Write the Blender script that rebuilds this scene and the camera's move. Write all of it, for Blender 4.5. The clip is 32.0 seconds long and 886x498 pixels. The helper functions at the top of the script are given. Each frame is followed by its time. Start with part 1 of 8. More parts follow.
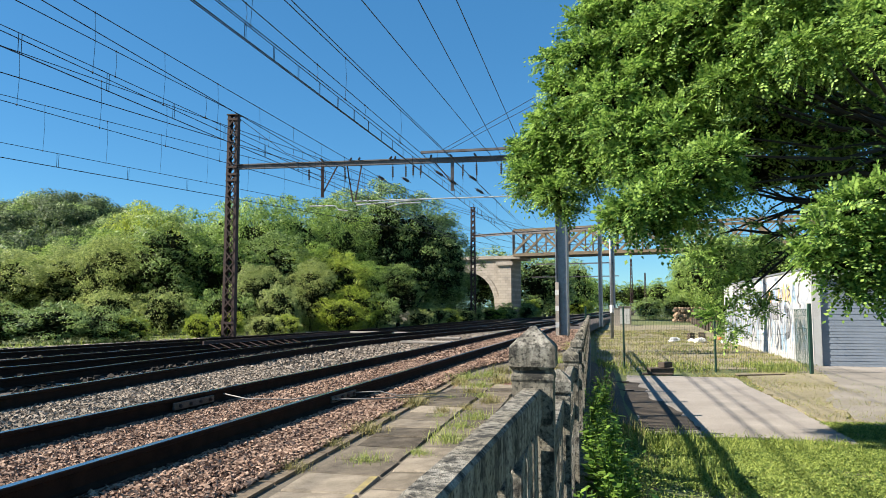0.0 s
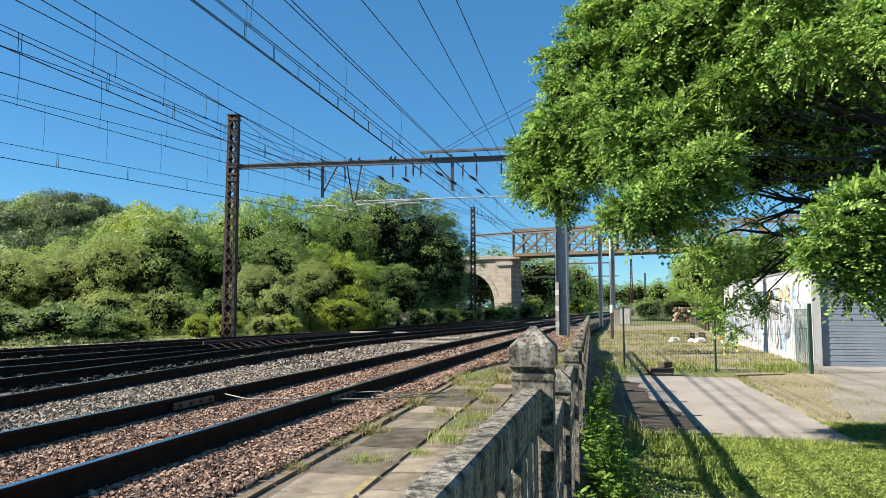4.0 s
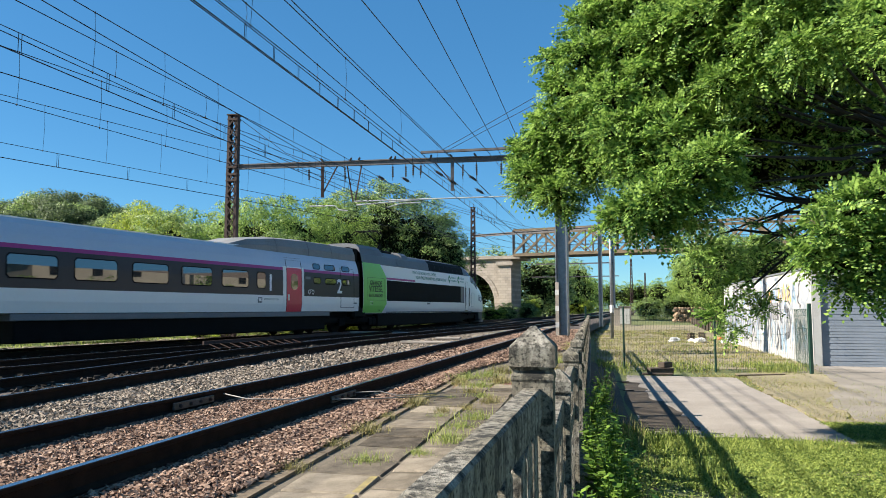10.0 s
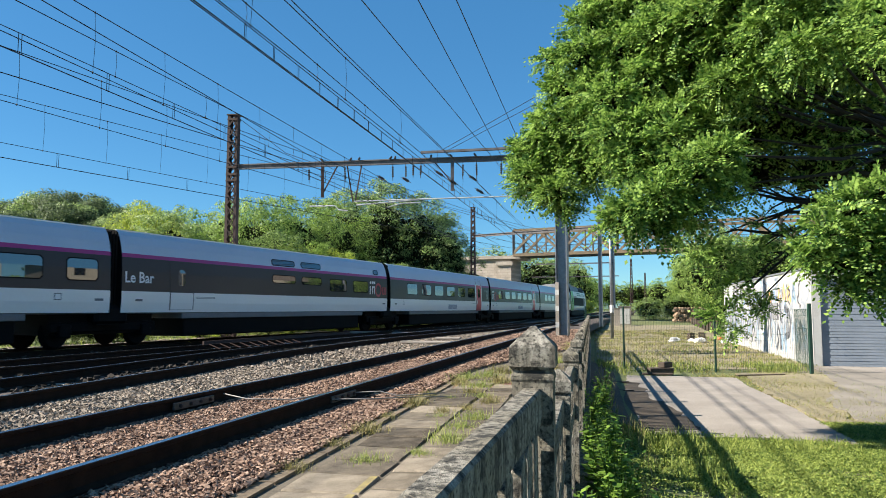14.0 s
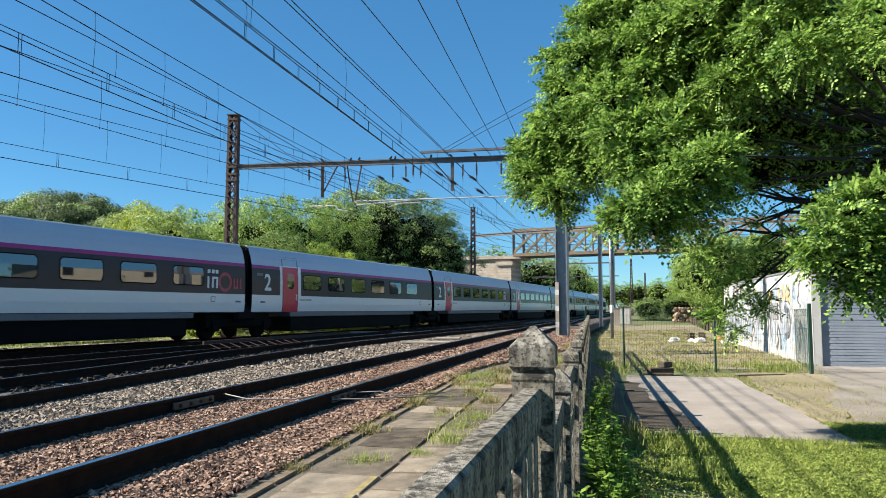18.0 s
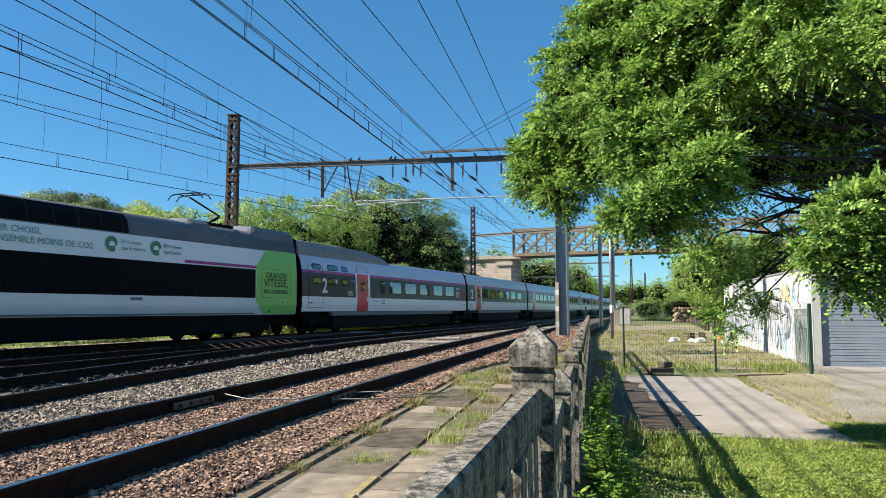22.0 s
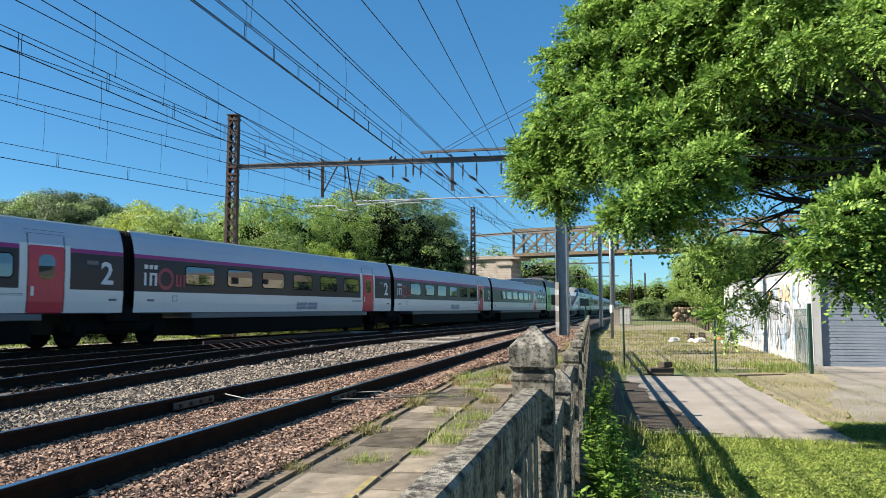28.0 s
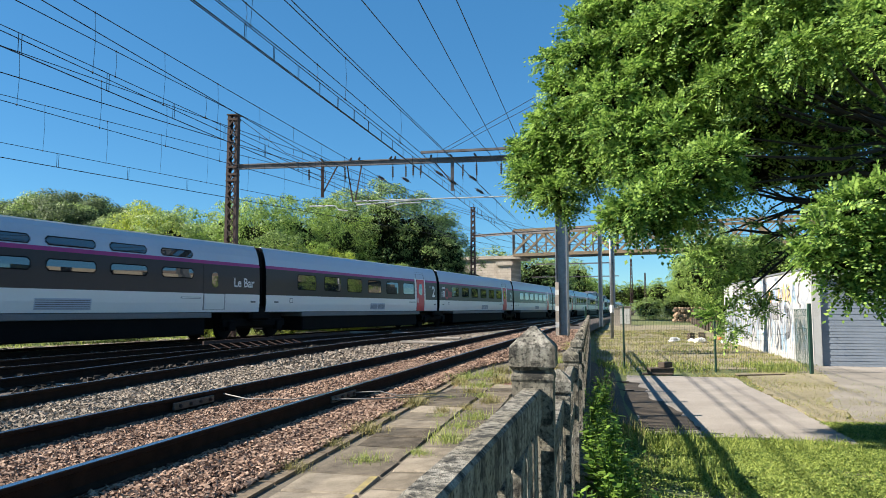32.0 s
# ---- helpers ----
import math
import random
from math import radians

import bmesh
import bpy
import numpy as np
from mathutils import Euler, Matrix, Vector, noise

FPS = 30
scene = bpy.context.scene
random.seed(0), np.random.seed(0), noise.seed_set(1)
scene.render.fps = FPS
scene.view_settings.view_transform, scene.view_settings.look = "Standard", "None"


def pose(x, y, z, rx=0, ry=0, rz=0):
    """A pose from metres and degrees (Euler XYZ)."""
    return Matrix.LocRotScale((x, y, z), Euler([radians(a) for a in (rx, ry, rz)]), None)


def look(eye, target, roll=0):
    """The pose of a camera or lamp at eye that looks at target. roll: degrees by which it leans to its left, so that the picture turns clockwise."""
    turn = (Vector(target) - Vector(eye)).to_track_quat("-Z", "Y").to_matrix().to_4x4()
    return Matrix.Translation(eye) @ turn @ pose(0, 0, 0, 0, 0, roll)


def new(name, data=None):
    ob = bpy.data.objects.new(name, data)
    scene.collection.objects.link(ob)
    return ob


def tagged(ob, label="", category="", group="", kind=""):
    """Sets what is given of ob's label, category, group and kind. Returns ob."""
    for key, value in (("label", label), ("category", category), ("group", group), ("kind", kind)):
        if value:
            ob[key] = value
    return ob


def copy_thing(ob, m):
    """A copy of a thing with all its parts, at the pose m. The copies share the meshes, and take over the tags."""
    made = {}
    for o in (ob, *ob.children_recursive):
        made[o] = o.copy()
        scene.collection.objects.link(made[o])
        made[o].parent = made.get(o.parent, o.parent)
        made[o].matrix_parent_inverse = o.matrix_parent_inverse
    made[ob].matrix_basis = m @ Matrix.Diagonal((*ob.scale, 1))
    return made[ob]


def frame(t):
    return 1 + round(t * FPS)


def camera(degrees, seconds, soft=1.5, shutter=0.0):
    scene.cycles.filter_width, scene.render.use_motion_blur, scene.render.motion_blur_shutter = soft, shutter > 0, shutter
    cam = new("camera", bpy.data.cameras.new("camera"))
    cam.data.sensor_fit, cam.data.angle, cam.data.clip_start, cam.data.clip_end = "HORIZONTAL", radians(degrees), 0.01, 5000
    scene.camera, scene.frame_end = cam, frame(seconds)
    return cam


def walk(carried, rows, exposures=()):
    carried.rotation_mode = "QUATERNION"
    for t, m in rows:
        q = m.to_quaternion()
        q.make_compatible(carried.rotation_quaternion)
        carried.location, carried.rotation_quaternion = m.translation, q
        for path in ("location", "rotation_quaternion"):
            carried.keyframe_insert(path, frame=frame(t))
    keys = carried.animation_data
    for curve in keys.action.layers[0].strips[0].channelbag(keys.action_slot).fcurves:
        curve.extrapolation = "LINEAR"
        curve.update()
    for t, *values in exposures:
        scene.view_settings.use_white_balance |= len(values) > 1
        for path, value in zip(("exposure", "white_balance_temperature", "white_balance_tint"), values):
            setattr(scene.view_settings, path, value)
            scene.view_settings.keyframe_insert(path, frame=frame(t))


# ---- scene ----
# camera: one fixed stand beside the fence, about two metres over the yard
cam = camera(64.0, 32.0, soft=0.25, shutter=0.1)
EYE = pose(0, 0, 1.0, 90 + 4.815, 0, 0)
walk(cam, [(0, EYE), (32, EYE)])
scene.view_settings.exposure = 1.38

# daylight: clear sky, sun from the far side of the tracks
world = bpy.data.worlds.new("sky")
scene.world = world
world.use_nodes = True
wn = world.node_tree
sky = wn.nodes.new("ShaderNodeTexSky")
sky.sky_type = "NISHITA"
sky.sun_disc = False
sky.sun_elevation = radians(37)
sky.sun_rotation = radians(-98)
sky.altitude = 100
sky.air_density = 0.85
sky.dust_density = 0.0
sky.ozone_density = 2.4
wn.nodes["Background"].inputs["Strength"].default_value = 0.0600
deep = wn.nodes.new("ShaderNodeHueSaturation")
deep.inputs["Saturation"].default_value = 1.18
wn.links.new(sky.outputs[0], deep.inputs["Color"])
tint = wn.nodes.new("ShaderNodeMix")
tint.data_type = "RGBA"
tint.blend_type = "MULTIPLY"
tint.inputs[0].default_value = 1.0
tint.inputs[7].default_value = (0.70, 1.02, 1.06, 1)
wn.links.new(deep.outputs[0], tint.inputs[6])
even = wn.nodes.new("ShaderNodeMix")
even.data_type = "RGBA"
even.inputs[0].default_value = 0.4
even.inputs[7].default_value = (0.50, 2.0, 4.2, 1)
wn.links.new(tint.outputs[2], even.inputs[6])
wn.links.new(even.outputs[2], wn.nodes["Background"].inputs["Color"])

sun = new("sun", bpy.data.lights.new("sun", "SUN"))
sun.data.energy = 5.0
sun.data.angle = radians(0.53)
sun.data.color = (1.0, 0.93, 0.82)
SUN_DIR = Vector((-1.0, -0.14, math.tan(radians(37))))
sun.matrix_world = look(SUN_DIR * 50, (0, 0, 0))


# ---------- materials ----------
def mat(name, c1, c2, rough=0.7, scale=6.0, fine=60.0, bump=0.15, metal=0.0, spread=0.5, spec=0.5, island=0.0, objrand=0.0, c3=None, trans=0.0, dist=0.02):
    """Procedural surface: two colours mixed by a coarse and a fine noise, with relief."""
    m = bpy.data.materials.new(name)
    m.use_nodes = True
    t = m.node_tree
    N, L = t.nodes, t.links
    b = N["Principled BSDF"]
    co = N.new("ShaderNodeTexCoord")
    n1 = N.new("ShaderNodeTexNoise")
    n1.inputs["Scale"].default_value = scale
    n1.inputs["Detail"].default_value = 5
    n2 = N.new("ShaderNodeTexNoise")
    n2.inputs["Scale"].default_value = fine
    n2.inputs["Detail"].default_value = 4
    for n in (n1, n2):
        L.new(co.outputs["Object"], n.inputs["Vector"])
    add = N.new("ShaderNodeMath")
    add.operation = "MULTIPLY_ADD"
    add.inputs[1].default_value = 0.5
    L.new(n2.outputs[0], add.inputs[0])
    half = N.new("ShaderNodeMath")
    half.operation = "MULTIPLY"
    half.inputs[1].default_value = 0.5
    L.new(n1.outputs[0], half.inputs[0])
    L.new(half.outputs[0], add.inputs[2])
    src = add.outputs[0]
    if island or objrand:
        if island:
            g = N.new("ShaderNodeNewGeometry")
            rnd, k = g.outputs["Random Per Island"], island
        else:
            g = N.new("ShaderNodeObjectInfo")
            rnd, k = g.outputs["Random"], objrand
        a2 = N.new("ShaderNodeMath")
        a2.operation = "MULTIPLY_ADD"
        a2.inputs[1].default_value = k
        L.new(rnd, a2.inputs[0])
        sub = N.new("ShaderNodeMath")
        sub.operation = "SUBTRACT"
        sub.inputs[1].default_value = k * 0.5
        L.new(src, sub.inputs[0])
        L.new(sub.outputs[0], a2.inputs[2])
        src = a2.outputs[0]
    r = N.new("ShaderNodeValToRGB")
    r.color_ramp.elements[0].position = 0.5 - spread * 0.4
    r.color_ramp.elements[1].position = 0.5 + spread * 0.4
    r.color_ramp.elements[0].color = (*c1, 1)
    r.color_ramp.elements[1].color = (*c2, 1)
    if c3:
        e = r.color_ramp.elements.new(0.5)
        e.color = (*c3, 1)
    L.new(src, r.inputs[0])
    L.new(r.outputs[0], b.inputs["Base Color"])
    b.inputs["Roughness"].default_value = rough
    b.inputs["Metallic"].default_value = metal
    b.inputs["Specular IOR Level"].default_value = spec
    if bump:
        bp = N.new("ShaderNodeBump")
        bp.inputs["Strength"].default_value = bump
        bp.inputs["Distance"].default_value = dist
        L.new(add.outputs[0], bp.inputs["Height"])
        L.new(bp.outputs[0], b.inputs["Normal"])
    if trans:
        tr = N.new("ShaderNodeBsdfTranslucent")
        hs = N.new("ShaderNodeHueSaturation")
        hs.inputs["Value"].default_value = 1.3
        L.new(r.outputs[0], hs.inputs["Color"])
        L.new(hs.outputs[0], tr.inputs["Color"])
        mx = N.new("ShaderNodeMixShader")
        mx.inputs[0].default_value = trans
        L.new(b.outputs[0], mx.inputs[1])
        L.new(tr.outputs[0], mx.inputs[2])
        L.new(mx.outputs[0], N["Material Output"].inputs["Surface"])
    return m


# soil made darker, to take in the shade along the fence foot
M_SHADEDSOIL = mat("soil", (0.024, 0.018, 0.012), (0.095, 0.072, 0.048), 0.95, 0.4, 9, 0.5)
M_GRASSLAND = mat("grassland", (0.045, 0.062, 0.018), (0.17, 0.18, 0.06), 0.95, 0.25, 12, 0.6)
# the shade in the gaps between loose stones is put into this colour
M_BALLAST = mat("ballast_bed", (0.028, 0.020, 0.016), (0.13, 0.10, 0.082), 0.95, 14, 45, 1.0, dist=0.05)
M_STONE = mat("ballast_stone", (0.048, 0.027, 0.019), (0.36, 0.25, 0.185), 0.9, 3, 80, 0.3, island=0.9, spread=0.9, c3=(0.200, 0.126, 0.090), spec=0.2)
M_RAILSIDE = mat("rusty_rail", (0.010, 0.0065, 0.005), (0.035, 0.02, 0.014), 0.85, 8, 120, 0.2, spec=0.12)
M_RAILTOP = mat("polished_rail", (0.42, 0.42, 0.44), (0.6, 0.6, 0.62), 0.22, 3, 90, 0.02, metal=1.0)
M_SLEEPER = mat("sleeper_concrete", (0.11, 0.095, 0.078), (0.27, 0.235, 0.19), 0.9, 5, 70, 0.3, objrand=0.5)


def concrete_mat():
    """Old cast concrete: cream cement, black lichen patches, rain streaks, pits."""
    m = bpy.data.materials.new("weathered_concrete")
    m.use_nodes = True
    t = m.node_tree
    N, L = t.nodes, t.links
    co = N.new("ShaderNodeTexCoord")
    info = N.new("ShaderNodeObjectInfo")
    shift = N.new("ShaderNodeVectorMath")
    shift.operation = "MULTIPLY_ADD"
    shift.inputs[1].default_value = (7.0, 7.0, 7.0)
    L.new(info.outputs["Random"], shift.inputs[0])
    L.new(co.outputs["Object"], shift.inputs[2])

    def tex(scale, detail, stretch=(1, 1, 1)):
        mp = N.new("ShaderNodeMapping")
        mp.inputs["Scale"].default_value = stretch
        L.new(shift.outputs[0], mp.inputs["Vector"])
        n = N.new("ShaderNodeTexNoise")
        n.inputs["Scale"].default_value = scale
        n.inputs["Detail"].default_value = detail
        n.inputs["Roughness"].default_value = 0.65
        L.new(mp.outputs[0], n.inputs["Vector"])
        return n.outputs[0]

    def step(src, a, b):
        r = N.new("ShaderNodeMapRange")
        r.inputs["From Min"].default_value = a
        r.inputs["From Max"].default_value = b
        L.new(src, r.inputs["Value"])
        return r.outputs[0]

    def mix(f, a, b):
        x = N.new("ShaderNodeMix")
        x.data_type = "RGBA"
        L.new(f, x.inputs[0])
        for i, c in ((6, a), (7, b)):
            if isinstance(c, tuple):
                x.inputs[i].default_value = (*c, 1)
            else:
                L.new(c, x.inputs[i])
        return x.outputs[2]

    fine, patch, speck, streak, big = tex(190, 4), tex(24, 9), tex(95, 6), tex(9, 5, (3, 3, 0.35)), tex(5, 6)
    c = mix(step(fine, 0.3, 0.7), (0.17, 0.155, 0.125), (0.42, 0.39, 0.33))
    c = mix(step(big, 0.42, 0.60), c, (0.23, 0.205, 0.155))
    c = mix(step(streak, 0.47, 0.66), c, (0.085, 0.078, 0.062))
    c = mix(step(speck, 0.50, 0.62), c, (0.05, 0.046, 0.039))
    c = mix(step(patch, 0.50, 0.61), c, (0.04, 0.038, 0.033))
    b = N["Principled BSDF"]
    L.new(c, b.inputs["Base Color"])
    b.inputs["Roughness"].default_value = 0.93
    b.inputs["Specular IOR Level"].default_value = 0.2
    bp = N.new("ShaderNodeBump")
    bp.inputs["Strength"].default_value = 0.7
    bp.inputs["Distance"].default_value = 0.006
    ad = N.new("ShaderNodeMath")
    ad.operation = "ADD"
    L.new(fine, ad.inputs[0])
    L.new(patch, ad.inputs[1])
    L.new(ad.outputs[0], bp.inputs["Height"])
    L.new(bp.outputs[0], b.inputs["Normal"])
    return m


M_CONC = concrete_mat()
M_SLABCONC = mat("slab_concrete", (0.145, 0.125, 0.105), (0.385, 0.345, 0.30), 0.9, 1.0, 55, 0.35, spread=0.7, dist=0.006, spec=0.2)
M_RUST = mat("rusty_steel", (0.022, 0.015, 0.013), (0.085, 0.048, 0.038), 0.8, 6, 70, 0.2, metal=0.2)
M_BEAM = mat("weathered_grey_steel", (0.055, 0.050, 0.050), (0.19, 0.175, 0.175), 0.6, 3, 40, 0.05, metal=0.2)
M_GALV = mat("galvanised_steel", (0.15, 0.16, 0.175), (0.29, 0.305, 0.32), 0.45, 5, 50, 0.05, metal=0.7)
M_WIRE = mat("weathered_copper_wire", (0.018, 0.018, 0.02), (0.04, 0.038, 0.04), 0.6, 3, 30, 0, metal=0.3)
M_INSUL = mat("insulator_glass", (0.016, 0.015, 0.016), (0.05, 0.048, 0.05), 0.35, 5, 30, 0)
M_BARK = mat("bark", (0.008, 0.0065, 0.005), (0.032, 0.026, 0.019), 0.95, 9, 60, 0.8)
M_LEAF1 = mat("leaf_mid_green", (0.072, 0.138, 0.022), (0.345, 0.465, 0.105), 0.5, 0.3, 3, 0, island=0.95, spread=0.8, trans=0.42, spec=0.35)
M_LEAF2 = mat("leaf_bright_green", (0.115, 0.170, 0.017), (0.42, 0.49, 0.060), 0.5, 0.3, 3, 0, island=0.95, spread=0.8, trans=0.42, spec=0.35)
M_LEAF3 = mat("leaf_dark_green", (0.058, 0.108, 0.022), (0.325, 0.425, 0.130), 0.42, 0.3, 3, 0, island=0.95, spread=0.8, trans=0.38, spec=0.45)
M_LEAF4 = mat("leaf_silver_green", (0.105, 0.150, 0.038), (0.45, 0.50, 0.160), 0.5, 0.3, 3, 0, island=0.95, spread=0.8, trans=0.42, spec=0.35)
M_ROBINIA = mat("robinia_leaf", (0.042, 0.106, 0.018), (0.300, 0.435, 0.096), 0.55, 0.6, 4, 0, island=0.9, spread=0.85, trans=0.36, spec=0.22)
# near-black leaf colour that puts the shade between boughs into the crowns
M_CROWNSHADE = mat("inner_crown_shade", (0.008, 0.011, 0.004), (0.028, 0.036, 0.013), 0.9, 0.6, 4, 0, island=0.9, spread=0.85, spec=0.05)
M_LEAFHILL = mat("leaf_hill_green", (0.028, 0.050, 0.020), (0.135, 0.180, 0.072), 0.6, 0.05, 3, 0, island=0.95, spread=0.8, trans=0.3, spec=0.2)
M_GRAVEL = mat("yard_gravel", (0.12, 0.105, 0.085), (0.32, 0.285, 0.24), 0.95, 0.9, 45, 0.5, spread=0.6, spec=0.2)
M_OLDCABLE = mat("old_cable_sheath", (0.12, 0.11, 0.10), (0.34, 0.32, 0.29), 0.6, 6, 50, 0.1)
M_OLDSTEEL = mat("dull_joint_steel", (0.05, 0.042, 0.036), (0.16, 0.14, 0.12), 0.7, 9, 80, 0.2, metal=0.2)
M_TUFT = mat("yellowing_grass_blade", (0.13, 0.19, 0.04), (0.40, 0.42, 0.13), 0.6, 0.6, 3, 0, island=0.8, spread=0.9, trans=0.35, spec=0.3)
M_GRASS = mat("grass_blade", (0.075, 0.125, 0.018), (0.39, 0.43, 0.105), 0.6, 0.6, 3, 0, island=0.8, spread=0.9, trans=0.4, spec=0.3)
M_STONEGREY = mat("grey_ballast_stone", (0.042, 0.035, 0.028), (0.33, 0.275, 0.22), 0.9, 3, 80, 0.3, island=0.85, spread=0.9, c3=(0.205, 0.167, 0.13), spec=0.2)
# oil, and also the shadows between the far rails, in one dark colour
M_STONEDARK = mat("oily_shaded_ballast_stone", (0.008, 0.007, 0.006), (0.075, 0.062, 0.05), 0.9, 3, 80, 0.3, island=0.9, spread=0.9, c3=(0.022, 0.019, 0.016), spec=0.2)
M_MEADOW = mat("dry_meadow_earth", (0.13, 0.11, 0.058), (0.31, 0.26, 0.165), 0.95, 0.35, 14, 0.4, dist=0.01)
M_PALEMETAL = mat("pale_galvanised_metal", (0.36, 0.36, 0.34), (0.52, 0.52, 0.50), 0.55, 4, 40, 0.05, metal=0.2)
M_WHITEPAINT = mat("dull_white_plastic", (0.52, 0.51, 0.49), (0.74, 0.73, 0.70), 0.6, 4, 30, 0.1)
M_ORANGE = mat("orange_plastic", (0.55, 0.10, 0.03), (0.65, 0.16, 0.05), 0.5, 4, 30, 0.05)
M_DARKWOOD = mat("dark_weathered_wood", (0.03, 0.022, 0.016), (0.10, 0.075, 0.055), 0.9, 5, 60, 0.4)
M_LOG = mat("cut_logs", (0.10, 0.065, 0.04), (0.32, 0.22, 0.14), 0.9, 4, 40, 0.3, objrand=0.7)
M_DARKSTEEL = mat("dark_painted_steel", (0.03, 0.03, 0.032), (0.07, 0.068, 0.066), 0.6, 3, 30, 0.05)
M_GREENRAIL = mat("pale_green_railing_paint", (0.16, 0.26, 0.22), (0.24, 0.34, 0.30), 0.6, 3, 30, 0)
M_RUSTPLATE = mat("rusty_plate", (0.12, 0.05, 0.03), (0.28, 0.13, 0.08), 0.85, 4, 50, 0.2)
M_PATHGRAVEL = mat("dark_path_gravel", (0.045, 0.038, 0.030), (0.22, 0.185, 0.14), 0.95, 2.0, 70, 0.8, spread=0.6, dist=0.012, spec=0.2)
M_YELLOWLINE = mat("worn_yellow_paint", (0.15, 0.12, 0.07), (0.34, 0.27, 0.09), 0.9, 14, 90, 0.3)
M_KERB = mat("sandy_kerb_stone", (0.07, 0.052, 0.035), (0.30, 0.235, 0.165), 0.95, 9, 90, 0.7, spread=0.7, dist=0.008, spec=0.2)
M_LID = mat("stained_concrete_lid", (0.045, 0.036, 0.026), (0.31, 0.26, 0.195), 0.95, 7, 110, 0.8, objrand=0.45, spread=0.75, c3=(0.15, 0.124, 0.092), dist=0.008, spec=0.2)
M_G_GREY = mat("grey_spray_paint", (0.22, 0.24, 0.27), (0.34, 0.36, 0.39), 0.7, 3, 30, 0)
M_G_BLUE = mat("blue_spray_paint", (0.16, 0.25, 0.34), (0.28, 0.37, 0.45), 0.7, 3, 30, 0)
M_G_OCHRE = mat("ochre_spray_paint", (0.50, 0.28, 0.09), (0.62, 0.40, 0.16), 0.7, 3, 30, 0)
M_G_DARK = mat("dark_spray_paint", (0.06, 0.06, 0.07), (0.14, 0.14, 0.15), 0.7, 3, 30, 0)
M_WEED = mat("weed_leaf", (0.05, 0.12, 0.016), (0.25, 0.38, 0.065), 0.55, 0.6, 4, 0, island=0.8, spread=0.9, trans=0.45, spec=0.3)
M_CLOVER = mat("lawn_clover_leaf", (0.060, 0.105, 0.016), (0.31, 0.37, 0.085), 0.6, 0.5, 4, 0, island=0.8, spread=0.9, trans=0.35, spec=0.25)
M_DRY = mat("dry_grass_blade", (0.13, 0.125, 0.04), (0.36, 0.31, 0.135), 0.7, 0.6, 3, 0, island=0.8, spread=0.9, trans=0.25, spec=0.3)
M_WHITEWALL = mat("old_white_wall_paint", (0.20, 0.195, 0.185), (0.46, 0.455, 0.44), 0.85, 1.6, 40, 0.15, spread=0.7, c3=(0.40, 0.395, 0.38))
M_SHUTTER = mat("grey_blue_shutter", (0.165, 0.195, 0.235), (0.235, 0.265, 0.31), 0.5, 1.5, 30, 0.02)
M_GREENPAINT = mat("green_fence_paint", (0.008, 0.035, 0.022), (0.02, 0.06, 0.04), 0.5, 6, 40, 0.05)


def masonry_mat():
    """Coursed limestone of the pier: blocks of varying grey and cream with darker joints and stains."""
    m = bpy.data.materials.new("limestone_masonry")
    m.use_nodes = True
    t = m.node_tree
    N, L = t.nodes, t.links
    co = N.new("ShaderNodeTexCoord")
    along_wall = N.new("ShaderNodeVectorMath")
    along_wall.operation = "DOT_PRODUCT"
    along_wall.inputs[1].default_value = (-0.93, 0.37, 0)
    L.new(co.outputs["Object"], along_wall.inputs[0])
    sep = N.new("ShaderNodeSeparateXYZ")
    L.new(co.outputs["Object"], sep.inputs[0])
    cmb = N.new("ShaderNodeCombineXYZ")
    L.new(along_wall.outputs["Value"], cmb.inputs[0])
    L.new(sep.outputs[2], cmb.inputs[1])
    br = N.new("ShaderNodeTexBrick")
    br.inputs["Scale"].default_value = 1.0
    br.inputs["Brick Width"].default_value = 0.62
    br.inputs["Row Height"].default_value = 0.33
    br.inputs["Mortar Size"].default_value = 0.022
    br.inputs["Color1"].default_value = (0.37, 0.32, 0.265, 1)
    br.inputs["Color2"].default_value = (0.31, 0.265, 0.22, 1)
    br.inputs["Mortar"].default_value = (0.26, 0.22, 0.18, 1)
    L.new(cmb.outputs[0], br.inputs["Vector"])
    n = N.new("ShaderNodeTexNoise")
    n.inputs["Scale"].default_value = 0.8
    n.inputs["Detail"].default_value = 8
    L.new(co.outputs["Object"], n.inputs["Vector"])
    st = N.new("ShaderNodeMapRange")
    st.inputs["From Min"].default_value = 0.45
    st.inputs["From Max"].default_value = 0.72
    st.inputs["To Max"].default_value = 0.5
    L.new(n.outputs[0], st.inputs["Value"])
    mx = N.new("ShaderNodeMix")
    mx.data_type = "RGBA"
    mx.inputs[7].default_value = (0.15, 0.13, 0.11, 1)
    L.new(st.outputs[0], mx.inputs[0])
    L.new(br.outputs[0], mx.inputs[6])
    b = N["Principled BSDF"]
    L.new(mx.outputs[2], b.inputs["Base Color"])
    b.inputs["Roughness"].default_value = 0.92
    bp = N.new("ShaderNodeBump")
    bp.inputs["Strength"].default_value = 0.6
    bp.inputs["Distance"].default_value = 0.03
    L.new(br.outputs["Color"], bp.inputs["Height"])
    L.new(bp.outputs[0], b.inputs["Normal"])
    return m


M_STONEWALL = masonry_mat()
M_BRIDGE = mat("ochre_bridge_paint", (0.060, 0.042, 0.028), (0.22, 0.165, 0.10), 0.8, 2.5, 30, 0.1)
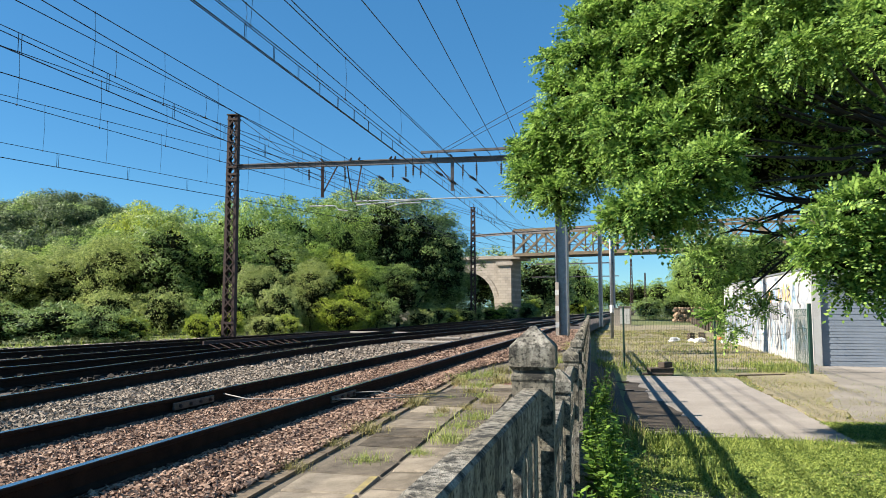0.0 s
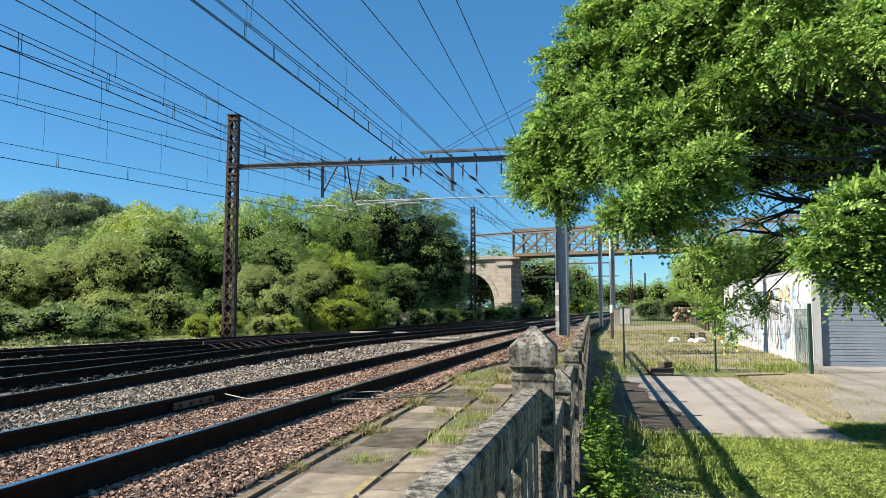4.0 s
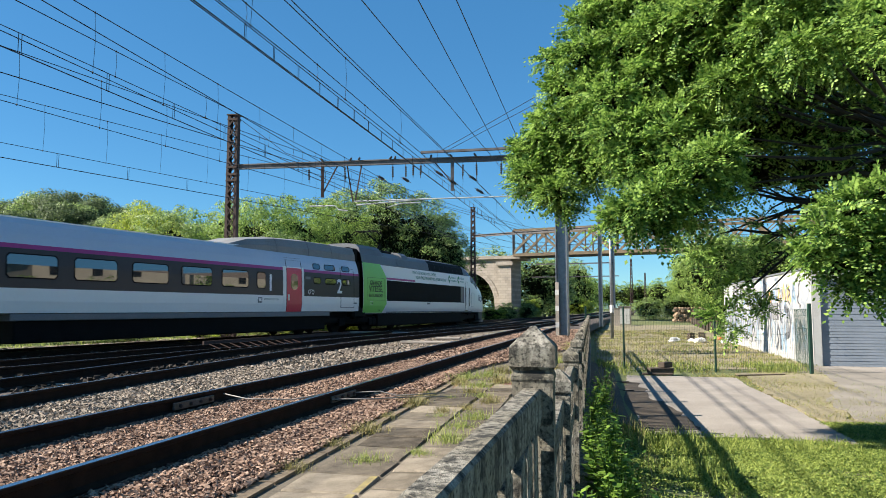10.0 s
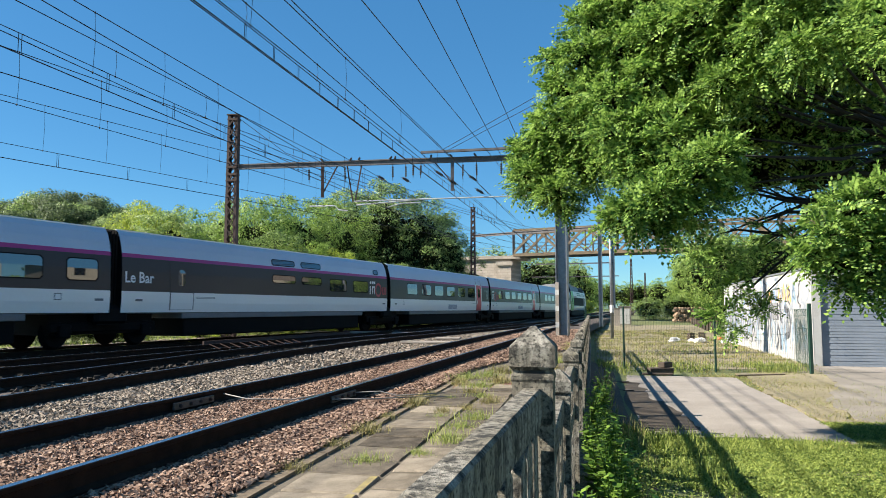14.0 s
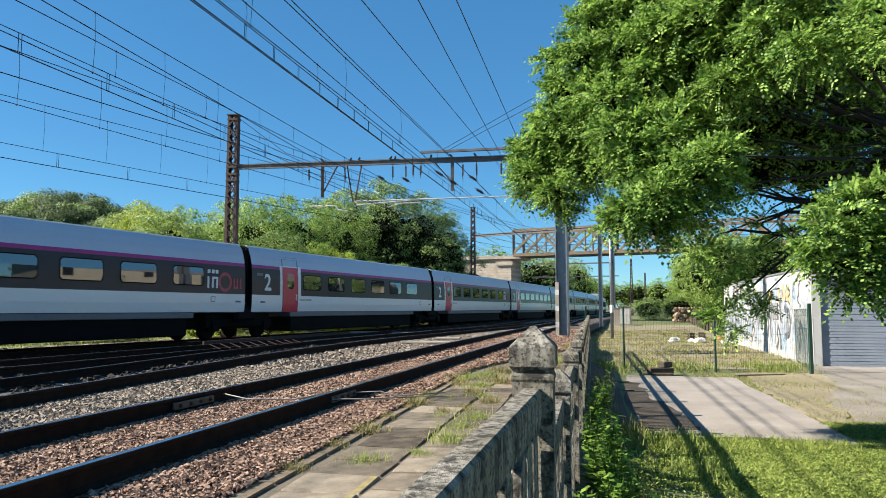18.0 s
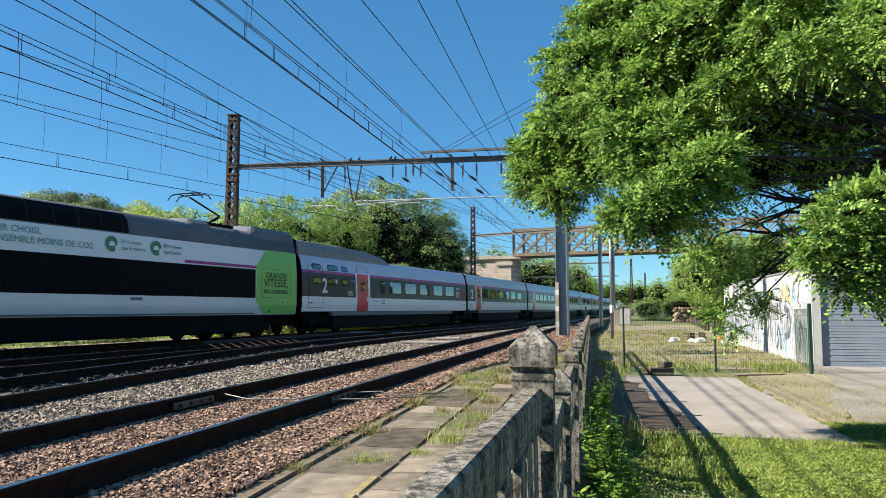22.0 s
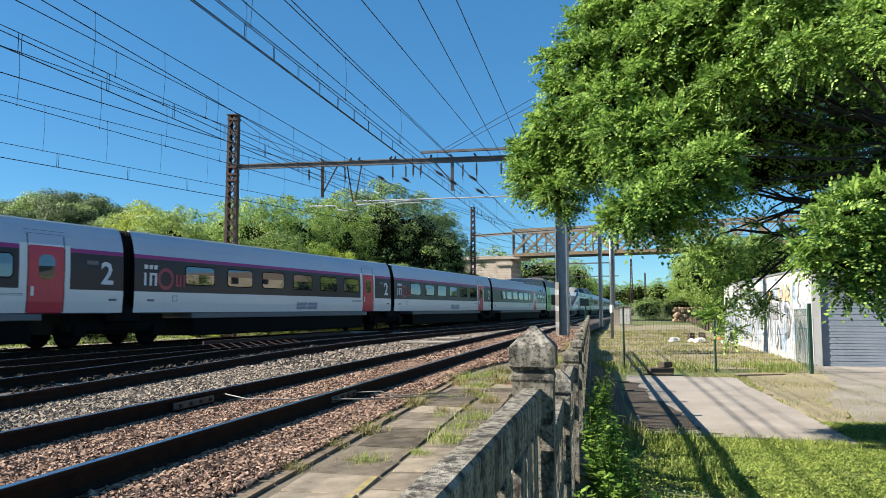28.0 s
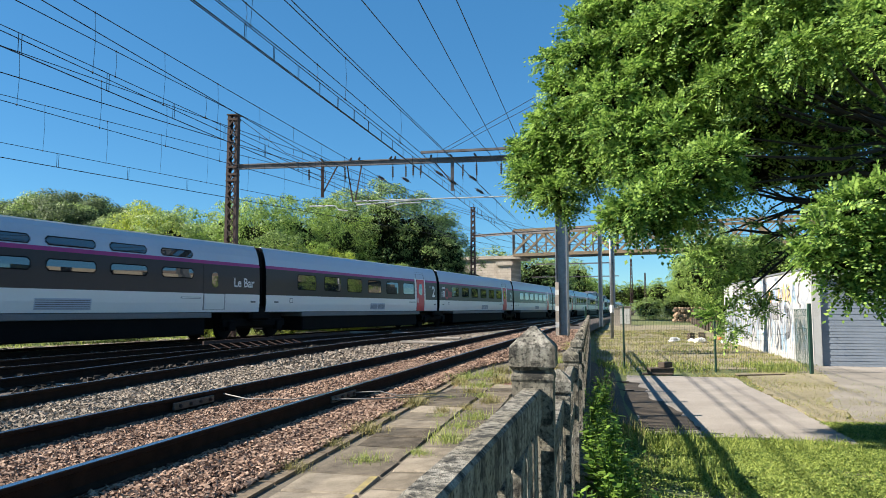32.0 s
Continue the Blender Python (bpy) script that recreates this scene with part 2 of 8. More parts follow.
# train
# white paint, with the warm light bounced off the ground put into it
M_TWHITE = mat("train_white_paint", (0.83, 0.80, 0.77), (0.90, 0.87, 0.84), 0.3, 0.6, 9, 0, spread=0.9)
M_TGREY = mat("train_dark_grey_paint", (0.028, 0.029, 0.034), (0.040, 0.041, 0.047), 0.3, 0.6, 9, 0, spread=0.9, spec=0.28)
M_TROOF = mat("train_silver_roof", (0.46, 0.50, 0.58), (0.54, 0.58, 0.66), 0.35, 0.8, 12, 0, metal=0.2, spread=0.9)
M_TVENT = mat("blue_grey_vent", (0.42, 0.46, 0.56), (0.50, 0.54, 0.64), 0.4, 2, 20, 0)
M_HOUSEWALL = mat("cream_house_render", (0.24, 0.215, 0.17), (0.38, 0.34, 0.27), 0.9, 0.8, 30, 0.1)
M_ROOFTILE = mat("brown_roof_tiles", (0.10, 0.075, 0.055), (0.19, 0.15, 0.12), 0.9, 1.5, 30, 0.3)
M_TMAG = mat("train_magenta_stripe", (0.32, 0.012, 0.16), (0.38, 0.018, 0.20), 0.35, 1, 9, 0)
M_TSKIRT = mat("train_skirt_grey", (0.13, 0.135, 0.145), (0.19, 0.195, 0.205), 0.5, 1, 20, 0)
M_TRED = mat("train_red_door", (0.62, 0.028, 0.06), (0.72, 0.045, 0.085), 0.3, 1, 9, 0)
M_TGREEN = mat("train_green_panel", (0.16, 0.52, 0.075), (0.24, 0.62, 0.12), 0.35, 1.2, 9, 0, spread=0.9)
M_TBLACK = mat("train_black", (0.004, 0.004, 0.0045), (0.009, 0.009, 0.010), 0.6, 2, 20, 0, spec=0.06)
M_TROOFDK = mat("train_dark_roof", (0.085, 0.09, 0.10), (0.14, 0.145, 0.155), 0.5, 0.9, 14, 0.05)
M_TINT = mat("train_lettering_teal", (0.05, 0.22, 0.17), (0.07, 0.26, 0.21), 0.5, 2, 9, 0)
M_INKDK = mat("dark_green_lettering", (0.008, 0.026, 0.008), (0.012, 0.034, 0.012), 0.5, 2, 9, 0)
M_TLOGO = mat("aubergine_logo", (0.05, 0.012, 0.045), (0.06, 0.016, 0.05), 0.5, 2, 9, 0)
M_TDECAL = mat("white_decal", (0.78, 0.78, 0.79), (0.85, 0.85, 0.86), 0.4, 2, 9, 0)
M_TFAIR = mat("train_grey_fairing", (0.15, 0.15, 0.15), (0.24, 0.235, 0.225), 0.5, 0.9, 14, 0.03)
M_TMASK = mat("cab_mask_blue_black", (0.010, 0.013, 0.024), (0.018, 0.022, 0.036), 0.25, 2, 9, 0)
M_THOOD = mat("dark_hood_paint", (0.030, 0.034, 0.042), (0.055, 0.060, 0.070), 0.35, 1, 12, 0)
M_TDARKSKIRT = mat("dark_navy_skirt", (0.014, 0.016, 0.022), (0.028, 0.03, 0.038), 0.5, 1, 20, 0, spec=0.2)
M_TBEIGE = mat("beige_step", (0.36, 0.30, 0.20), (0.42, 0.36, 0.25), 0.6, 3, 20, 0)
M_TSIGN = mat("green_round_sign", (0.045, 0.20, 0.10), (0.06, 0.24, 0.12), 0.5, 3, 20, 0)
M_TRED2 = mat("train_red_stripe", (0.72, 0.022, 0.022), (0.80, 0.032, 0.03), 0.35, 1, 9, 0)
M_TLOGORED = mat("red_logo", (0.42, 0.06, 0.08), (0.48, 0.08, 0.10), 0.5, 2, 9, 0)


def glass_mat(name, col, rough=0.03, ior=1.6):
    m = bpy.data.materials.new(name)
    m.use_nodes = True
    b = m.node_tree.nodes["Principled BSDF"]
    b.inputs["Base Color"].default_value = (*col, 1)
    b.inputs["Roughness"].default_value = rough
    b.inputs["IOR"].default_value = ior
    return m


M_TLAMP = glass_mat("headlight_lens", (0.5, 0.52, 0.54))
# pale base colour paints the sky's reflection into the windscreen
M_TSCREEN = glass_mat("cab_windscreen", (0.22, 0.26, 0.28), 0.03, 2.2)
M_TGLASS = glass_mat("tinted_train_glass", (0.03, 0.035, 0.035), 0.02, 2.2)


# ---------- building helpers ----------
def mesh(name, verts, faces, material, parent=None, label="", smooth=False, idx=None):
    me = bpy.data.meshes.new(name)
    me.from_pydata([tuple(v) for v in verts], [], faces)
    for m in material if isinstance(material, (list, tuple)) else (material,):
        me.materials.append(m)
    if idx is not None:
        me.polygons.foreach_set("material_index", idx)
    if smooth:
        me.polygons.foreach_set("use_smooth", [True] * len(faces))
    ob = new(name, me)
    if parent:
        ob.parent = parent
    if label:
        ob["label"] = label
    return ob


def part(name, bm, material, parent=None, label="", smooth=False):
    me = bpy.data.meshes.new(name)
    bm.normal_update()
    bm.to_mesh(me)
    bm.free()
    for m in material if isinstance(material, (list, tuple)) else (material,):
        me.materials.append(m)
    if smooth:
        me.polygons.foreach_set("use_smooth", [True] * len(me.polygons))
    ob = new(name, me)
    if parent:
        ob.parent = parent
    if label:
        ob["label"] = label
    return ob


def empty(name, m, label="", category="", group="", kind=""):
    ob = new(name)
    ob.empty_display_size = 0.2
    ob.matrix_basis = m
    return tagged(ob, label, category, group, kind)


def box(bm, x0, x1, y0, y1, z0, z1, bev=0.0):
    r = bmesh.ops.create_cube(bm, size=1.0)
    vs = r["verts"]
    for v in vs:
        v.co = Vector((x0 + (v.co.x + 0.5) * (x1 - x0), y0 + (v.co.y + 0.5) * (y1 - y0), z0 + (v.co.z + 0.5) * (z1 - z0)))
    if bev:
        es = {e for v in vs for e in v.link_edges}
        bmesh.ops.bevel(bm, geom=list(es), offset=bev, segments=1, affect="EDGES")
    return vs


def boxed(name, dims, material, parent=None, label="", bev=0.0):
    bm = bmesh.new()
    box(bm, *dims, bev)
    return part(name, bm, material, parent, label)


def bar(bm, a, b, w, d=None, up=(0, 0, 1)):
    """A square bar from a to b, w wide and d deep."""
    a, b = Vector(a), Vector(b)
    d = d or w
    y = (b - a).normalized()
    x = y.cross(Vector(up))
    if x.length < 1e-4:
        x = y.cross(Vector((1, 0, 0)))
    x.normalize()
    z = x.cross(y)
    vs = [bm.verts.new(p + x * sx * w / 2 + z * sz * d / 2) for p in (a, b) for sx, sz in ((-1, -1), (1, -1), (1, 1), (-1, 1))]
    for f in ((0, 1, 2, 3), (7, 6, 5, 4), (0, 4, 5, 1), (1, 5, 6, 2), (2, 6, 7, 3), (3, 7, 4, 0)):
        bm.faces.new([vs[i] for i in f])


def tube(bm, pts, r, sides=6):
    """A round tube along pts; r is one radius or one a point."""
    pts = [Vector(p) for p in pts]
    rs = r if isinstance(r, (list, tuple)) else [r] * len(pts)
    rings = []
    for i, p in enumerate(pts):
        t = (pts[min(i + 1, len(pts) - 1)] - pts[max(i - 1, 0)]).normalized()
        x = t.cross(Vector((0.13, 0.21, 1)))
        if x.length < 1e-3:
            x = t.cross(Vector((1, 0, 0)))
        x.normalize()
        y = t.cross(x)
        rings.append([bm.verts.new(p + (x * math.cos(a) + y * math.sin(a)) * rs[i]) for a in (2 * math.pi * k / sides for k in range(sides))])
    for a, b in zip(rings, rings[1:]):
        for k in range(sides):
            bm.faces.new((a[k], a[(k + 1) % sides], b[(k + 1) % sides], b[k]))
    bm.faces.new(rings[0][::-1])
    bm.faces.new(rings[-1])


def lathe(bm, prof, m=None, sides=12):
    """Rings of (radius, height) about z, placed by m."""
    m = m or Matrix()
    rings = [[bm.verts.new(m @ Vector((r * math.cos(2 * math.pi * k / sides), r * math.sin(2 * math.pi * k / sides), z))) for k in range(sides)] for r, z in prof]
    for a, b in zip(rings, rings[1:]):
        for k in range(sides):
            bm.faces.new((a[k], a[(k + 1) % sides], b[(k + 1) % sides], b[k]))
    bm.faces.new(rings[0][::-1])
    bm.faces.new(rings[-1])


def words(name, text, size, material, parent, m, label="", align="LEFT", squeeze=1.0, heavy=0.0):
    """Lettering as a thin mesh, standing in the local xz-plane of m."""
    cu = bpy.data.curves.new(name, "FONT")
    cu.body, cu.size, cu.align_x, cu.extrude = text, size, align, 0.002
    cu.resolution_u = 2
    cu.offset = size * heavy
    tmp = bpy.data.objects.new(name, cu)
    scene.collection.objects.link(tmp)
    dg = bpy.context.evaluated_depsgraph_get()
    dg.update()
    me = bpy.data.meshes.new_from_object(tmp.evaluated_get(dg))
    bpy.data.objects.remove(tmp)
    me.transform(m @ Matrix.Diagonal((squeeze, 1, 1, 1)))
    me.materials.clear()
    me.materials.append(material)
    ob = new(name, me)
    ob.parent = parent
    if label:
        ob["label"] = label
    return ob


def smoothstep(a, b, x):
    t = min(1, max(0, (x - a) / (b - a)))
    return t * t * (3 - 2 * t)


# ---------- plan: lines of the tracks and of the fence ----------
def fence_x(y):
    return -0.16 + 0.209 * y


def spline(pts):
    """A smooth line through (y, x) points, straight beyond its ends: x and slope at y."""
    ys = [p[0] for p in pts]
    xs = [p[1] for p in pts]
    sl = [(xs[min(i + 1, len(xs) - 1)] - xs[max(i - 1, 0)]) / (ys[min(i + 1, len(ys) - 1)] - ys[max(i - 1, 0)]) for i in range(len(xs))]

    def f(y):
        if y <= ys[0]:
            return xs[0] + sl[0] * (y - ys[0])
        if y >= ys[-1]:
            return xs[-1] + sl[-1] * (y - ys[-1])
        i = max(k for k in range(len(ys)) if ys[k] <= y)
        i = min(i, len(ys) - 2)
        h = ys[i + 1] - ys[i]
        t = (y - ys[i]) / h
        return ((2 * t**3 - 3 * t**2 + 1) * xs[i] + (t**3 - 2 * t**2 + t) * h * sl[i] + (-2 * t**3 + 3 * t**2) * xs[i + 1] + (t**3 - t**2) * h * sl[i + 1])

    return f


def bend(s):
    """Heading of the far track, s metres along it: it turns slowly away from the fence."""
    s = min(160.0, max(0.0, s))
    return 0.44334 - 0.00151 * s + 2.5e-6 * s * s


def trace():
    """Points of the far track: places along it, x and y."""
    S = np.arange(-460.0, 521.0, 1.0)
    H = np.array([bend(s + 0.5) for s in S])
    X = np.concatenate([[0.0], np.cumsum(np.sin(H))[:-1]])
    Y = np.concatenate([[0.0], np.cumsum(np.cos(H))[:-1]])
    return S, X - X[460] - 21.8415, Y - Y[460]


TRACK_S, TRACK_X, TRACK_Y = trace()


def c_x(y):
    """Centre of the far track, on which the train runs."""
    return float(np.interp(y, TRACK_Y, TRACK_X))


a_x = spline([(-60, -19.0), (0, -4.26), (40, 5.6), (70, 13.0), (80, 15.6), (100, 21.9), (160, 39.6), (300, 78.5)])
b_x = spline([(-60, -16.0), (4, -6.4), (9, -5.75), (13, -5.15), (18, -4.35), (25, -2.5), (32, 0.0), (44, 4.6), (54, 8.2), (66, 12.0)])
d_x = spline([(-60, -32), (8, -9.75), (13, -8.1), (17.5, -6.75), (25, -4.2), (40, 0.9), (55, 5.0), (68, 7.6), (78, 10.4)])


DROP = 0.2


def low(x, y):
    """How far the bed sinks towards the far track, which lies lower than the near ones."""
    return -DROP * smoothstep(-1.9, -3.6, x - d_x(y)) if y < 60 else -DROP * smoothstep(60, 40, y) * smoothstep(-1.9, -3.6, x - d_x(y))


# ---------- helpers for bulk growth ----------
def unit(a):
    return a / np.linalg.norm(a, axis=1)[:, None]


def quads(name, V, n, material, parent=None, label="", side=4):
    me = bpy.data.meshes.new(name)
    me.vertices.add(len(V))
    me.vertices.foreach_set("co", np.asarray(V, np.float32).ravel())
    me.loops.add(n * side)
    me.loops.foreach_set("vertex_index", np.arange(n * side, dtype=np.int32))
    me.polygons.add(n)
    me.polygons.foreach_set("loop_start", np.arange(n, dtype=np.int32) * side)
    me.update(calc_edges=True)
    me.materials.append(material)
    ob = new(name, me)
    if parent:
        ob.parent = parent
    if label:
        ob["label"] = label
    return ob

# ---------- ground ----------
def curb_x(y):
    return -2.27 + 0.2017 * y


def bed_right(y):
    k = smoothstep(13, 22, y)
    far = smoothstep(36, 70, y)
    x = curb_x(y) * (1 - k) + (fence_x(y) - 0.5) * k
    return x * (1 - far) + (a_x(y) + 2.6) * far


def bed_left(y):
    return c_x(y) - 3.9


def ground_z(x, y):
    w = x - fence_x(y)
    if w > 0:
        far = smoothstep(38, 110, y)
        z = -1.0 + 0.62 * far + 0.26 * (1 - smoothstep(6.0, 11.0, y))
        if w < 1.0 and y < 24:
            z += 0.34 * (1.0 - w) ** 1.2
        return z + 0.03 * noise.noise(Vector((x * 0.35, y * 0.35, 3.0)))
    if x < bed_left(y) - 1:
        d = bed_left(y) - 1 - x
        return -0.42 - 0.25 * smoothstep(0, 12, d)
    return -0.42


def build_ground():
    ys = [-400, -200, -100, -50, -25, -12, -6] + [i * 0.75 for i in range(-4, 60)] + [46 + 4 * i for i in range(28)] + [170, 220, 300, 420, 600, 900, 1400, 2200, 3500]
    ws = [-3000, -1500, -700, -300, -150, -80, -50, -36, -28, -22, -18, -14, -10, -7, -4, -2, -0.16, 0.02, 0.3, 0.7, 1.2, 2, 3, 4, 5, 6, 7, 8, 9, 10, 12, 14, 17, 21, 26, 34, 50, 90, 200, 500, 1500, 3000]
    V, Fc = [], []
    for y in ys:
        for w in ws:
            x = fence_x(y) + w
            V.append((x, y, ground_z(x, y)))
    n = len(ws)
    for j in range(len(ys) - 1):
        for i in range(n - 1):
            Fc.append((j * n + i, j * n + i + 1, (j + 1) * n + i + 1, (j + 1) * n + i))
    tagged(mesh("ground", V, Fc, M_GRASSLAND, smooth=True), "grassy ground with bare earth around the railway", "ground", kind="structure")


build_ground()


def build_bed():
    ys = [-80, -40, -20, -10] + [i * 0.5 for i in range(-8, 60)] + [30 + 2 * i for i in range(36)] + [110, 130, 160, 200, 260, 340, 450]
    cols = 40
    V, Fc = [], []
    for y in ys:
        xl, xr = bed_left(y), bed_right(y)
        V.append((xl - 0.9, y, -0.7))
        for i in range(cols + 1):
            x = xl + (xr - xl) * i / cols
            z = -0.175 + low(x, y) + 0.022 * noise.noise(Vector((x * 1.1, y * 1.1, 0)))
            if i == cols and y < 13:
                z = -0.20
            V.append((x, y, z))
        V.append((xr + (0.02 if y < 13 else 0.35), y, -0.55))
    n = cols + 3
    for j in range(len(ys) - 1):
        for i in range(n - 1):
            Fc.append((j * n + i, j * n + i + 1, (j + 1) * n + i + 1, (j + 1) * n + i))
    tagged(mesh("ballast_bed", V, Fc, M_BALLAST, smooth=True), "grey and reddish crushed stone ballast under the tracks", "ballast", kind="structure")


build_bed()


# ---------- railway tracks ----------
def sink(far, y):
    """Height of a track at y: the far one climbs back to the level of the others."""
    return -DROP * smoothstep(60, 40, y) if far else 0.0


def rail(fx, off, y0, y1, parent, step=1.5, far=False):
    prof = [(-0.065, -0.172), (0.065, -0.172), (0.065, -0.158), (0.012, -0.135), (0.012, -0.045), (0.036, -0.032), (0.036, -0.006), (0.028, 0.0), (-0.028, 0.0), (-0.036, -0.006), (-0.036, -0.032), (-0.012, -0.045), (-0.012, -0.135), (-0.065, -0.158)]
    V, Fc, idx = [], [], []
    n = len(prof)
    k = max(2, int((y1 - y0) / step))
    for j in range(k + 1):
        y = y0 + (y1 - y0) * j / k
        s = (fx(y + 0.2) - fx(y - 0.2)) / 0.4
        c = 1 / math.sqrt(1 + s * s)
        tx, ty = c, -s * c
        for u, z in prof:
            V.append((fx(y) + (off + u) * tx, y + (off + u) * ty, z + sink(far, y)))
        if j:
            for i in range(n):
                a, b = (j - 1) * n + i, (j - 1) * n + (i + 1) % n
                Fc.append((a, b, b + n, a + n))
                idx.append(1 if i == 7 else 0)
    Fc.append(tuple(range(n - 1, -1, -1)))
    Fc.append(tuple(range(k * n, k * n + n)))
    idx += [0, 0]
    return mesh("rail", V, Fc, [M_RAILSIDE, M_RAILTOP], parent, idx=idx)


SLEEPER = None


def track(fx, y0, y1, s0, s1, label, far=False):
    global SLEEPER
    t = empty("railway_track", Matrix(), label, "railway track", "parallel tracks")
    for off in (-0.755, 0.755):
        rail(fx, off, y0, y1, t, far=far)
    if SLEEPER is None:
        bm = bmesh.new()
        box(bm, -1.2, 1.2, -0.13, 0.13, -0.30, -0.165, 0.015)
        SLEEPER = bpy.data.meshes.new("sleeper")
        bm.to_mesh(SLEEPER)
        bm.free()
        SLEEPER.materials.append(M_SLEEPER)
    y = s0
    while y < s1:
        s = (fx(y + 0.2) - fx(y - 0.2)) / 0.4
        o = new("sleeper", SLEEPER)
        o.parent = t
        o.matrix_basis = pose(fx(y), y, sink(far, y) - 0.010 + random.uniform(-0.008, 0.006), 0, 0, -math.degrees(math.atan(s)) + random.uniform(-1, 1))
        y += 0.6 / math.sqrt(1 + s * s)
    return t


track(a_x, -60, 450, 2.0, 60, "near railway track with rusty-sided rails on pale sleepers")
track(b_x, -60, 64, 4.0, 50, "second railway track joining the near track at a turnout")
track(d_x, -60, 76, 8.0, 50, "third railway track joining the far track at a turnout")
track(c_x, -200, 450, 12.0, 90, "far railway track in ballast, used by the train", True)

# ---------- concrete fence beside the tracks ----------
FDIR = math.degrees(math.atan(0.209))


def cap_post(name, parent, x, y, z0, ztop, w, rz):
    """A square concrete post with a moulded neck and a pyramid cap."""
    bm = bmesh.new()
    h = w / 2
    prof = [(h * 0.95, z0), (h * 0.95, ztop - w * 1.3), (h * 1.0, ztop - w * 1.24), (h * 1.0, ztop - w * 1.16), (h * 0.92, ztop - w * 1.08), (h * 0.92, ztop - w * 1.03), (h * 1.08, ztop - w * 0.94), (h * 1.08, ztop - w * 0.50), (h * 1.02, ztop - w * 0.44), (h * 0.12, ztop)]
    rings = [[bm.verts.new((r * a, r * b, z)) for a, b in ((-1, -1), (1, -1), (1, 1), (-1, 1))] for r, z in prof]
    for a, b in zip(rings, rings[1:]):
        for k in range(4):
            bm.faces.new((a[k], a[(k + 1) % 4], b[(k + 1) % 4], b[k]))
    bm.faces.new(rings[-1])
    bm.faces.new(rings[0][::-1])
    o = part(name, bm, M_CONC, parent)
    o.matrix_basis = pose(x, y, 0, 0, 0, rz)
    return o


def fence_panel(parent, p0, p1, ztop, zbot, n, w=0.020):
    """Three rails and pointed balusters between two posts."""
    a, b = Vector((*p0, 0)), Vector((*p1, 0))
    d = (b - a).normalized()
    nrm = Vector((d.y, -d.x, 0))
    L = (b - a).length
    m = Matrix.Translation(a) @ Matrix(((nrm.x, d.x, 0, 0), (nrm.y, d.y, 0, 0), (0, 0, 1, 0), (0, 0, 0, 1)))

    def railing(z0, z1):
        bm = bmesh.new()
        box(bm, -0.026, 0.026, 0.04, L - 0.04, z0, z1, 0.006)
        o = part("rail", bm, M_CONC, parent)
        o.matrix_basis = m

    railing(ztop - 0.09, ztop)
    railing(ztop - 0.345, ztop - 0.27)
    railing(zbot, zbot + 0.11)
    me = None
    for i in range(n):
        y = (i + 0.75) * L / (n + 0.5)
        if me is None:
            bm = bmesh.new()
            t = ztop - 0.08
            vs = [bm.verts.new(v) for v in ((-0.022, -w, zbot), (0.022, -w, zbot), (0.022, w, zbot), (-0.022, w, zbot), (-0.022, -w, t - 0.034), (0.022, -w, t - 0.034), (0.022, w, t - 0.034), (-0.022, w, t - 0.034), (-0.022, 0, t), (0.022, 0, t))]
            for f in ((3, 2, 1, 0), (0, 1, 5, 4), (2, 3, 7, 6), (1, 2, 6, 9, 5), (3, 0, 4, 8, 7), (4, 5, 9, 8), (6, 7, 8, 9)):
                bm.faces.new([vs[k] for k in f])
            o = part("baluster", bm, M_CONC, parent)
            me = o.data
        else:
            o = new("baluster", me)
            o.parent = parent
        o.matrix_basis = m @ pose(0, y, random.uniform(-0.006, 0.006), 0, random.uniform(-0.6, 0.6), 0)


def build_fence():
    f = empty("concrete_fence", Matrix(), "weathered grey concrete fence with capped posts and balusters", "fence")
    # near panel, one step higher
    cap_post("post", f, 0.236, 1.86, -0.7, 0.955, 0.108, -FDIR)
    fence_panel(f, (-0.40, -0.75), (0.236, 1.86), 0.800, -0.55, 17, 0.045)
    y = 3.35
    prev = (0.236, 1.86)
    k = 0
    while y < 34:
        x = fence_x(y)
        cap_post("post", f, x, y, -1.0, 0.72, 0.108, -FDIR)
        fence_panel(f, prev, (x, y), 0.585, -0.37, 12 if k < 9 else 8)
        prev = (x, y)
        y += 1.92
        k += 1
    bm = bmesh.new()
    bar(bm, (fence_x(-2), -2, -0.82), (fence_x(34), 34, -0.82), 0.2, 0.92)
    part("plinth", bm, M_CONC, f, "mossy concrete base wall")


build_fence()


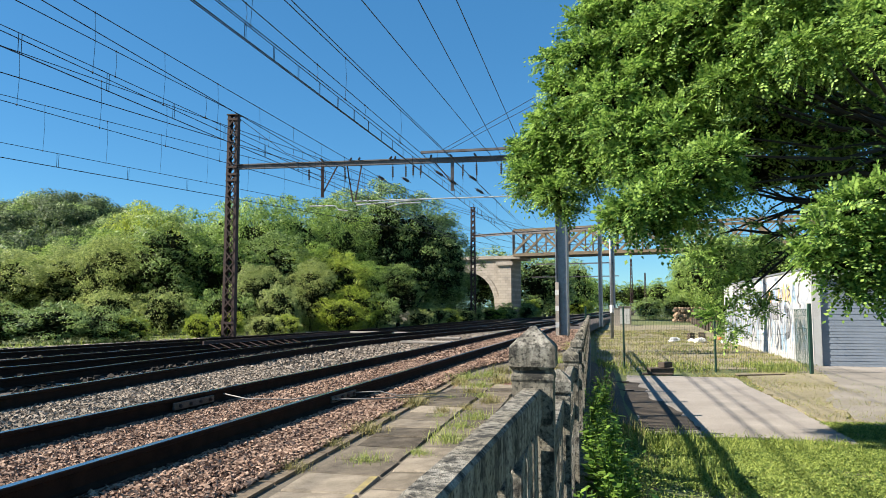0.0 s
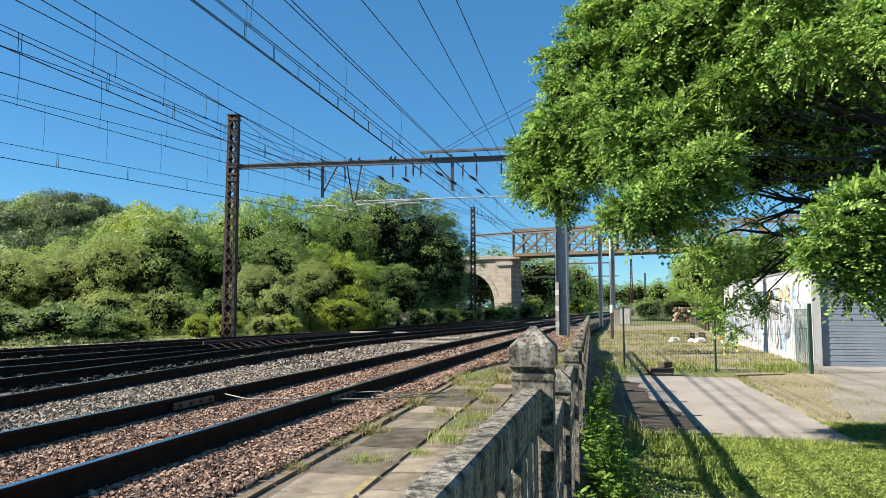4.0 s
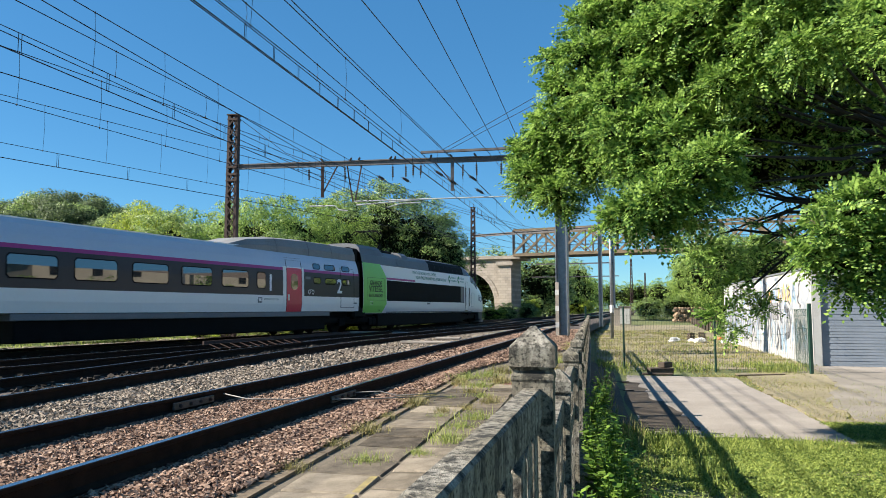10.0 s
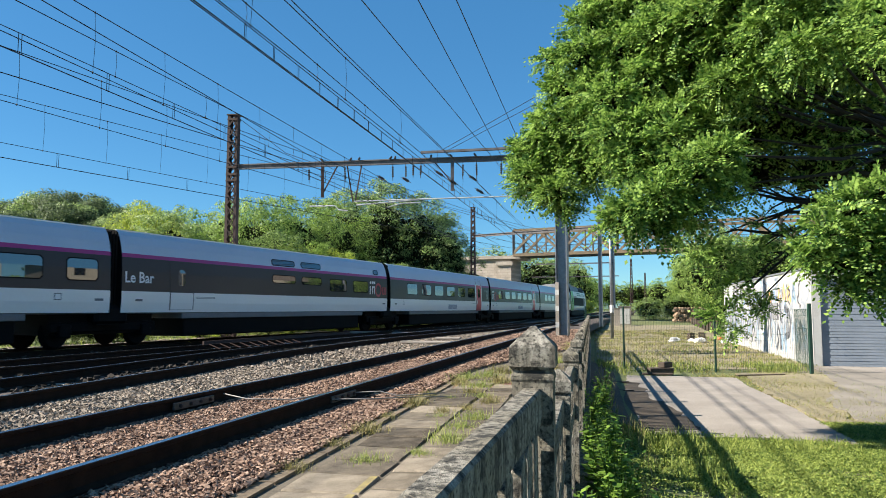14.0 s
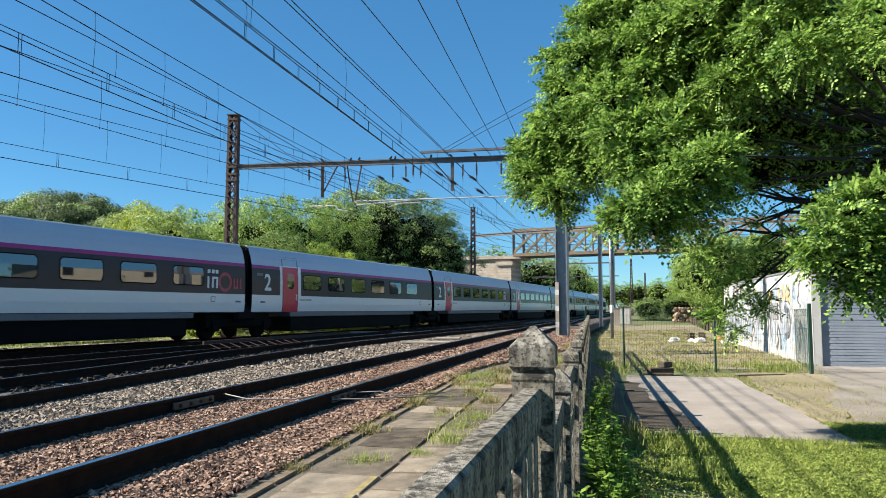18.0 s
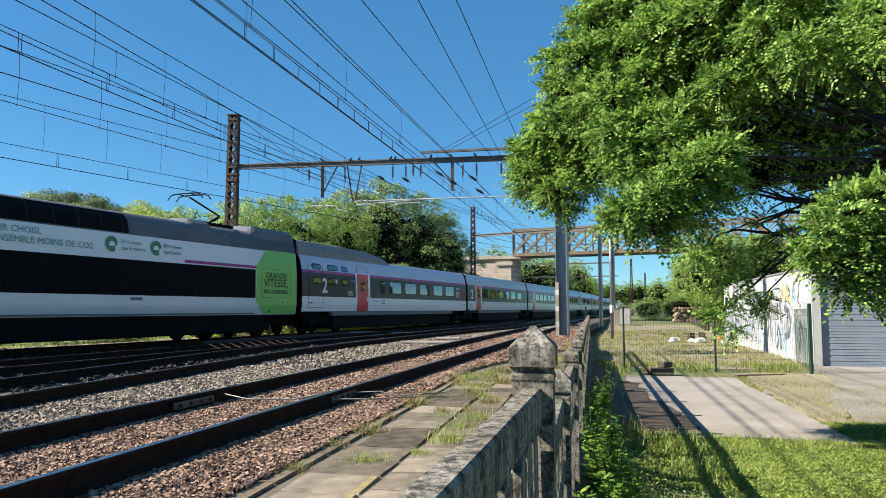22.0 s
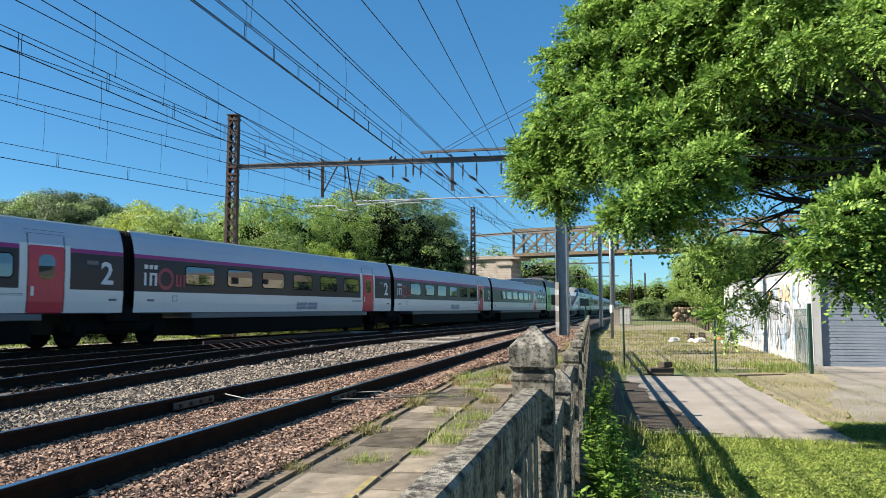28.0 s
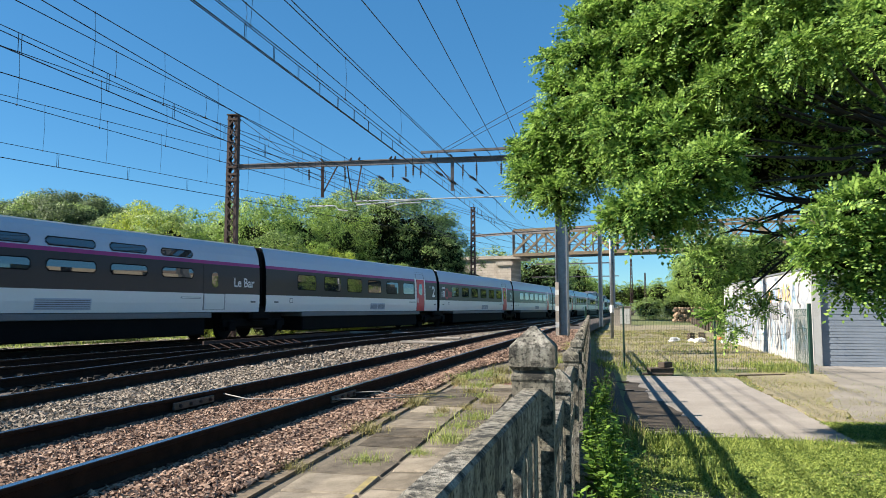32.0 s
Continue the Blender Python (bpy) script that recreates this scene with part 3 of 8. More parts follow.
# ---------- path between fence and ballast ----------
def build_path():
    V, Fc = [], []
    ys = [i * 0.5 for i in range(-8, 64)]
    for y in ys:
        for i in range(7):
            x = curb_x(y) + (fence_x(y) - curb_x(y)) * i / 6
            V.append((x, y, -0.208 + 0.012 * noise.noise(Vector((x * 2, y * 2, 7)))))
    for j in range(len(ys) - 1):
        for i in range(6):
            a = j * 7 + i
            Fc.append((a, a + 1, a + 8, a + 7))
    tagged(mesh("path", V, Fc, M_PATHGRAVEL, smooth=True), "sandy service path along the fence", "path", kind="structure")
    kerb = empty("path_kerb", Matrix(), "low concrete edging between path and ballast", "kerb")
    y = 3.0
    while y < 13:
        bm = bmesh.new()
        bar(bm, (curb_x(y) + 0.05, y, -0.285), (curb_x(y + 0.98) + 0.05, y + 0.98, -0.285 + random.uniform(-0.008, 0.008)), 0.12, 0.2)
        part("kerb_stone", bm, M_KERB, kerb)
        y += 1.0
    # concrete trough lids
    line = None
    trough = empty("cable_trough", Matrix(), "row of concrete cable trough lids along the path", "cable trough")
    y = 4.0
    while y < 12.6:
        bm = bmesh.new()
        xc = curb_x(y) + 0.50
        box(bm, -0.28, 0.28, -0.235, 0.235, -0.33, -0.188, 0.014)
        o = part("lid", bm, M_LID, trough)
        if random.random() < 0.9:
            box_l = bmesh.new()
            box(box_l, 0.0, 0.40, -0.225, 0.225, -0.33, -0.192, 0.014)
            q = part("side_slab", box_l, M_LID, trough)
            q.matrix_basis = pose(xc + 0.32, y + 0.10, random.uniform(-0.012, 0.006), random.uniform(-1, 1), random.uniform(-1, 1), -FDIR + random.uniform(-2, 2))
        if 4.2 < y < 5.4:
            yl = bmesh.new()
            box(yl, 0.21, 0.262, -0.215, 0.215, -0.189, -0.1868)
            q = part("yellow_line", yl, M_YELLOWLINE, trough, "worn yellow paint line")
            line = q
        o.matrix_basis = pose(xc, y, random.uniform(-0.01, 0.01), random.uniform(-1, 1), random.uniform(-1, 1), -FDIR + random.uniform(-2, 2))
        if line:
            line.matrix_basis = o.matrix_basis
            line = None
        y += 0.5


build_path()


# ---------- yard on the other side of the fence ----------
def build_yard():
    pts = [(3.1, 11.45), (4.0, 11.1), (5.0, 10.95), (6.1, 10.55), (6.7, 13.2), (7.2, 15.5), (7.7, 18.0), (8.35, 20.4), (7.0, 20.75), (5.4, 21.1), (4.85, 19.0), (4.1, 16.5), (3.7, 14.0)]
    fine = []
    for (x0, y0), (x1, y1) in zip(pts, pts[1:] + pts[:1]):
        for i in range(8):
            x, y = x0 + (x1 - x0) * i / 8, y0 + (y1 - y0) * i / 8
            k = 0.10 * noise.noise(Vector((x * 1.7, y * 1.7, 4))) + 0.05 * noise.noise(Vector((x * 6, y * 6, 4)))
            fine.append((x + k, y + k))
    pts = fine
    V = [(x, y, -0.955) for x, y in pts] + [(x, y, -1.2) for x, y in pts]
    n = len(pts)
    Fc = [tuple(range(n))] + [(i, i + n, (i + 1) % n + n, (i + 1) % n) for i in range(n)]
    tagged(mesh("concrete_slab", V, Fc, M_SLABCONC), "worn pale concrete slab let into the lawn", "pavement", kind="structure")
    pts = [(9.5, 16), (20, 14), (30, 23.0), (12.6, 24.6), (11.6, 21.2)]
    V = [(x, y, -0.962) for x, y in pts] + [(x, y, -1.2) for x, y in pts]
    n = len(pts)
    Fc = [tuple(range(n))] + [(i, i + n, (i + 1) % n + n, (i + 1) % n) for i in range(n)]
    tagged(mesh("forecourt", V, Fc, M_SLABCONC), "cracked concrete forecourt before a roller door", "pavement", kind="structure")


build_yard()


def build_soil_strip():
    V, Fc = [], []
    ys = [2.0 + 0.6 * i for i in range(36)]
    for y in ys:
        for i in range(6):
            w = 0.02 + i * 0.2 * (1 + 0.35 * noise.noise(Vector((y * 0.8, 1, 2))))
            x = fence_x(y) + w
            V.append((x, y, ground_z(x, y) + 0.012 - 0.02 * (i == 5)))
    for j in range(len(ys) - 1):
        for i in range(5):
            a = j * 6 + i
            Fc.append((a, a + 1, a + 7, a + 6))
    tagged(mesh("soil_strip", V, Fc, M_SHADEDSOIL, smooth=True), "bare soil at the foot of the fence, darkened for the fence's shade", "soil", kind="structure")


build_soil_strip()


def build_mesh_fence():
    f = empty("wire_mesh_fence", Matrix(), "green welded wire mesh fence across the yard", "fence")
    posts = [(4.75, 23.7), (5.95, 23.5), (8.56, 22.47), (11.17, 21.71), (13.42, 27.25)]
    for i, (x, y) in enumerate(posts):
        w = 0.09 if i == 3 else 0.05
        boxed("post", (x - w / 2, x + w / 2, y - w / 2, y + w / 2, -1.2, 1.08 if i != 3 else 1.16), M_GREENPAINT, f)
    for (x0, y0), (x1, y1) in zip(posts, posts[1:]):
        bm = bmesh.new()
        L = math.hypot(x1 - x0, y1 - y0)
        n = int(L / (0.05 if x1 < 12 else 0.1))
        for i in range(n + 1):
            t = i / n
            bar(bm, (x0 + (x1 - x0) * t, y0 + (y1 - y0) * t, -0.95), (x0 + (x1 - x0) * t, y0 + (y1 - y0) * t, 1.0), 0.0036)
        for i in range(11):
            z = -0.93 + i * 0.19
            bar(bm, (x0, y0, z), (x1, y1, z), 0.0036)
        part("mesh_panel", bm, M_GREENPAINT, f)


build_mesh_fence()


def build_shed():
    s = empty("storage_building", Matrix(), "low white painted block building with graffiti and a roller door", "building")
    # front wall runs to the right from the corner; side wall runs back along the yard
    cx, cy = 12.75, 24.6
    fx, fy = 0.972, -0.235
    bx, by = 0.235, 0.972
    L, W, H = 20.0, 16.0, 2.40

    def P(u, v, z):
        return (cx + fx * u + bx * v, cy + fy * u + by * v, z)

    def slab(name, u0, u1, v0, v1, z0, z1, m, label=""):
        V = [P(u, v, z) for z in (z0, z1) for u, v in ((u0, v0), (u1, v0), (u1, v1), (u0, v1))]
        return mesh(name, V, [(3, 2, 1, 0), (4, 5, 6, 7), (0, 1, 5, 4), (1, 2, 6, 5), (2, 3, 7, 6), (3, 0, 4, 7)], m, s, label)

    slab("side_wall", 0, 0.2, 0, L, -1.1, H, M_WHITEWALL)
    slab("front_wall", 0.2, 0.28, 0, 0.2, -1.1, H, M_WHITEWALL)
    slab("lintel", 0.28, 6.0, 0, 0.2, 2.0, H, M_WHITEWALL)
    slab("front_wall", 6.0, W, 0, 0.2, -1.1, H, M_WHITEWALL)
    slab("back_wall", 0, W, L, L + 0.2, -1.1, H, M_WHITEWALL)
    slab("end_wall", W, W + 0.2, 0, L, -1.1, H, M_WHITEWALL)
    slab("roof", -0.04, W + 0.3, -0.04, L + 0.3, H, H + 0.07, M_TSKIRT)
    k = 0
    z = -0.98
    while z < 1.95:
        slab("shutter_slat", 0.28, 6.0, 0.10 + 0.012 * (k % 2), 0.14, z, z + 0.092, M_SHUTTER)
        z += 0.1
        k += 1
    slab("shutter_backing", 0.28, 6.0, 0.14, 0.16, -0.99, 2.0, M_SHUTTER)


build_shed()


# ---------- loose stones of the ballast ----------
def stones(name, material, label, regions, seed):
    """Faceted stones strewn over (y0, y1, left, right, number, size) regions, clear of the rails."""
    rng = np.random.default_rng(seed)
    tri = np.array(((0, 1, 2), (5, 4, 3), (0, 3, 1), (1, 3, 4), (1, 4, 2), (2, 4, 5), (2, 5, 0), (0, 5, 3)))
    oct6 = np.array(((1, 0, 0.62), (-0.5, 0.87, 0.62), (-0.5, -0.87, 0.62), (1, 0, -0.62), (-0.5, 0.87, -0.62), (-0.5, -0.87, -0.62)), float)
    Vs = []
    for y0, y1, fl, fr, n, size in regions:
        y = np.sqrt(rng.uniform(y0 * y0, y1 * y1, n)) if y0 > 0 else rng.uniform(y0, y1, n)
        xl = np.array([fl(v) for v in y])
        xr = np.array([fr(v) for v in y])
        x = xl + (xr - xl) * rng.random(n)
        keep = np.ones(n, bool)
        for fx in (a_x, b_x, d_x, c_x):
            off = np.abs(x - np.array([fx(v) for v in y])) * 0.95
            keep &= np.abs(off - 0.755) > 0.085
        x, y = x[keep], y[keep]
        m = len(x)
        r = size * rng.uniform(0.6, 1.35, m)
        sh = oct6[None] * rng.uniform(0.7, 1.15, (m, 6, 1)) + rng.normal(size=(m, 6, 3)) * 0.17
        # random turn
        q = unit(rng.normal(size=(m, 4)))
        w, i, j, k = q.T
        R = np.stack([1 - 2 * (j * j + k * k), 2 * (i * j - k * w), 2 * (i * k + j * w), 2 * (i * j + k * w), 1 - 2 * (i * i + k * k), 2 * (j * k - i * w), 2 * (i * k - j * w), 2 * (j * k + i * w), 1 - 2 * (i * i + j * j)], 1).reshape(m, 3, 3)
        sh = np.einsum("nij,nkj->nki", R, sh) * r[:, None, None] * np.array((1.05, 1.05, 0.75))
        z = -0.166 + rng.uniform(-0.3, 0.4, m) * r + np.array([low(a, b) for a, b in zip(x, y)])
        sh += np.stack([x, y, z], 1)[:, None]
        Vs.append(sh[:, tri].reshape(-1, 3))
    V = np.concatenate(Vs)
    me = bpy.data.meshes.new(name)
    n = len(V) // 3
    # shared corners, so that every stone is one island
    idx = np.arange(len(V) // 24)[:, None] * 6 + tri.ravel()[None]
    P = np.empty((len(V) // 24 * 6, 3), np.float32)
    P[idx.ravel()] = V
    me.vertices.add(len(P))
    me.vertices.foreach_set("co", P.ravel())
    me.loops.add(n * 3)
    me.loops.foreach_set("vertex_index", idx.ravel().astype(np.int32))
    me.polygons.add(n)
    me.polygons.foreach_set("loop_start", np.arange(n, dtype=np.int32) * 3)
    me.update(calc_edges=True)
    me.shade_flat()
    me.materials.append(material)
    tagged(new(name, me), label, "ballast", kind="stuff")


stones("ballast_stones", M_STONE, "loose reddish brown crushed stones between the rails", (
    (0.05, 3.6, lambda y: a_x(y) - 1.55, lambda y: curb_x(y), 11000, 0.020),
    (3.6, 9.0, lambda y: a_x(y) - 1.55, lambda y: curb_x(y) + 0.0, 56000, 0.0175),
    (9.0, 16.0, lambda y: a_x(y) - 1.5, lambda y: bed_right(y), 44000, 0.022),
    (16.0, 40.0, lambda y: a_x(y) - 1.4, lambda y: bed_right(y), 26000, 0.032)), 31)
stones("grey_ballast_stones", M_STONEGREY, "loose pale grey crushed stones beside the tracks", (
    (6.5, 14.0, lambda y: b_x(y) + 0.78, lambda y: a_x(y) - 1.5, 19000, 0.023),
    (14.0, 40.0, lambda y: b_x(y) + 0.78, lambda y: a_x(y) - 1.4, 17000, 0.034),
    (14.0, 60.0, lambda y: c_x(y) - 3.9, lambda y: c_x(y) - 1.2, 14000, 0.055)), 32)
stones("dark_ballast_stones", M_STONEDARK, "oily crushed stones between the far tracks, darkened for the shade there", (
    (7.0, 40.0, lambda y: d_x(y) - 0.8, lambda y: b_x(y) + 0.76, 13000, 0.05),
    (14.0, 50.0, lambda y: c_x(y) - 1.2, lambda y: d_x(y) - 0.8, 9000, 0.055)), 33)


# ---------- grass and weeds ----------
def blades(name, material, label, fill, n, h, w, seed, lean=0.35):
    """Bent tapering blades rooted where fill(rng, n) says."""
    rng = np.random.default_rng(seed)
    P = fill(rng, n)
    n = len(P)
    a = rng.uniform(0, 6.283, n)
    hh = h * rng.uniform(0.45, 1.35, n)
    side = np.stack([np.cos(a), np.sin(a), np.zeros(n)], 1) * (w * rng.uniform(0.6, 1.3, n))[:, None]
    out = np.stack([-np.sin(a), np.cos(a), np.zeros(n)], 1) * (hh * lean * rng.uniform(0.2, 1.4, n))[:, None]
    up = np.stack([np.zeros(n), np.zeros(n), hh], 1)
    mid = P + up * 0.55 + out * 0.35
    tip = P + up + out
    V = np.stack([P - side, P + side, mid + side * 0.8, mid - side * 0.8, mid - side * 0.8, mid + side * 0.8, tip + side * 0.12, tip - side * 0.12], 1).reshape(-1, 3)
    ob = quads(name, V, n * 2, material)
    return tagged(ob, label, "grass", kind="stuff")


def in_slab(x, y):
    """Inside the concrete slab of the yard."""
    l = 3.0 + (y - 11.2) * (5.2 - 3.0) / 9.9
    r = 6.1 + (y - 10.55) * 0.228
    f = 11.7 - (x - 2.2) * 0.295
    return (x > l - 0.25) & (x < r) & (y > f) & (y < 21.1 - (x - 5.2) * 0.22)


def lawn(y0, y1, w0, w1, thresh):
    def fill(rng, n):
        y = rng.uniform(y0, y1, n)
        x = -0.16 + 0.209 * y + rng.uniform(w0, w1, n)
        keep = ~in_slab(x, y - rng.uniform(0, 0.4, n) ** 2 * 2.2)
        x, y = x[keep], y[keep]
        k = np.array([noise.noise(Vector((a * 0.7, b * 0.7, 5))) for a, b in zip(x, y)]) + rng.normal(size=len(x)) * 0.25
        x, y = x[k > thresh], y[k > thresh]
        z = np.array([ground_z(a, b) for a, b in zip(x, y)])
        return np.stack([x, y, z], 1)
    return fill


blades("lawn_grass", M_GRASS, "uneven bright green lawn grass in the yard", lawn(5.8, 12.4, 0.42, 6.5, -0.22), 60000, 0.048, 0.006, 41, 1.3)
blades("lawn_straw", M_DRY, "dry straw and moss patches in the lawn", lawn(5.8, 12.2, 0.42, 6.5, 0.02), 30000, 0.035, 0.006, 47, 1.6)
blades("tall_grass", M_GRASS, "tall green grass at the edges of the slab", lawn(6.0, 22.0, 0.5, 1.7, 0.12), 3200, 0.20, 0.006, 42, 0.6)
blades("fence_stalks", M_DRY, "dry stalks and grass at the foot of the fence", lawn(4.5, 20.0, 0.30, 0.9, 0.0), 1500, 0.28, 0.004, 52, 0.45)
blades("slab_edge_grass", M_GRASS, "long green grass in front of the slab", lawn(9.6, 11.9, 0.9, 6.0, 0.0), 5200, 0.13, 0.006, 48, 0.8)
blades("verge_grass", M_DRY, "dry yellow grass beside the slab", lawn(10.0, 23.0, 3.2, 6.5, -0.15), 20000, 0.06, 0.006, 43, 1.0)
blades("verge_green", M_TUFT, "green weeds in the dry verge", lawn(10.0, 23.0, 3.0, 7.5, 0.05), 9000, 0.07, 0.006, 49, 0.9)
blades("meadow_grass", M_DRY, "dry yellow meadow grass behind the mesh fence", lawn(23.8, 60.0, 0.3, 8.0, -0.05), 26000, 0.12, 0.010, 44, 0.8)
blades("meadow_weeds", M_TUFT, "green weeds scattered in the dry meadow", lawn(23.8, 60.0, 0.3, 8.0, 0.22), 12000, 0.11, 0.012, 50, 0.9)
blades("meadow_green", M_GRASS, "green grass along the foot of the mesh fence", lawn(21.9, 25.5, 0.3, 7.5, 0.0), 4200, 0.20, 0.008, 45, 0.7)


def bank(rng, n):
    y = rng.uniform(18, 75, n)
    x = np.interp(y, TRACK_Y, TRACK_X) - 4.7 - rng.uniform(0, 2.2, n)
    return np.stack([x, y, np.full(n, -0.5)], 1)


blades("bank_grass", M_GRASS, "rough grass along the far edge of the ballast", bank, 3500, 0.24, 0.012, 46)


# dry meadow behind the mesh fence
def build_meadow():
    V, Fc = [], []
    ys = [23.4 + 1.5 * i for i in range(34)]
    for y in ys:
        for i in range(16):
            x = fence_x(y) + 0.35 + i * 0.72
            V.append((x, y, ground_z(x, y) + 0.012))
    for j in range(len(ys) - 1):
        for i in range(15):
            a = j * 16 + i
            Fc.append((a, a + 1, a + 17, a + 16))
    tagged(mesh("dry_meadow", V, Fc, M_MEADOW, smooth=True), "dry yellow and bare meadow behind the mesh fence", "ground", kind="structure")


build_meadow()


# tufts on the path and weeds along the fence
def tuft(seed, material, h, n, spread, label):
    rng = np.random.default_rng(seed)
    t = empty("grass_tuft", Matrix(), label, "grass tuft", "tufts on the path")

    def fill(r, k):
        return np.stack([r.normal(size=k) * spread, r.normal(size=k) * spread, np.zeros(k)], 1)

    ob = blades("grass_clump", material, "", fill, n, h, 0.004, seed, 0.7)
    for key in list(ob.keys()):
        del ob[key]
    ob.parent = t
    ob["kind"] = "stuff"
    return t


TUFT_D = tuft(51, M_DRY, 0.20, 260, 0.13, "tuft of dry yellow grass on the path")
TUFT_G = tuft(52, M_TUFT, 0.17, 260, 0.15, "tuft of fresh green grass on the path")
rt = random.Random(5)
first = set()
for k, x, y, s in (("D", -0.75, 7.0, 0.9), ("D", -0.35, 9.0, 1.0), ("D", 0.25, 11.4, 1.05), ("G", 0.55, 11.0, 1.07), ("D", 0.9, 11.6, 1.15), ("G", 0.75, 12.6, 1.25), ("G", 0.35, 12.2, 1.15), ("D", 1.1, 13.5, 1.20), ("G", 0.15, 7.2, 0.9), ("G", 0.05, 6.6, 0.9), ("G", 0.35, 7.9, 0.9), ("D", 0.6, 9.2, 0.8), ("G", -0.6, 5.7, 0.7), ("D", 2.2, 14.5, 1.15), ("G", 2.6, 16.0, 1.15), ("D", 3.0, 17.5, 1.20), ("D", 1.6, 13.0, 1.10), ("G", 1.9, 12.4, 1.05), ("D", 0.0, 8.3, 0.7), ("D", 3.6, 20.5, 1.25), ("G", 4.2, 23.0, 1.25), ("D", -0.95, 6.3, 0.6), ("D", -0.62, 7.9, 0.6), ("D", -0.2, 9.9, 0.7), ("G", 0.1, 9.6, 0.5), ("D", -1.12, 5.4, 0.6), ("G", -0.05, 8.0, 0.5), ("D", 0.28, 8.6, 0.6), ("G", -0.2, 6.0, 0.5), ("D", 0.42, 10.2, 0.8), ("D", -0.45, 8.7, 0.4), ("G", 0.5, 9.8, 0.7)):
    p = TUFT_D if k == "D" else TUFT_G
    m = pose(x, y, -0.212, 0, 0, rt.uniform(0, 360))
    if k in first:
        o = copy_thing(p, m)
    else:
        o = p
        o.matrix_basis = m
        first.add(k)
    s *= 0.62
    o.scale = (s * 1.25, s * 1.25, s)


def weed(seed, h, label):
    rng = np.random.default_rng(seed)
    t = empty("weed", Matrix(), label, "weed", "weeds along the fence")
    bm = bmesh.new()
    Q = []
    for _ in range(9):
        a, l = rng.uniform(0, 6.28), h * rng.uniform(0.6, 1.1)
        tip = Vector((math.cos(a) * 0.25 * l, math.sin(a) * 0.25 * l, l))
        tube(bm, [(0, 0, -0.05), tip * 0.5 + Vector((0, 0, 0.05)), tip], [0.006, 0.004, 0.002], 4)
        for k in range(16):
            f = 0.15 + 0.85 * k / 15
            b = rng.uniform(0, 6.28)
            c = np.array(tip * f)
            d = np.array((math.cos(b), math.sin(b), rng.uniform(-0.3, 0.5)))
            w = np.array((-math.sin(b), math.cos(b), rng.uniform(-0.4, 0.4)))
            s = rng.uniform(0.06, 0.12) * (1.15 - 0.6 * f)
            Q += [c, c + d * s * 0.5 + w * s * 0.38, c + d * s, c + d * s * 0.5 - w * s * 0.38]
    part("stem_clump", bm, M_WEED, t)["kind"] = "stuff"
    quads("foliage", np.array(Q), len(Q) // 4, M_WEED, t)["kind"] = "stuff"
    return t


W_A, W_B = weed(61, 0.55, "leafy green weed at the foot of the fence"), weed(62, 0.42, "leafy green weed at the foot of the fence")
for i in range(34):
    y = 3.4 + i * 0.19 + (0.4 * (i - 22) if i > 22 else 0) + rt.uniform(-0.2, 0.2)
    x = fence_x(y) + rt.uniform(0.10, 0.38)
    p = W_A if i % 2 else W_B
    m = pose(x, y, ground_z(x, y), 0, 0, rt.uniform(0, 360))
    if i > 1:
        o = copy_thing(p, m)
    else:
        o = p
        o.matrix_basis = m
    s = rt.uniform(0.6, 1.15)
    o.scale = (s, s, s)


# low broad leaves between the blades of the lawn
def build_lawn_leaves():
    rng = np.random.default_rng(71)
    P = lawn(5.8, 12.4, 0.42, 6.5, -0.35)(rng, 190000)
    n = len(P)
    P[:, 2] += rng.uniform(0.012, 0.06, n)
    nr = unit(rng.normal(size=(n, 3)) * 0.75 + np.array((-0.25, -0.15, 0.8)))
    t = unit(np.cross(nr, rng.normal(size=(n, 3))))
    b = np.cross(nr, t)
    s = rng.uniform(0.007, 0.022, n)[:, None]
    V = np.stack([P - t * s, P - b * s * 0.5 + nr * s * 0.2, P + t * s, P + b * s * 0.5 + nr * s * 0.2], 1).reshape(-1, 3)
    tagged(quads("lawn_leaves", V, n, M_CLOVER), "low clover and broad-leaved weeds in the lawn", "weeds", kind="stuff")


build_lawn_leaves()


def ragged(name, material, ring, z, label, amp=0.16, depth=0.1, step=0.22, seed=0):
    """A thin sheet with a ragged outline round the corner points of ring."""
    pts = []
    for (x0, y0), (x1, y1) in zip(ring, ring[1:] + ring[:1]):
        d = math.hypot(x1 - x0, y1 - y0)
        k = max(1, int(d / step))
        for i in range(k):
            x, y = x0 + (x1 - x0) * i / k, y0 + (y1 - y0) * i / k
            a = amp * (noise.noise(Vector((x * 1.1, y * 1.1, seed))) + 0.6 * noise.noise(Vector((x * 4, y * 4, seed + 5))))
            pts.append((x + a, y + a))
    n = len(pts)
    V = [(x, y, z) for x, y in pts] + [(x, y, z - depth) for x, y in pts]
    Fc = [tuple(range(n))] + [(i, i + n, (i + 1) % n + n, (i + 1) % n) for i in range(n)]
    tagged(mesh(name, V, Fc, material), label, "ground", kind="structure")


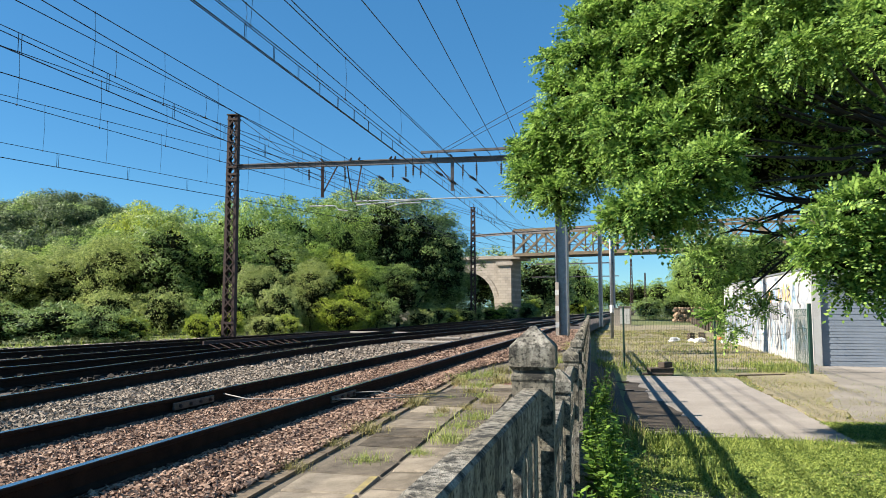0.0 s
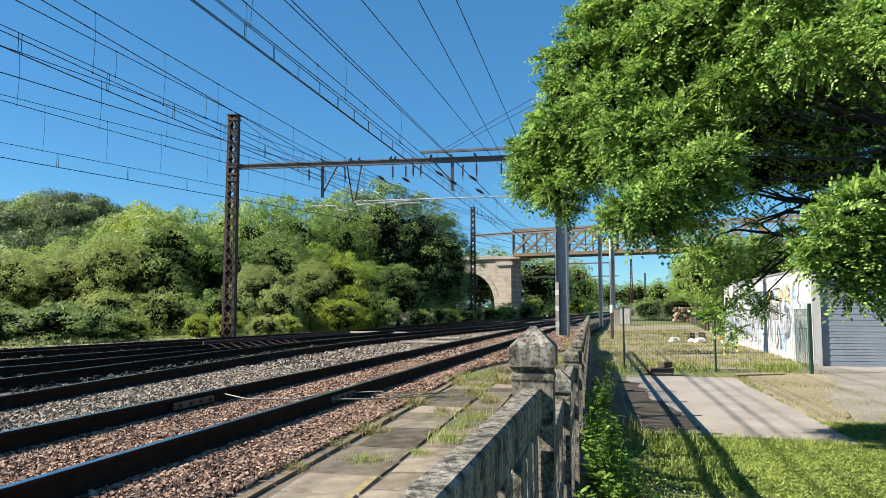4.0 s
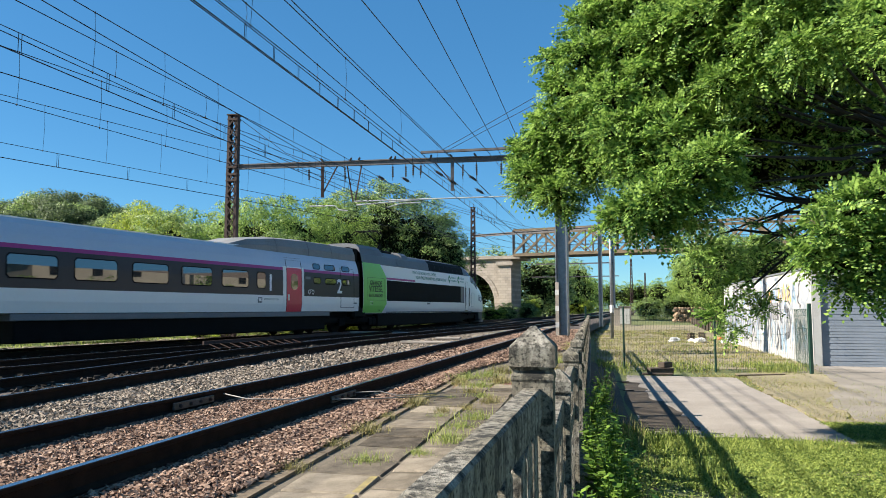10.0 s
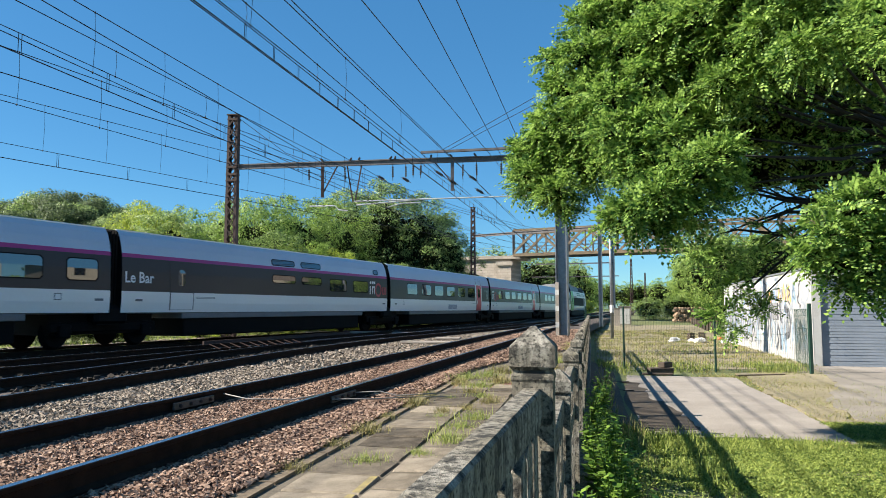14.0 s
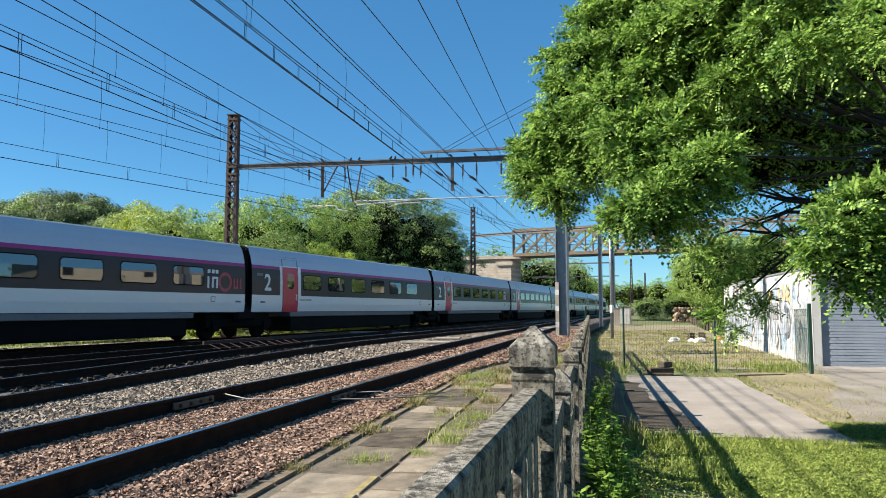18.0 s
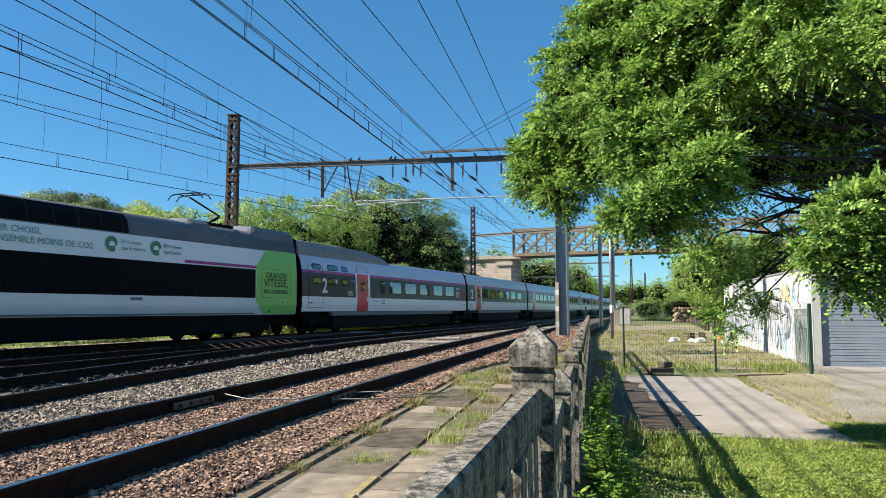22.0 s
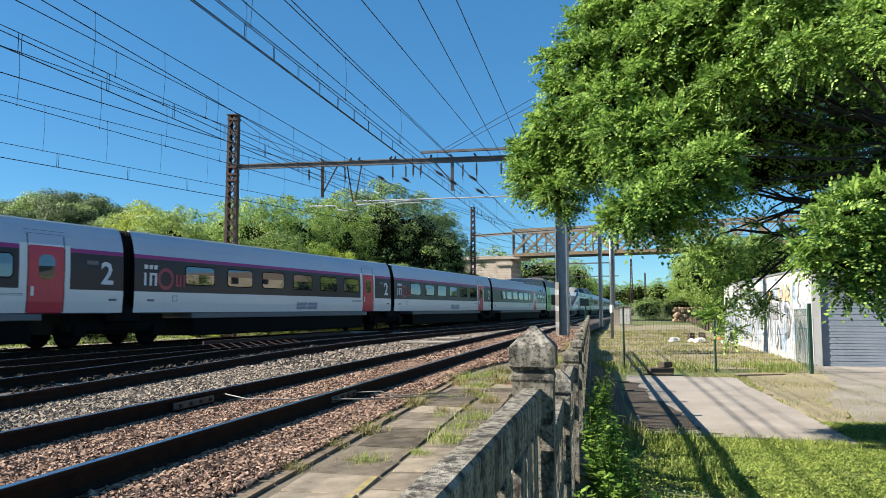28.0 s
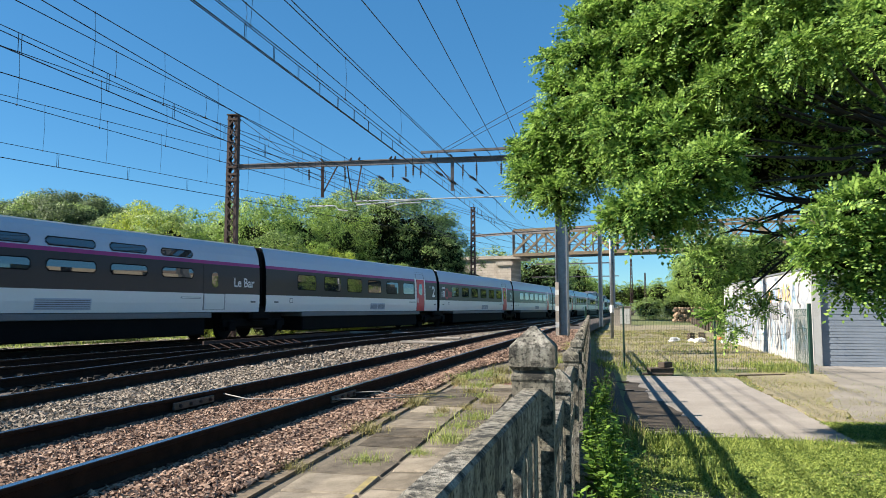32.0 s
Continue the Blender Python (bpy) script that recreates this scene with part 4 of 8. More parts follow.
ragged("gravel_apron", M_GRAVEL, [(6.9, 10.6), (14.0, 8.5), (19.0, 15.0), (12.4, 24.0), (10.4, 19.0), (8.1, 15.2)], -0.956, "pale trodden gravel between the lawn and the roller door", 0.35, seed=3)
ragged("verge_earth", M_MEADOW, [(6.5, 11.0), (8.3, 15.2), (10.6, 19.0), (12.2, 23.0), (9.0, 22.0), (8.1, 18.5), (7.2, 15.0)], -0.964, "dry trodden earth beside the slab", 0.3, 0.05, seed=12)
# unseen dry ground, added to bounce light onto the train and into its windows
ragged("dry_field", M_MEADOW, [(2.0, 1.5), (60.0, 1.5), (120.0, -160.0), (-30.0, -160.0), (-3.0, -25.0)], -0.95, "dry pale field behind the stand, unseen, added to bounce light onto the train", 0.5, 0.1, 3.0, seed=15)
ragged("soil_patch", M_SHADEDSOIL, [(3.15, 11.55), (4.0, 11.5), (4.35, 13.0), (4.55, 14.6), (4.75, 16.5), (5.2, 19.0), (4.9, 19.2), (4.0, 16.5), (3.6, 14.0)], -0.949, "dark soil and bark spread over the edge of the slab", 0.30, 0.004, seed=9)


# ---------- catenary masts and gantries ----------
def lattice_mast(x, y, z0, z1, w0, w1, label, rz=-9.0, n=20, leg=0.13):
    """Two channels joined by crossed lacing on both faces, with a few flat ties."""
    m = empty("lattice_mast", pose(x, y, 0, 0, 0, rz), label, "catenary mast", "catenary masts")
    dep = 0.30
    for a in (-1, 1):
        # a channel, open towards the middle
        k = dep / 2
        prof = ((0, -k), (0, k), (leg, k), (leg, k - 0.03), (0.024, k - 0.03), (0.024, 0.03 - k), (leg, 0.03 - k), (leg, -k))
        bm = bmesh.new()
        lo, hi = ([bm.verts.new((a * (w / 2 - u), v, z)) for u, v in prof] for w, z in ((w0, z0), (w1, z1)))
        for i in range(8):
            bm.faces.new((lo[i], lo[(i + 1) % 8], hi[(i + 1) % 8], hi[i]))
        bm.faces.new(lo)
        bm.faces.new(hi)
        bmesh.ops.recalc_face_normals(bm, faces=bm.faces)
        part("leg", bm, M_RUST, m)
    for sy in (-1, 1):
        bm = bmesh.new()
        yy = sy * (dep / 2 + 0.008)
        for i in range(n):
            t0, t1 = i / n, (i + 1) / n
            za, zb = z0 + (z1 - z0) * t0, z0 + (z1 - z0) * t1
            wa, wb = (w0 - leg + (w1 - w0) * t0) / 2, (w0 - leg + (w1 - w0) * t1) / 2
            bar(bm, (-wa, yy, za), (wb, yy, zb), 0.055, 0.012, (0, 1, 0))
            bar(bm, (wa, yy + sy * 0.013, za), (-wb, yy + sy * 0.013, zb), 0.055, 0.012, (0, 1, 0))
        part("lacing", bm, M_RUST, m)["kind"] = "stuff"
        for z in (z0 + 0.9, z1 - 3.2, z1 - 2.9, z1 - 2.55, z1 - 0.25):
            t = (z - z0) / (z1 - z0)
            w = w0 + (w1 - w0) * t
            boxed("tie_plate", (-w / 2, w / 2, yy + sy * 0.02 - 0.006, yy + sy * 0.02 + 0.006, z, z + 0.09), M_RUST, m)
    boxed("cap_plate", (-w1 / 2 - 0.04, w1 / 2 + 0.04, -dep / 2 - 0.05, dep / 2 + 0.05, z1, z1 + 0.05), M_RUST, m)
    boxed("footing", (-0.6, 0.6, -0.6, 0.6, z0 - 0.3, z0 + 0.15), M_CONC, m)
    return m


def h_post(x, y, z0, z1, w, d, label, rz=-20.8):
    m = empty("steel_post", pose(x, y, 0, 0, 0, rz), label, "catenary mast", "catenary masts")
    t = 0.035
    for u in (-w / 2, w / 2 - t):
        boxed("flange", (u, u + t, -d / 2, d / 2, z0, z1), M_GALV, m)
    boxed("web", (-w / 2 + t, w / 2 - t, -0.012, 0.012, z0, z1), M_GALV, m)
    return m


lattice_mast(-10.0, 33.3, -0.6, 10.2, 0.62, 0.50, "tall rusty lattice catenary mast at the foot of the trees")
lattice_mast(2.81, 66.0, -0.6, 10.45, 0.54, 0.42, "rusty lattice catenary mast farther along the line")
POST = h_post(5.20, 30.9, -0.5, 9.6, 0.50, 0.44, "galvanised steel catenary post beside the fence")
boxed("marker_plate", (-0.27, -0.12, -0.23, -0.21, -0.4, 2.15), M_SLABCONC, POST, "pale banded marker plate")
for z in (0.2, 0.9, 1.6):
    boxed("plate_band", (-0.275, -0.115, -0.236, -0.226, z, z + 0.22), M_PALEMETAL, POST)
h_post(13.1, 59.0, -0.5, 9.8, 0.30, 0.30, "slender steel catenary post beyond the fence")
h_post(19.5, 81.0, -0.6, 9.0, 0.26, 0.26, "slender steel catenary post far down the line")
lattice_mast(38.0, 143.0, -0.5, 11.0, 0.6, 0.4, "distant lattice mast beyond the bridge", n=14)
lattice_mast(57.0, 200.0, -0.5, 11.0, 0.6, 0.4, "distant lattice mast beyond the bridge", n=14)


def pole(x, y, z0, z1, r, label):
    p = empty("yard_pole", pose(x, y, 0), label, "pole")
    bm = bmesh.new()
    tube(bm, [(0, 0, z0), (0, 0, z1)], [r, r * 0.75], 10)
    part("shaft", bm, M_GALV, p, smooth=True)
    bm = bmesh.new()
    tube(bm, [(0, 0, 0.75), (0, 0, 1.25)], r * 1.15, 10)
    part("white_band", bm, M_WHITEPAINT, p)


pole(11.15, 47.0, -1.2, 8.4, 0.12, "grey pole with a white painted band in the meadow")


def gantry(p0, p1, z, label, h=0.19, w=0.16):
    g = empty("gantry_beam", Matrix(), label, "gantry beam", "gantry beams")
    for dz in (0, h):
        bm = bmesh.new()
        bar(bm, (*p0, z + dz), (*p1, z + dz), w, 0.05 if h > 0.15 else 0.03)
        part("chord", bm, M_BEAM, g)
    bm = bmesh.new()
    bar(bm, (*p0, z + h / 2), (*p1, z + h / 2), 0.03, h - (0.05 if h > 0.15 else 0.03))
    part("web", bm, M_BEAM, g)
    return g


def disc_string(parent, a, b, n=4, r=0.085):
    """A short string of insulator discs from a to b on a rod."""
    a, b = Vector(a), Vector(b)
    bm = bmesh.new()
    tube(bm, [a, b], 0.014, 5)
    d = (b - a).to_track_quat("Z", "Y").to_matrix().to_4x4()
    for i in range(n):
        c = a.lerp(b, 0.25 + 0.5 * i / max(1, n - 1))
        lathe(bm, [(0.03, -0.04), (r, -0.01), (r * 0.8, 0.015), (0.03, 0.04)], Matrix.Translation(c) @ d, 9)
    part("insulator_string", bm, M_INSUL, parent)


G1A, G1B = Vector((-10.0, 33.3, 0)), Vector((5.14, 30.9, 0))
G1 = gantry(G1A[:2], G1B[:2], 7.62, "dark rusty steel gantry beam with hanging insulators over the tracks")


def along(x):
    t = (x - G1A.x) / (G1B.x - G1A.x)
    return Vector((x, G1A.y + (G1B.y - G1A.y) * t, 0))


# doubled beam over the near tracks
bm = bmesh.new()
bar(bm, along(-1.0) + Vector((0, -0.25, 8.05)), along(5.0) + Vector((0, -0.25, 8.12)), 0.14, 0.10)
part("upper_beam", bm, M_BEAM, G1, "grey steel upper beam")
bm = bmesh.new()
tube(bm, [along(-4.1) + Vector((0, 0, 5.93)), along(4.6) + Vector((0, 0, 6.0))], 0.032, 8)
part("registration_tube", bm, M_PALEMETAL, G1, "pale steel registration tube")
bm = bmesh.new()
tube(bm, [along(-4.0) + Vector((0, 0, 5.75)), along(-0.8) + Vector((0, 0, 5.95))], 0.03, 6)
tube(bm, [along(-2.6) + Vector((0, 0, 5.6)), along(-1.9) + Vector((0, 0, 5.78)), along(-1.0) + Vector((0, 0, 5.8))], 0.025, 6)
part("steady_arm", bm, M_PALEMETAL, G1)
bm = bmesh.new()
tube(bm, [along(-6.2) + Vector((0, 0, 5.75)), along(-5.0) + Vector((0, 0, 5.75)), along(-4.8) + Vector((0, 0, 5.55)), along(-4.4) + Vector((0, 0, 5.5))], 0.03, 6)
part("steady_arm", bm, M_PALEMETAL, G1)
for x, zb, w, m in ((-5.6, 6.15, 0.13, M_RUST), (0.42, 6.3, 0.15, M_BEAM)):
    bm = bmesh.new()
    bar(bm, along(x) + Vector((0, 0, 7.7)), along(x) + Vector((0, 0, zb)), w)
    part("drop_post", bm, m, G1)
for xa, xb, za, zb in ((-4.45, -4.15, 7.65, 5.9), (-3.75, -4.05, 7.65, 5.9), (-4.9, -5.6, 7.6, 6.3), (-0.35, 0.40, 7.6, 6.7)):
    bm = bmesh.new()
    bar(bm, along(xa) + Vector((0, 0, za)), along(xb) + Vector((0, 0, zb)), 0.05)
    part("brace", bm, M_RUST, G1)
for x in (-6.25, -4.55, -2.3, -1.7, -1.35, -1.0, 0.9, 1.5, 2.6):
    a = along(x) + Vector((0, -0.1, 7.62))
    disc_string(G1, a, a + Vector((random.uniform(-0.05, 0.05), 0, random.uniform(-0.85, -0.65))), 5, 0.055)
for x in (-5.55, -4.3, -3.9, -2.45, -2.2, -0.55, 0.42, 1.5):
    a = along(x) + Vector((0, -0.1, 7.83))
    disc_string(G1, a, a + Vector((random.uniform(-0.2, 0.2), 0, 0.12)), 3, 0.055)
# strings set in the slanting wires just before the beam
for x, z, dx in ((-3.0, 7.05, 0.5), (-1.9, 6.95, 0.6), (-0.4, 7.2, 0.7), (0.2, 6.8, 0.7), (1.1, 6.95, 0.7), (1.4, 6.35, 0.7)):
    a = along(x) + Vector((0, -0.3, z))
    disc_string(G1, a, a + Vector((dx * 0.7, 0.4, -0.32 * dx)), 5, 0.07)
# stay wires from the beam up to the right
for xa, xb, zb in ((-0.2, 6.2, 11.3), (0.1, 6.4, 11.0), (3.0, 6.2, 10.6)):
    bm = bmesh.new()
    tube(bm, [along(xa) + Vector((0, 0, 8.1)), (xb, 29.5, zb)], 0.012, 5)
    part("stay_wire", bm, M_WIRE, G1)
bm = bmesh.new()
tube(bm, [(-9.8, 33.2, 10.1), along(-7.4) + Vector((0, 0, 8.3)), along(-6.2) + Vector((0, 0, 7.85))], 0.014, 5)
part("stay_wire", bm, M_WIRE, G1)

gantry((2.81, 66.0), (13.1, 59.0), 7.68, "dark rusty steel gantry beam farther along the line")
G3 = gantry((11.0, 84.0), (19.5, 81.0), 6.2, "slender steel beam beneath the bridge", 0.10, 0.09)
gantry((12.5, 100.0), (24.0, 96.5), 5.4, "slender steel beam beyond the bridge", 0.10, 0.09)


# ---------- bridge over the line ----------
def build_bridge():
    b = empty("truss_bridge", Matrix(), "old riveted steel truss bridge on masonry piers over the railway", "bridge")
    p0, p1 = Vector((9.0, 90, 0)), Vector((48.0, 71.5, 0))
    zb, zt = 7.75, 10.95
    n = 14
    d = (p1 - p0) / n
    back = Vector((0.42, 0.9, 0)) * 4.0
    for off in (Vector(), back):
        for nm, z, w in (("bottom_chord", zb + 0.05, 0.38), ("top_chord", zt, 0.28)):
            bm = bmesh.new()
            bar(bm, p0 + off + Vector((0, 0, z)), p1 + off + Vector((0, 0, z)), 0.35, w)
            part(nm, bm, M_BRIDGE, b)
        for i in range(n + 1):
            bm = bmesh.new()
            q = p0 + off + d * i
            bar(bm, q + Vector((0, 0, zb)), q + Vector((0, 0, zt)), 0.30 if i % 2 == 0 else 0.16)
            part("upright", bm, M_DARKSTEEL if i % 2 == 0 else M_BRIDGE, b)
        for i in range(0, n):
            q = p0 + off + d * i
            r = q + d
            bm = bmesh.new()
            if i % 2 == 0:
                bar(bm, q + Vector((0, 0, zb + 0.3)), r + Vector((0, 0, zt)), 0.26, 0.26)
            else:
                bar(bm, q + Vector((0, 0, zt)), r + Vector((0, 0, zb + 0.3)), 0.26, 0.26)
            part("diagonal", bm, M_BRIDGE, b)
            bm = bmesh.new()
            if i % 2:
                bar(bm, q + Vector((0, 0.1, zb + 0.3)), r + Vector((0, 0.1, zt)), 0.12, 0.12)
            else:
                bar(bm, q + Vector((0, 0.1, zt)), r + Vector((0, 0.1, zb + 0.3)), 0.12, 0.12)
            part("counter_diagonal", bm, M_BRIDGE, b)
        for z in (zb + 1.05, zb + 1.5):
            bm = bmesh.new()
            bar(bm, p0 + off + Vector((0, 0.15, z)), p1 + off + Vector((0, 0.15, z)), 0.05)
            part("guard_rail", bm, M_DARKSTEEL, b)
    V = [p0 + Vector((0, 0, zb - 0.1)), p1 + Vector((0, 0, zb - 0.1)), p1 + back + Vector((0, 0, zb - 0.1)), p0 + back + Vector((0, 0, zb - 0.1))]
    V += [v + Vector((0, 0, 0.3)) for v in V]
    mesh("deck", V, [(3, 2, 1, 0), (4, 5, 6, 7), (0, 1, 5, 4), (1, 2, 6, 5), (2, 3, 7, 6), (3, 0, 4, 7)], M_DARKSTEEL, b)
    # masonry arch pier left of the line
    u = Vector((-0.93, 0.37, 0))
    v = Vector((0.37, 0.93, 0))
    o = Vector((8.65, 90.4, 0))
    prof = [(0, -0.6), (0, 7.35), (16, 7.35), (16, -0.6), (9.4, -0.6), (9.4, 1.6)]
    prof += [(5.8 + 3.6 * math.cos(a), 1.6 + 4.1 * math.sin(a)) for a in (math.pi * k / 14 for k in range(1, 14))]
    prof += [(2.2, 1.6), (2.2, -0.6)]
    V = [o + u * a + v * w + Vector((0, 0, z)) for w in (0, 4.8) for a, z in prof]
    n = len(prof)
    Fc = [tuple(range(n)), tuple(range(2 * n - 1, n - 1, -1))] + [(i, i + n, (i + 1) % n + n, (i + 1) % n) for i in range(n)]
    mesh("arch_pier", V, Fc, M_STONEWALL, b, "pale limestone arch pier")

    def block(name, a0, a1, w0, w1, z0, z1, m, label=""):
        V = [o + u * a + v * w + Vector((0, 0, z)) for z in (z0, z1) for a, w in ((a0, w0), (a1, w0), (a1, w1), (a0, w1))]
        return mesh(name, V, [(0, 1, 2, 3), (7, 6, 5, 4), (4, 5, 1, 0), (5, 6, 2, 1), (6, 7, 3, 2), (7, 4, 0, 3)], m, b, label)

    block("pilaster", -0.15, 1.55, -0.35, 0.05, -0.6, 6.5, M_STONEWALL)
    block("pilaster_cap", -0.4, 1.8, -0.6, 0.1, 6.5, 7.0, M_STONEWALL)
    block("coping", -1.3, 16.2, -0.35, 5.1, 7.352, 7.75, M_STONEWALL)
    # ring of arch stones
    for k in range(15):
        a0, a1 = math.pi * k / 15, math.pi * (k + 1) / 15 - 0.012
        V = []
        for w in (-0.06, 0.3):
            for a in (a0, a1):
                for r in (0.02, 0.62):
                    V.append(o + u * (5.8 + (3.6 + r) * math.cos(a)) + v * w + Vector((0, 0, 1.6 + (4.1 + r) * math.sin(a))))
        mesh("arch_stone", V, [(0, 1, 3, 2), (6, 7, 5, 4), (0, 4, 5, 1), (1, 5, 7, 3), (3, 7, 6, 2), (2, 6, 4, 0)], M_STONEWALL, b)
    # parapet railing on the approach
    bm = bmesh.new()
    for z in (7.8, 8.75):
        bar(bm, o + u * 1.6 + Vector((0, 0, z)), o + u * 15.5 + Vector((0, 0, z)), 0.06)
    for k in range(70):
        q = o + u * (1.6 + 0.2 * k)
        bar(bm, q + Vector((0, 0, 7.75)), q + Vector((0, 0, 8.75)), 0.03)
    part("parapet_railing", bm, M_GREENRAIL, b, "pale green parapet railing")
    # far abutment behind the yard trees
    o2 = Vector((40.0, 77.0, 0))
    V = [o2 + Vector((x, y, z)) for z in (-1, 7.4) for x, y in ((0, -1), (9, -5), (11, 0), (2, 4))]
    mesh("abutment", V, [(3, 2, 1, 0), (4, 5, 6, 7), (0, 1, 5, 4), (1, 2, 6, 5), (2, 3, 7, 6), (3, 0, 4, 7)], M_STONEWALL, b)


build_bridge()

# ---------- overhead wires ----------
def sagged(a, b, n, sag):
    a, b = Vector(a), Vector(b)
    return [a.lerp(b, i / n) - Vector((0, 0, sag * 4 * (i / n) * (1 - i / n))) for i in range(n + 1)]


def line_at(p, q, y):
    """The point at depth y on the straight line through p and q."""
    k = (y - p[1]) / (q[1] - p[1])
    return Vector((p[0] + k * (q[0] - p[0]), y, p[2] + k * (q[2] - p[2])))


def wire(bm, p, q, y0, y1, r, sag=0.0):
    tube(bm, sagged(line_at(p, q, y0), line_at(p, q, y1), 10, sag), r, 5)


def overhead_line(label, x0, m, zc, zl, zk=None, y1=62.0, y0=3.0, step=2.1, ph=0.0, short=2.2):
    """One overhead line over the plan line x = x0 + m y: carrier, lower and contact wire, droppers between them."""
    o = empty("overhead_line", Matrix(), label, "overhead wire", "overhead lines")

    def P(y, z):
        return Vector((x0 + m * y, y, z))

    def dip(y):
        # the carrier hangs lowest midway between the masts
        k = (y - y0) / (y1 - y0)
        return zc - 0.10 * 4 * k * (1 - k)

    bm = bmesh.new()
    tube(bm, [P(y0 + (y1 - y0) * i / 14, dip(y0 + (y1 - y0) * i / 14)) for i in range(15)], 0.010, 5)
    part("carrier_wire", bm, M_WIRE, o)
    bm = bmesh.new()
    wire(bm, P(0, zl), P(10, zl), y0, y1, 0.009)
    part("auxiliary_wire", bm, M_WIRE, o)
    if zk:
        bm = bmesh.new()
        wire(bm, P(0, zk), P(10, zk), y0, y1, 0.012)
        part("contact_wire", bm, M_WIRE, o)
    y = 12.5
    while zk and y < min(y1, 42):
        bm = bmesh.new()
        a, b = P(y, zl), P(y, zk)
        for dy in (-0.05, 0.05):
            tube(bm, [a + Vector((0, dy, 0)), b + Vector((0, dy, 0))], 0.007, 4)
        part("short_dropper", bm, M_WIRE, o)
        y += short
    y = y0 + ph
    while y < min(y1, 36):
        bm = bmesh.new()
        a, b = P(y, dip(y)), P(y, zl)
        tube(bm, [a, a.lerp(b, 0.5) + Vector((0.025, 0, 0)), b], 0.005, 4)
        lathe(bm, [(0.004, -0.03), (0.022, 0), (0.004, 0.03)], Matrix.Translation(b), 6)
        lathe(bm, [(0.004, -0.03), (0.018, 0), (0.004, 0.03)], Matrix.Translation(a), 6)
        part("dropper", bm, M_WIRE, o)
        y += step


overhead_line("dark overhead wires with long droppers over the far track", -23.33, 0.576, 7.0, 5.58, 5.17, ph=1.55, step=1.75, short=2.05)
overhead_line("dark overhead wires over the third track", -15.62, 0.431, 6.6, 5.38, None, ph=0.25, step=1.95)
overhead_line("dark overhead wires over the second track", -10.86, 0.255, 6.6, 5.98, 5.6, ph=2.0, step=3.3, short=2.2)
overhead_line("dark carrier with long droppers over the second track", -9.54, 0.233, 6.6, 5.39, None, ph=1.5, step=2.1)
overhead_line("doubled contact wires over the near track", -6.44, 0.228, 6.6, 6.16, 5.88, ph=3.1, step=3.2, short=1.12)
overhead_line("carrier and contact wire over the near track", -5.80, 0.238, 6.6, 5.6, None, ph=4.1, step=4.1)


def feeder(p, q, y1=62.0, r=0.011):
    o = empty("feeder_wire", Matrix(), "single dark feeder wire strung over the tracks", "overhead wire", "feeder wires")
    bm = bmesh.new()
    wire(bm, p, q, 3.0, y1, r)
    part("wire", bm, M_WIRE, o)


feeder((-3.06, 13.81, 7.2), (0.14, 28.69, 7.4))
feeder((-1.64, 13.81, 7.2), (1.79, 29.05, 7.6))
feeder((-0.50, 13.81, 7.2), (2.23, 28.74, 7.6))
feeder((0.27, 13.81, 7.2), (2.99, 27.55, 7.6))
feeder((-7.31, 12.47, 6.6), (-6.05, 19.37, 6.6))
feeder((-8.64, 13.49, 5.6), (-6.90, 17.19, 5.6))
feeder((-4.27, 11.58, 6.2), (-2.34, 19.99, 6.2))

# ---------- trees ----------
def leaf_cloud(rng, blobs, per, size, up=0.35, face=0.75):
    """Many small pointed leaves on the shells of overlapping blobs (x, y, z, rx, ry, rz), each facing out of its blob."""
    B = np.array(blobs, float)
    cnt = np.maximum(6, (per * (B[:, 3] * B[:, 4] + B[:, 4] * B[:, 5] + B[:, 3] * B[:, 5]) / 3).astype(int))
    i = np.repeat(np.arange(len(B)), cnt)
    n = len(i)
    d = unit(rng.normal(size=(n, 3)))
    d[:, 2] = np.where((d[:, 2] < -0.3) & (rng.random(n) < 0.6), -d[:, 2], d[:, 2])
    r = 1.10 - 0.45 * rng.random(n) ** 1.6
    P = B[i, :3] + d * r[:, None] * B[i, 3:]
    nr = unit(d * face + rng.normal(size=(n, 3)) * 0.45 + np.array((-0.35, -0.15, up)))
    t = unit(np.cross(nr, rng.normal(size=(n, 3))))
    b = np.cross(nr, t)
    s = size * rng.uniform(0.55, 1.4, n)[:, None]
    q = np.stack([P - t * s + b * s * 0.62, P - t * s * 0.8 - b * s * 0.62, P + t * s * 1.25], 1).reshape(-1, 3)
    return q, n


def inner_leaves(rng, blobs, per, size, reach=0.37):
    """Filler triangles deep inside the blobs; in most crowns their dark colour paints shade."""
    B = np.array(blobs, float)
    i = np.repeat(np.arange(len(B)), per)
    n = len(i)
    P = B[i, :3] + unit(rng.normal(size=(n, 3))) * (reach * rng.random(n) ** 0.5)[:, None] * B[i, 3:]
    nr = unit(rng.normal(size=(n, 3)))
    t = unit(np.cross(nr, rng.normal(size=(n, 3))))
    b = np.cross(nr, t)
    s = (size * rng.uniform(0.6, 1.2, n) * B[i, 3])[:, None]
    return np.stack([P - t * s + b * s * 0.7, P - t * s - b * s * 0.7, P + t * s * 1.2], 1).reshape(-1, 3), n


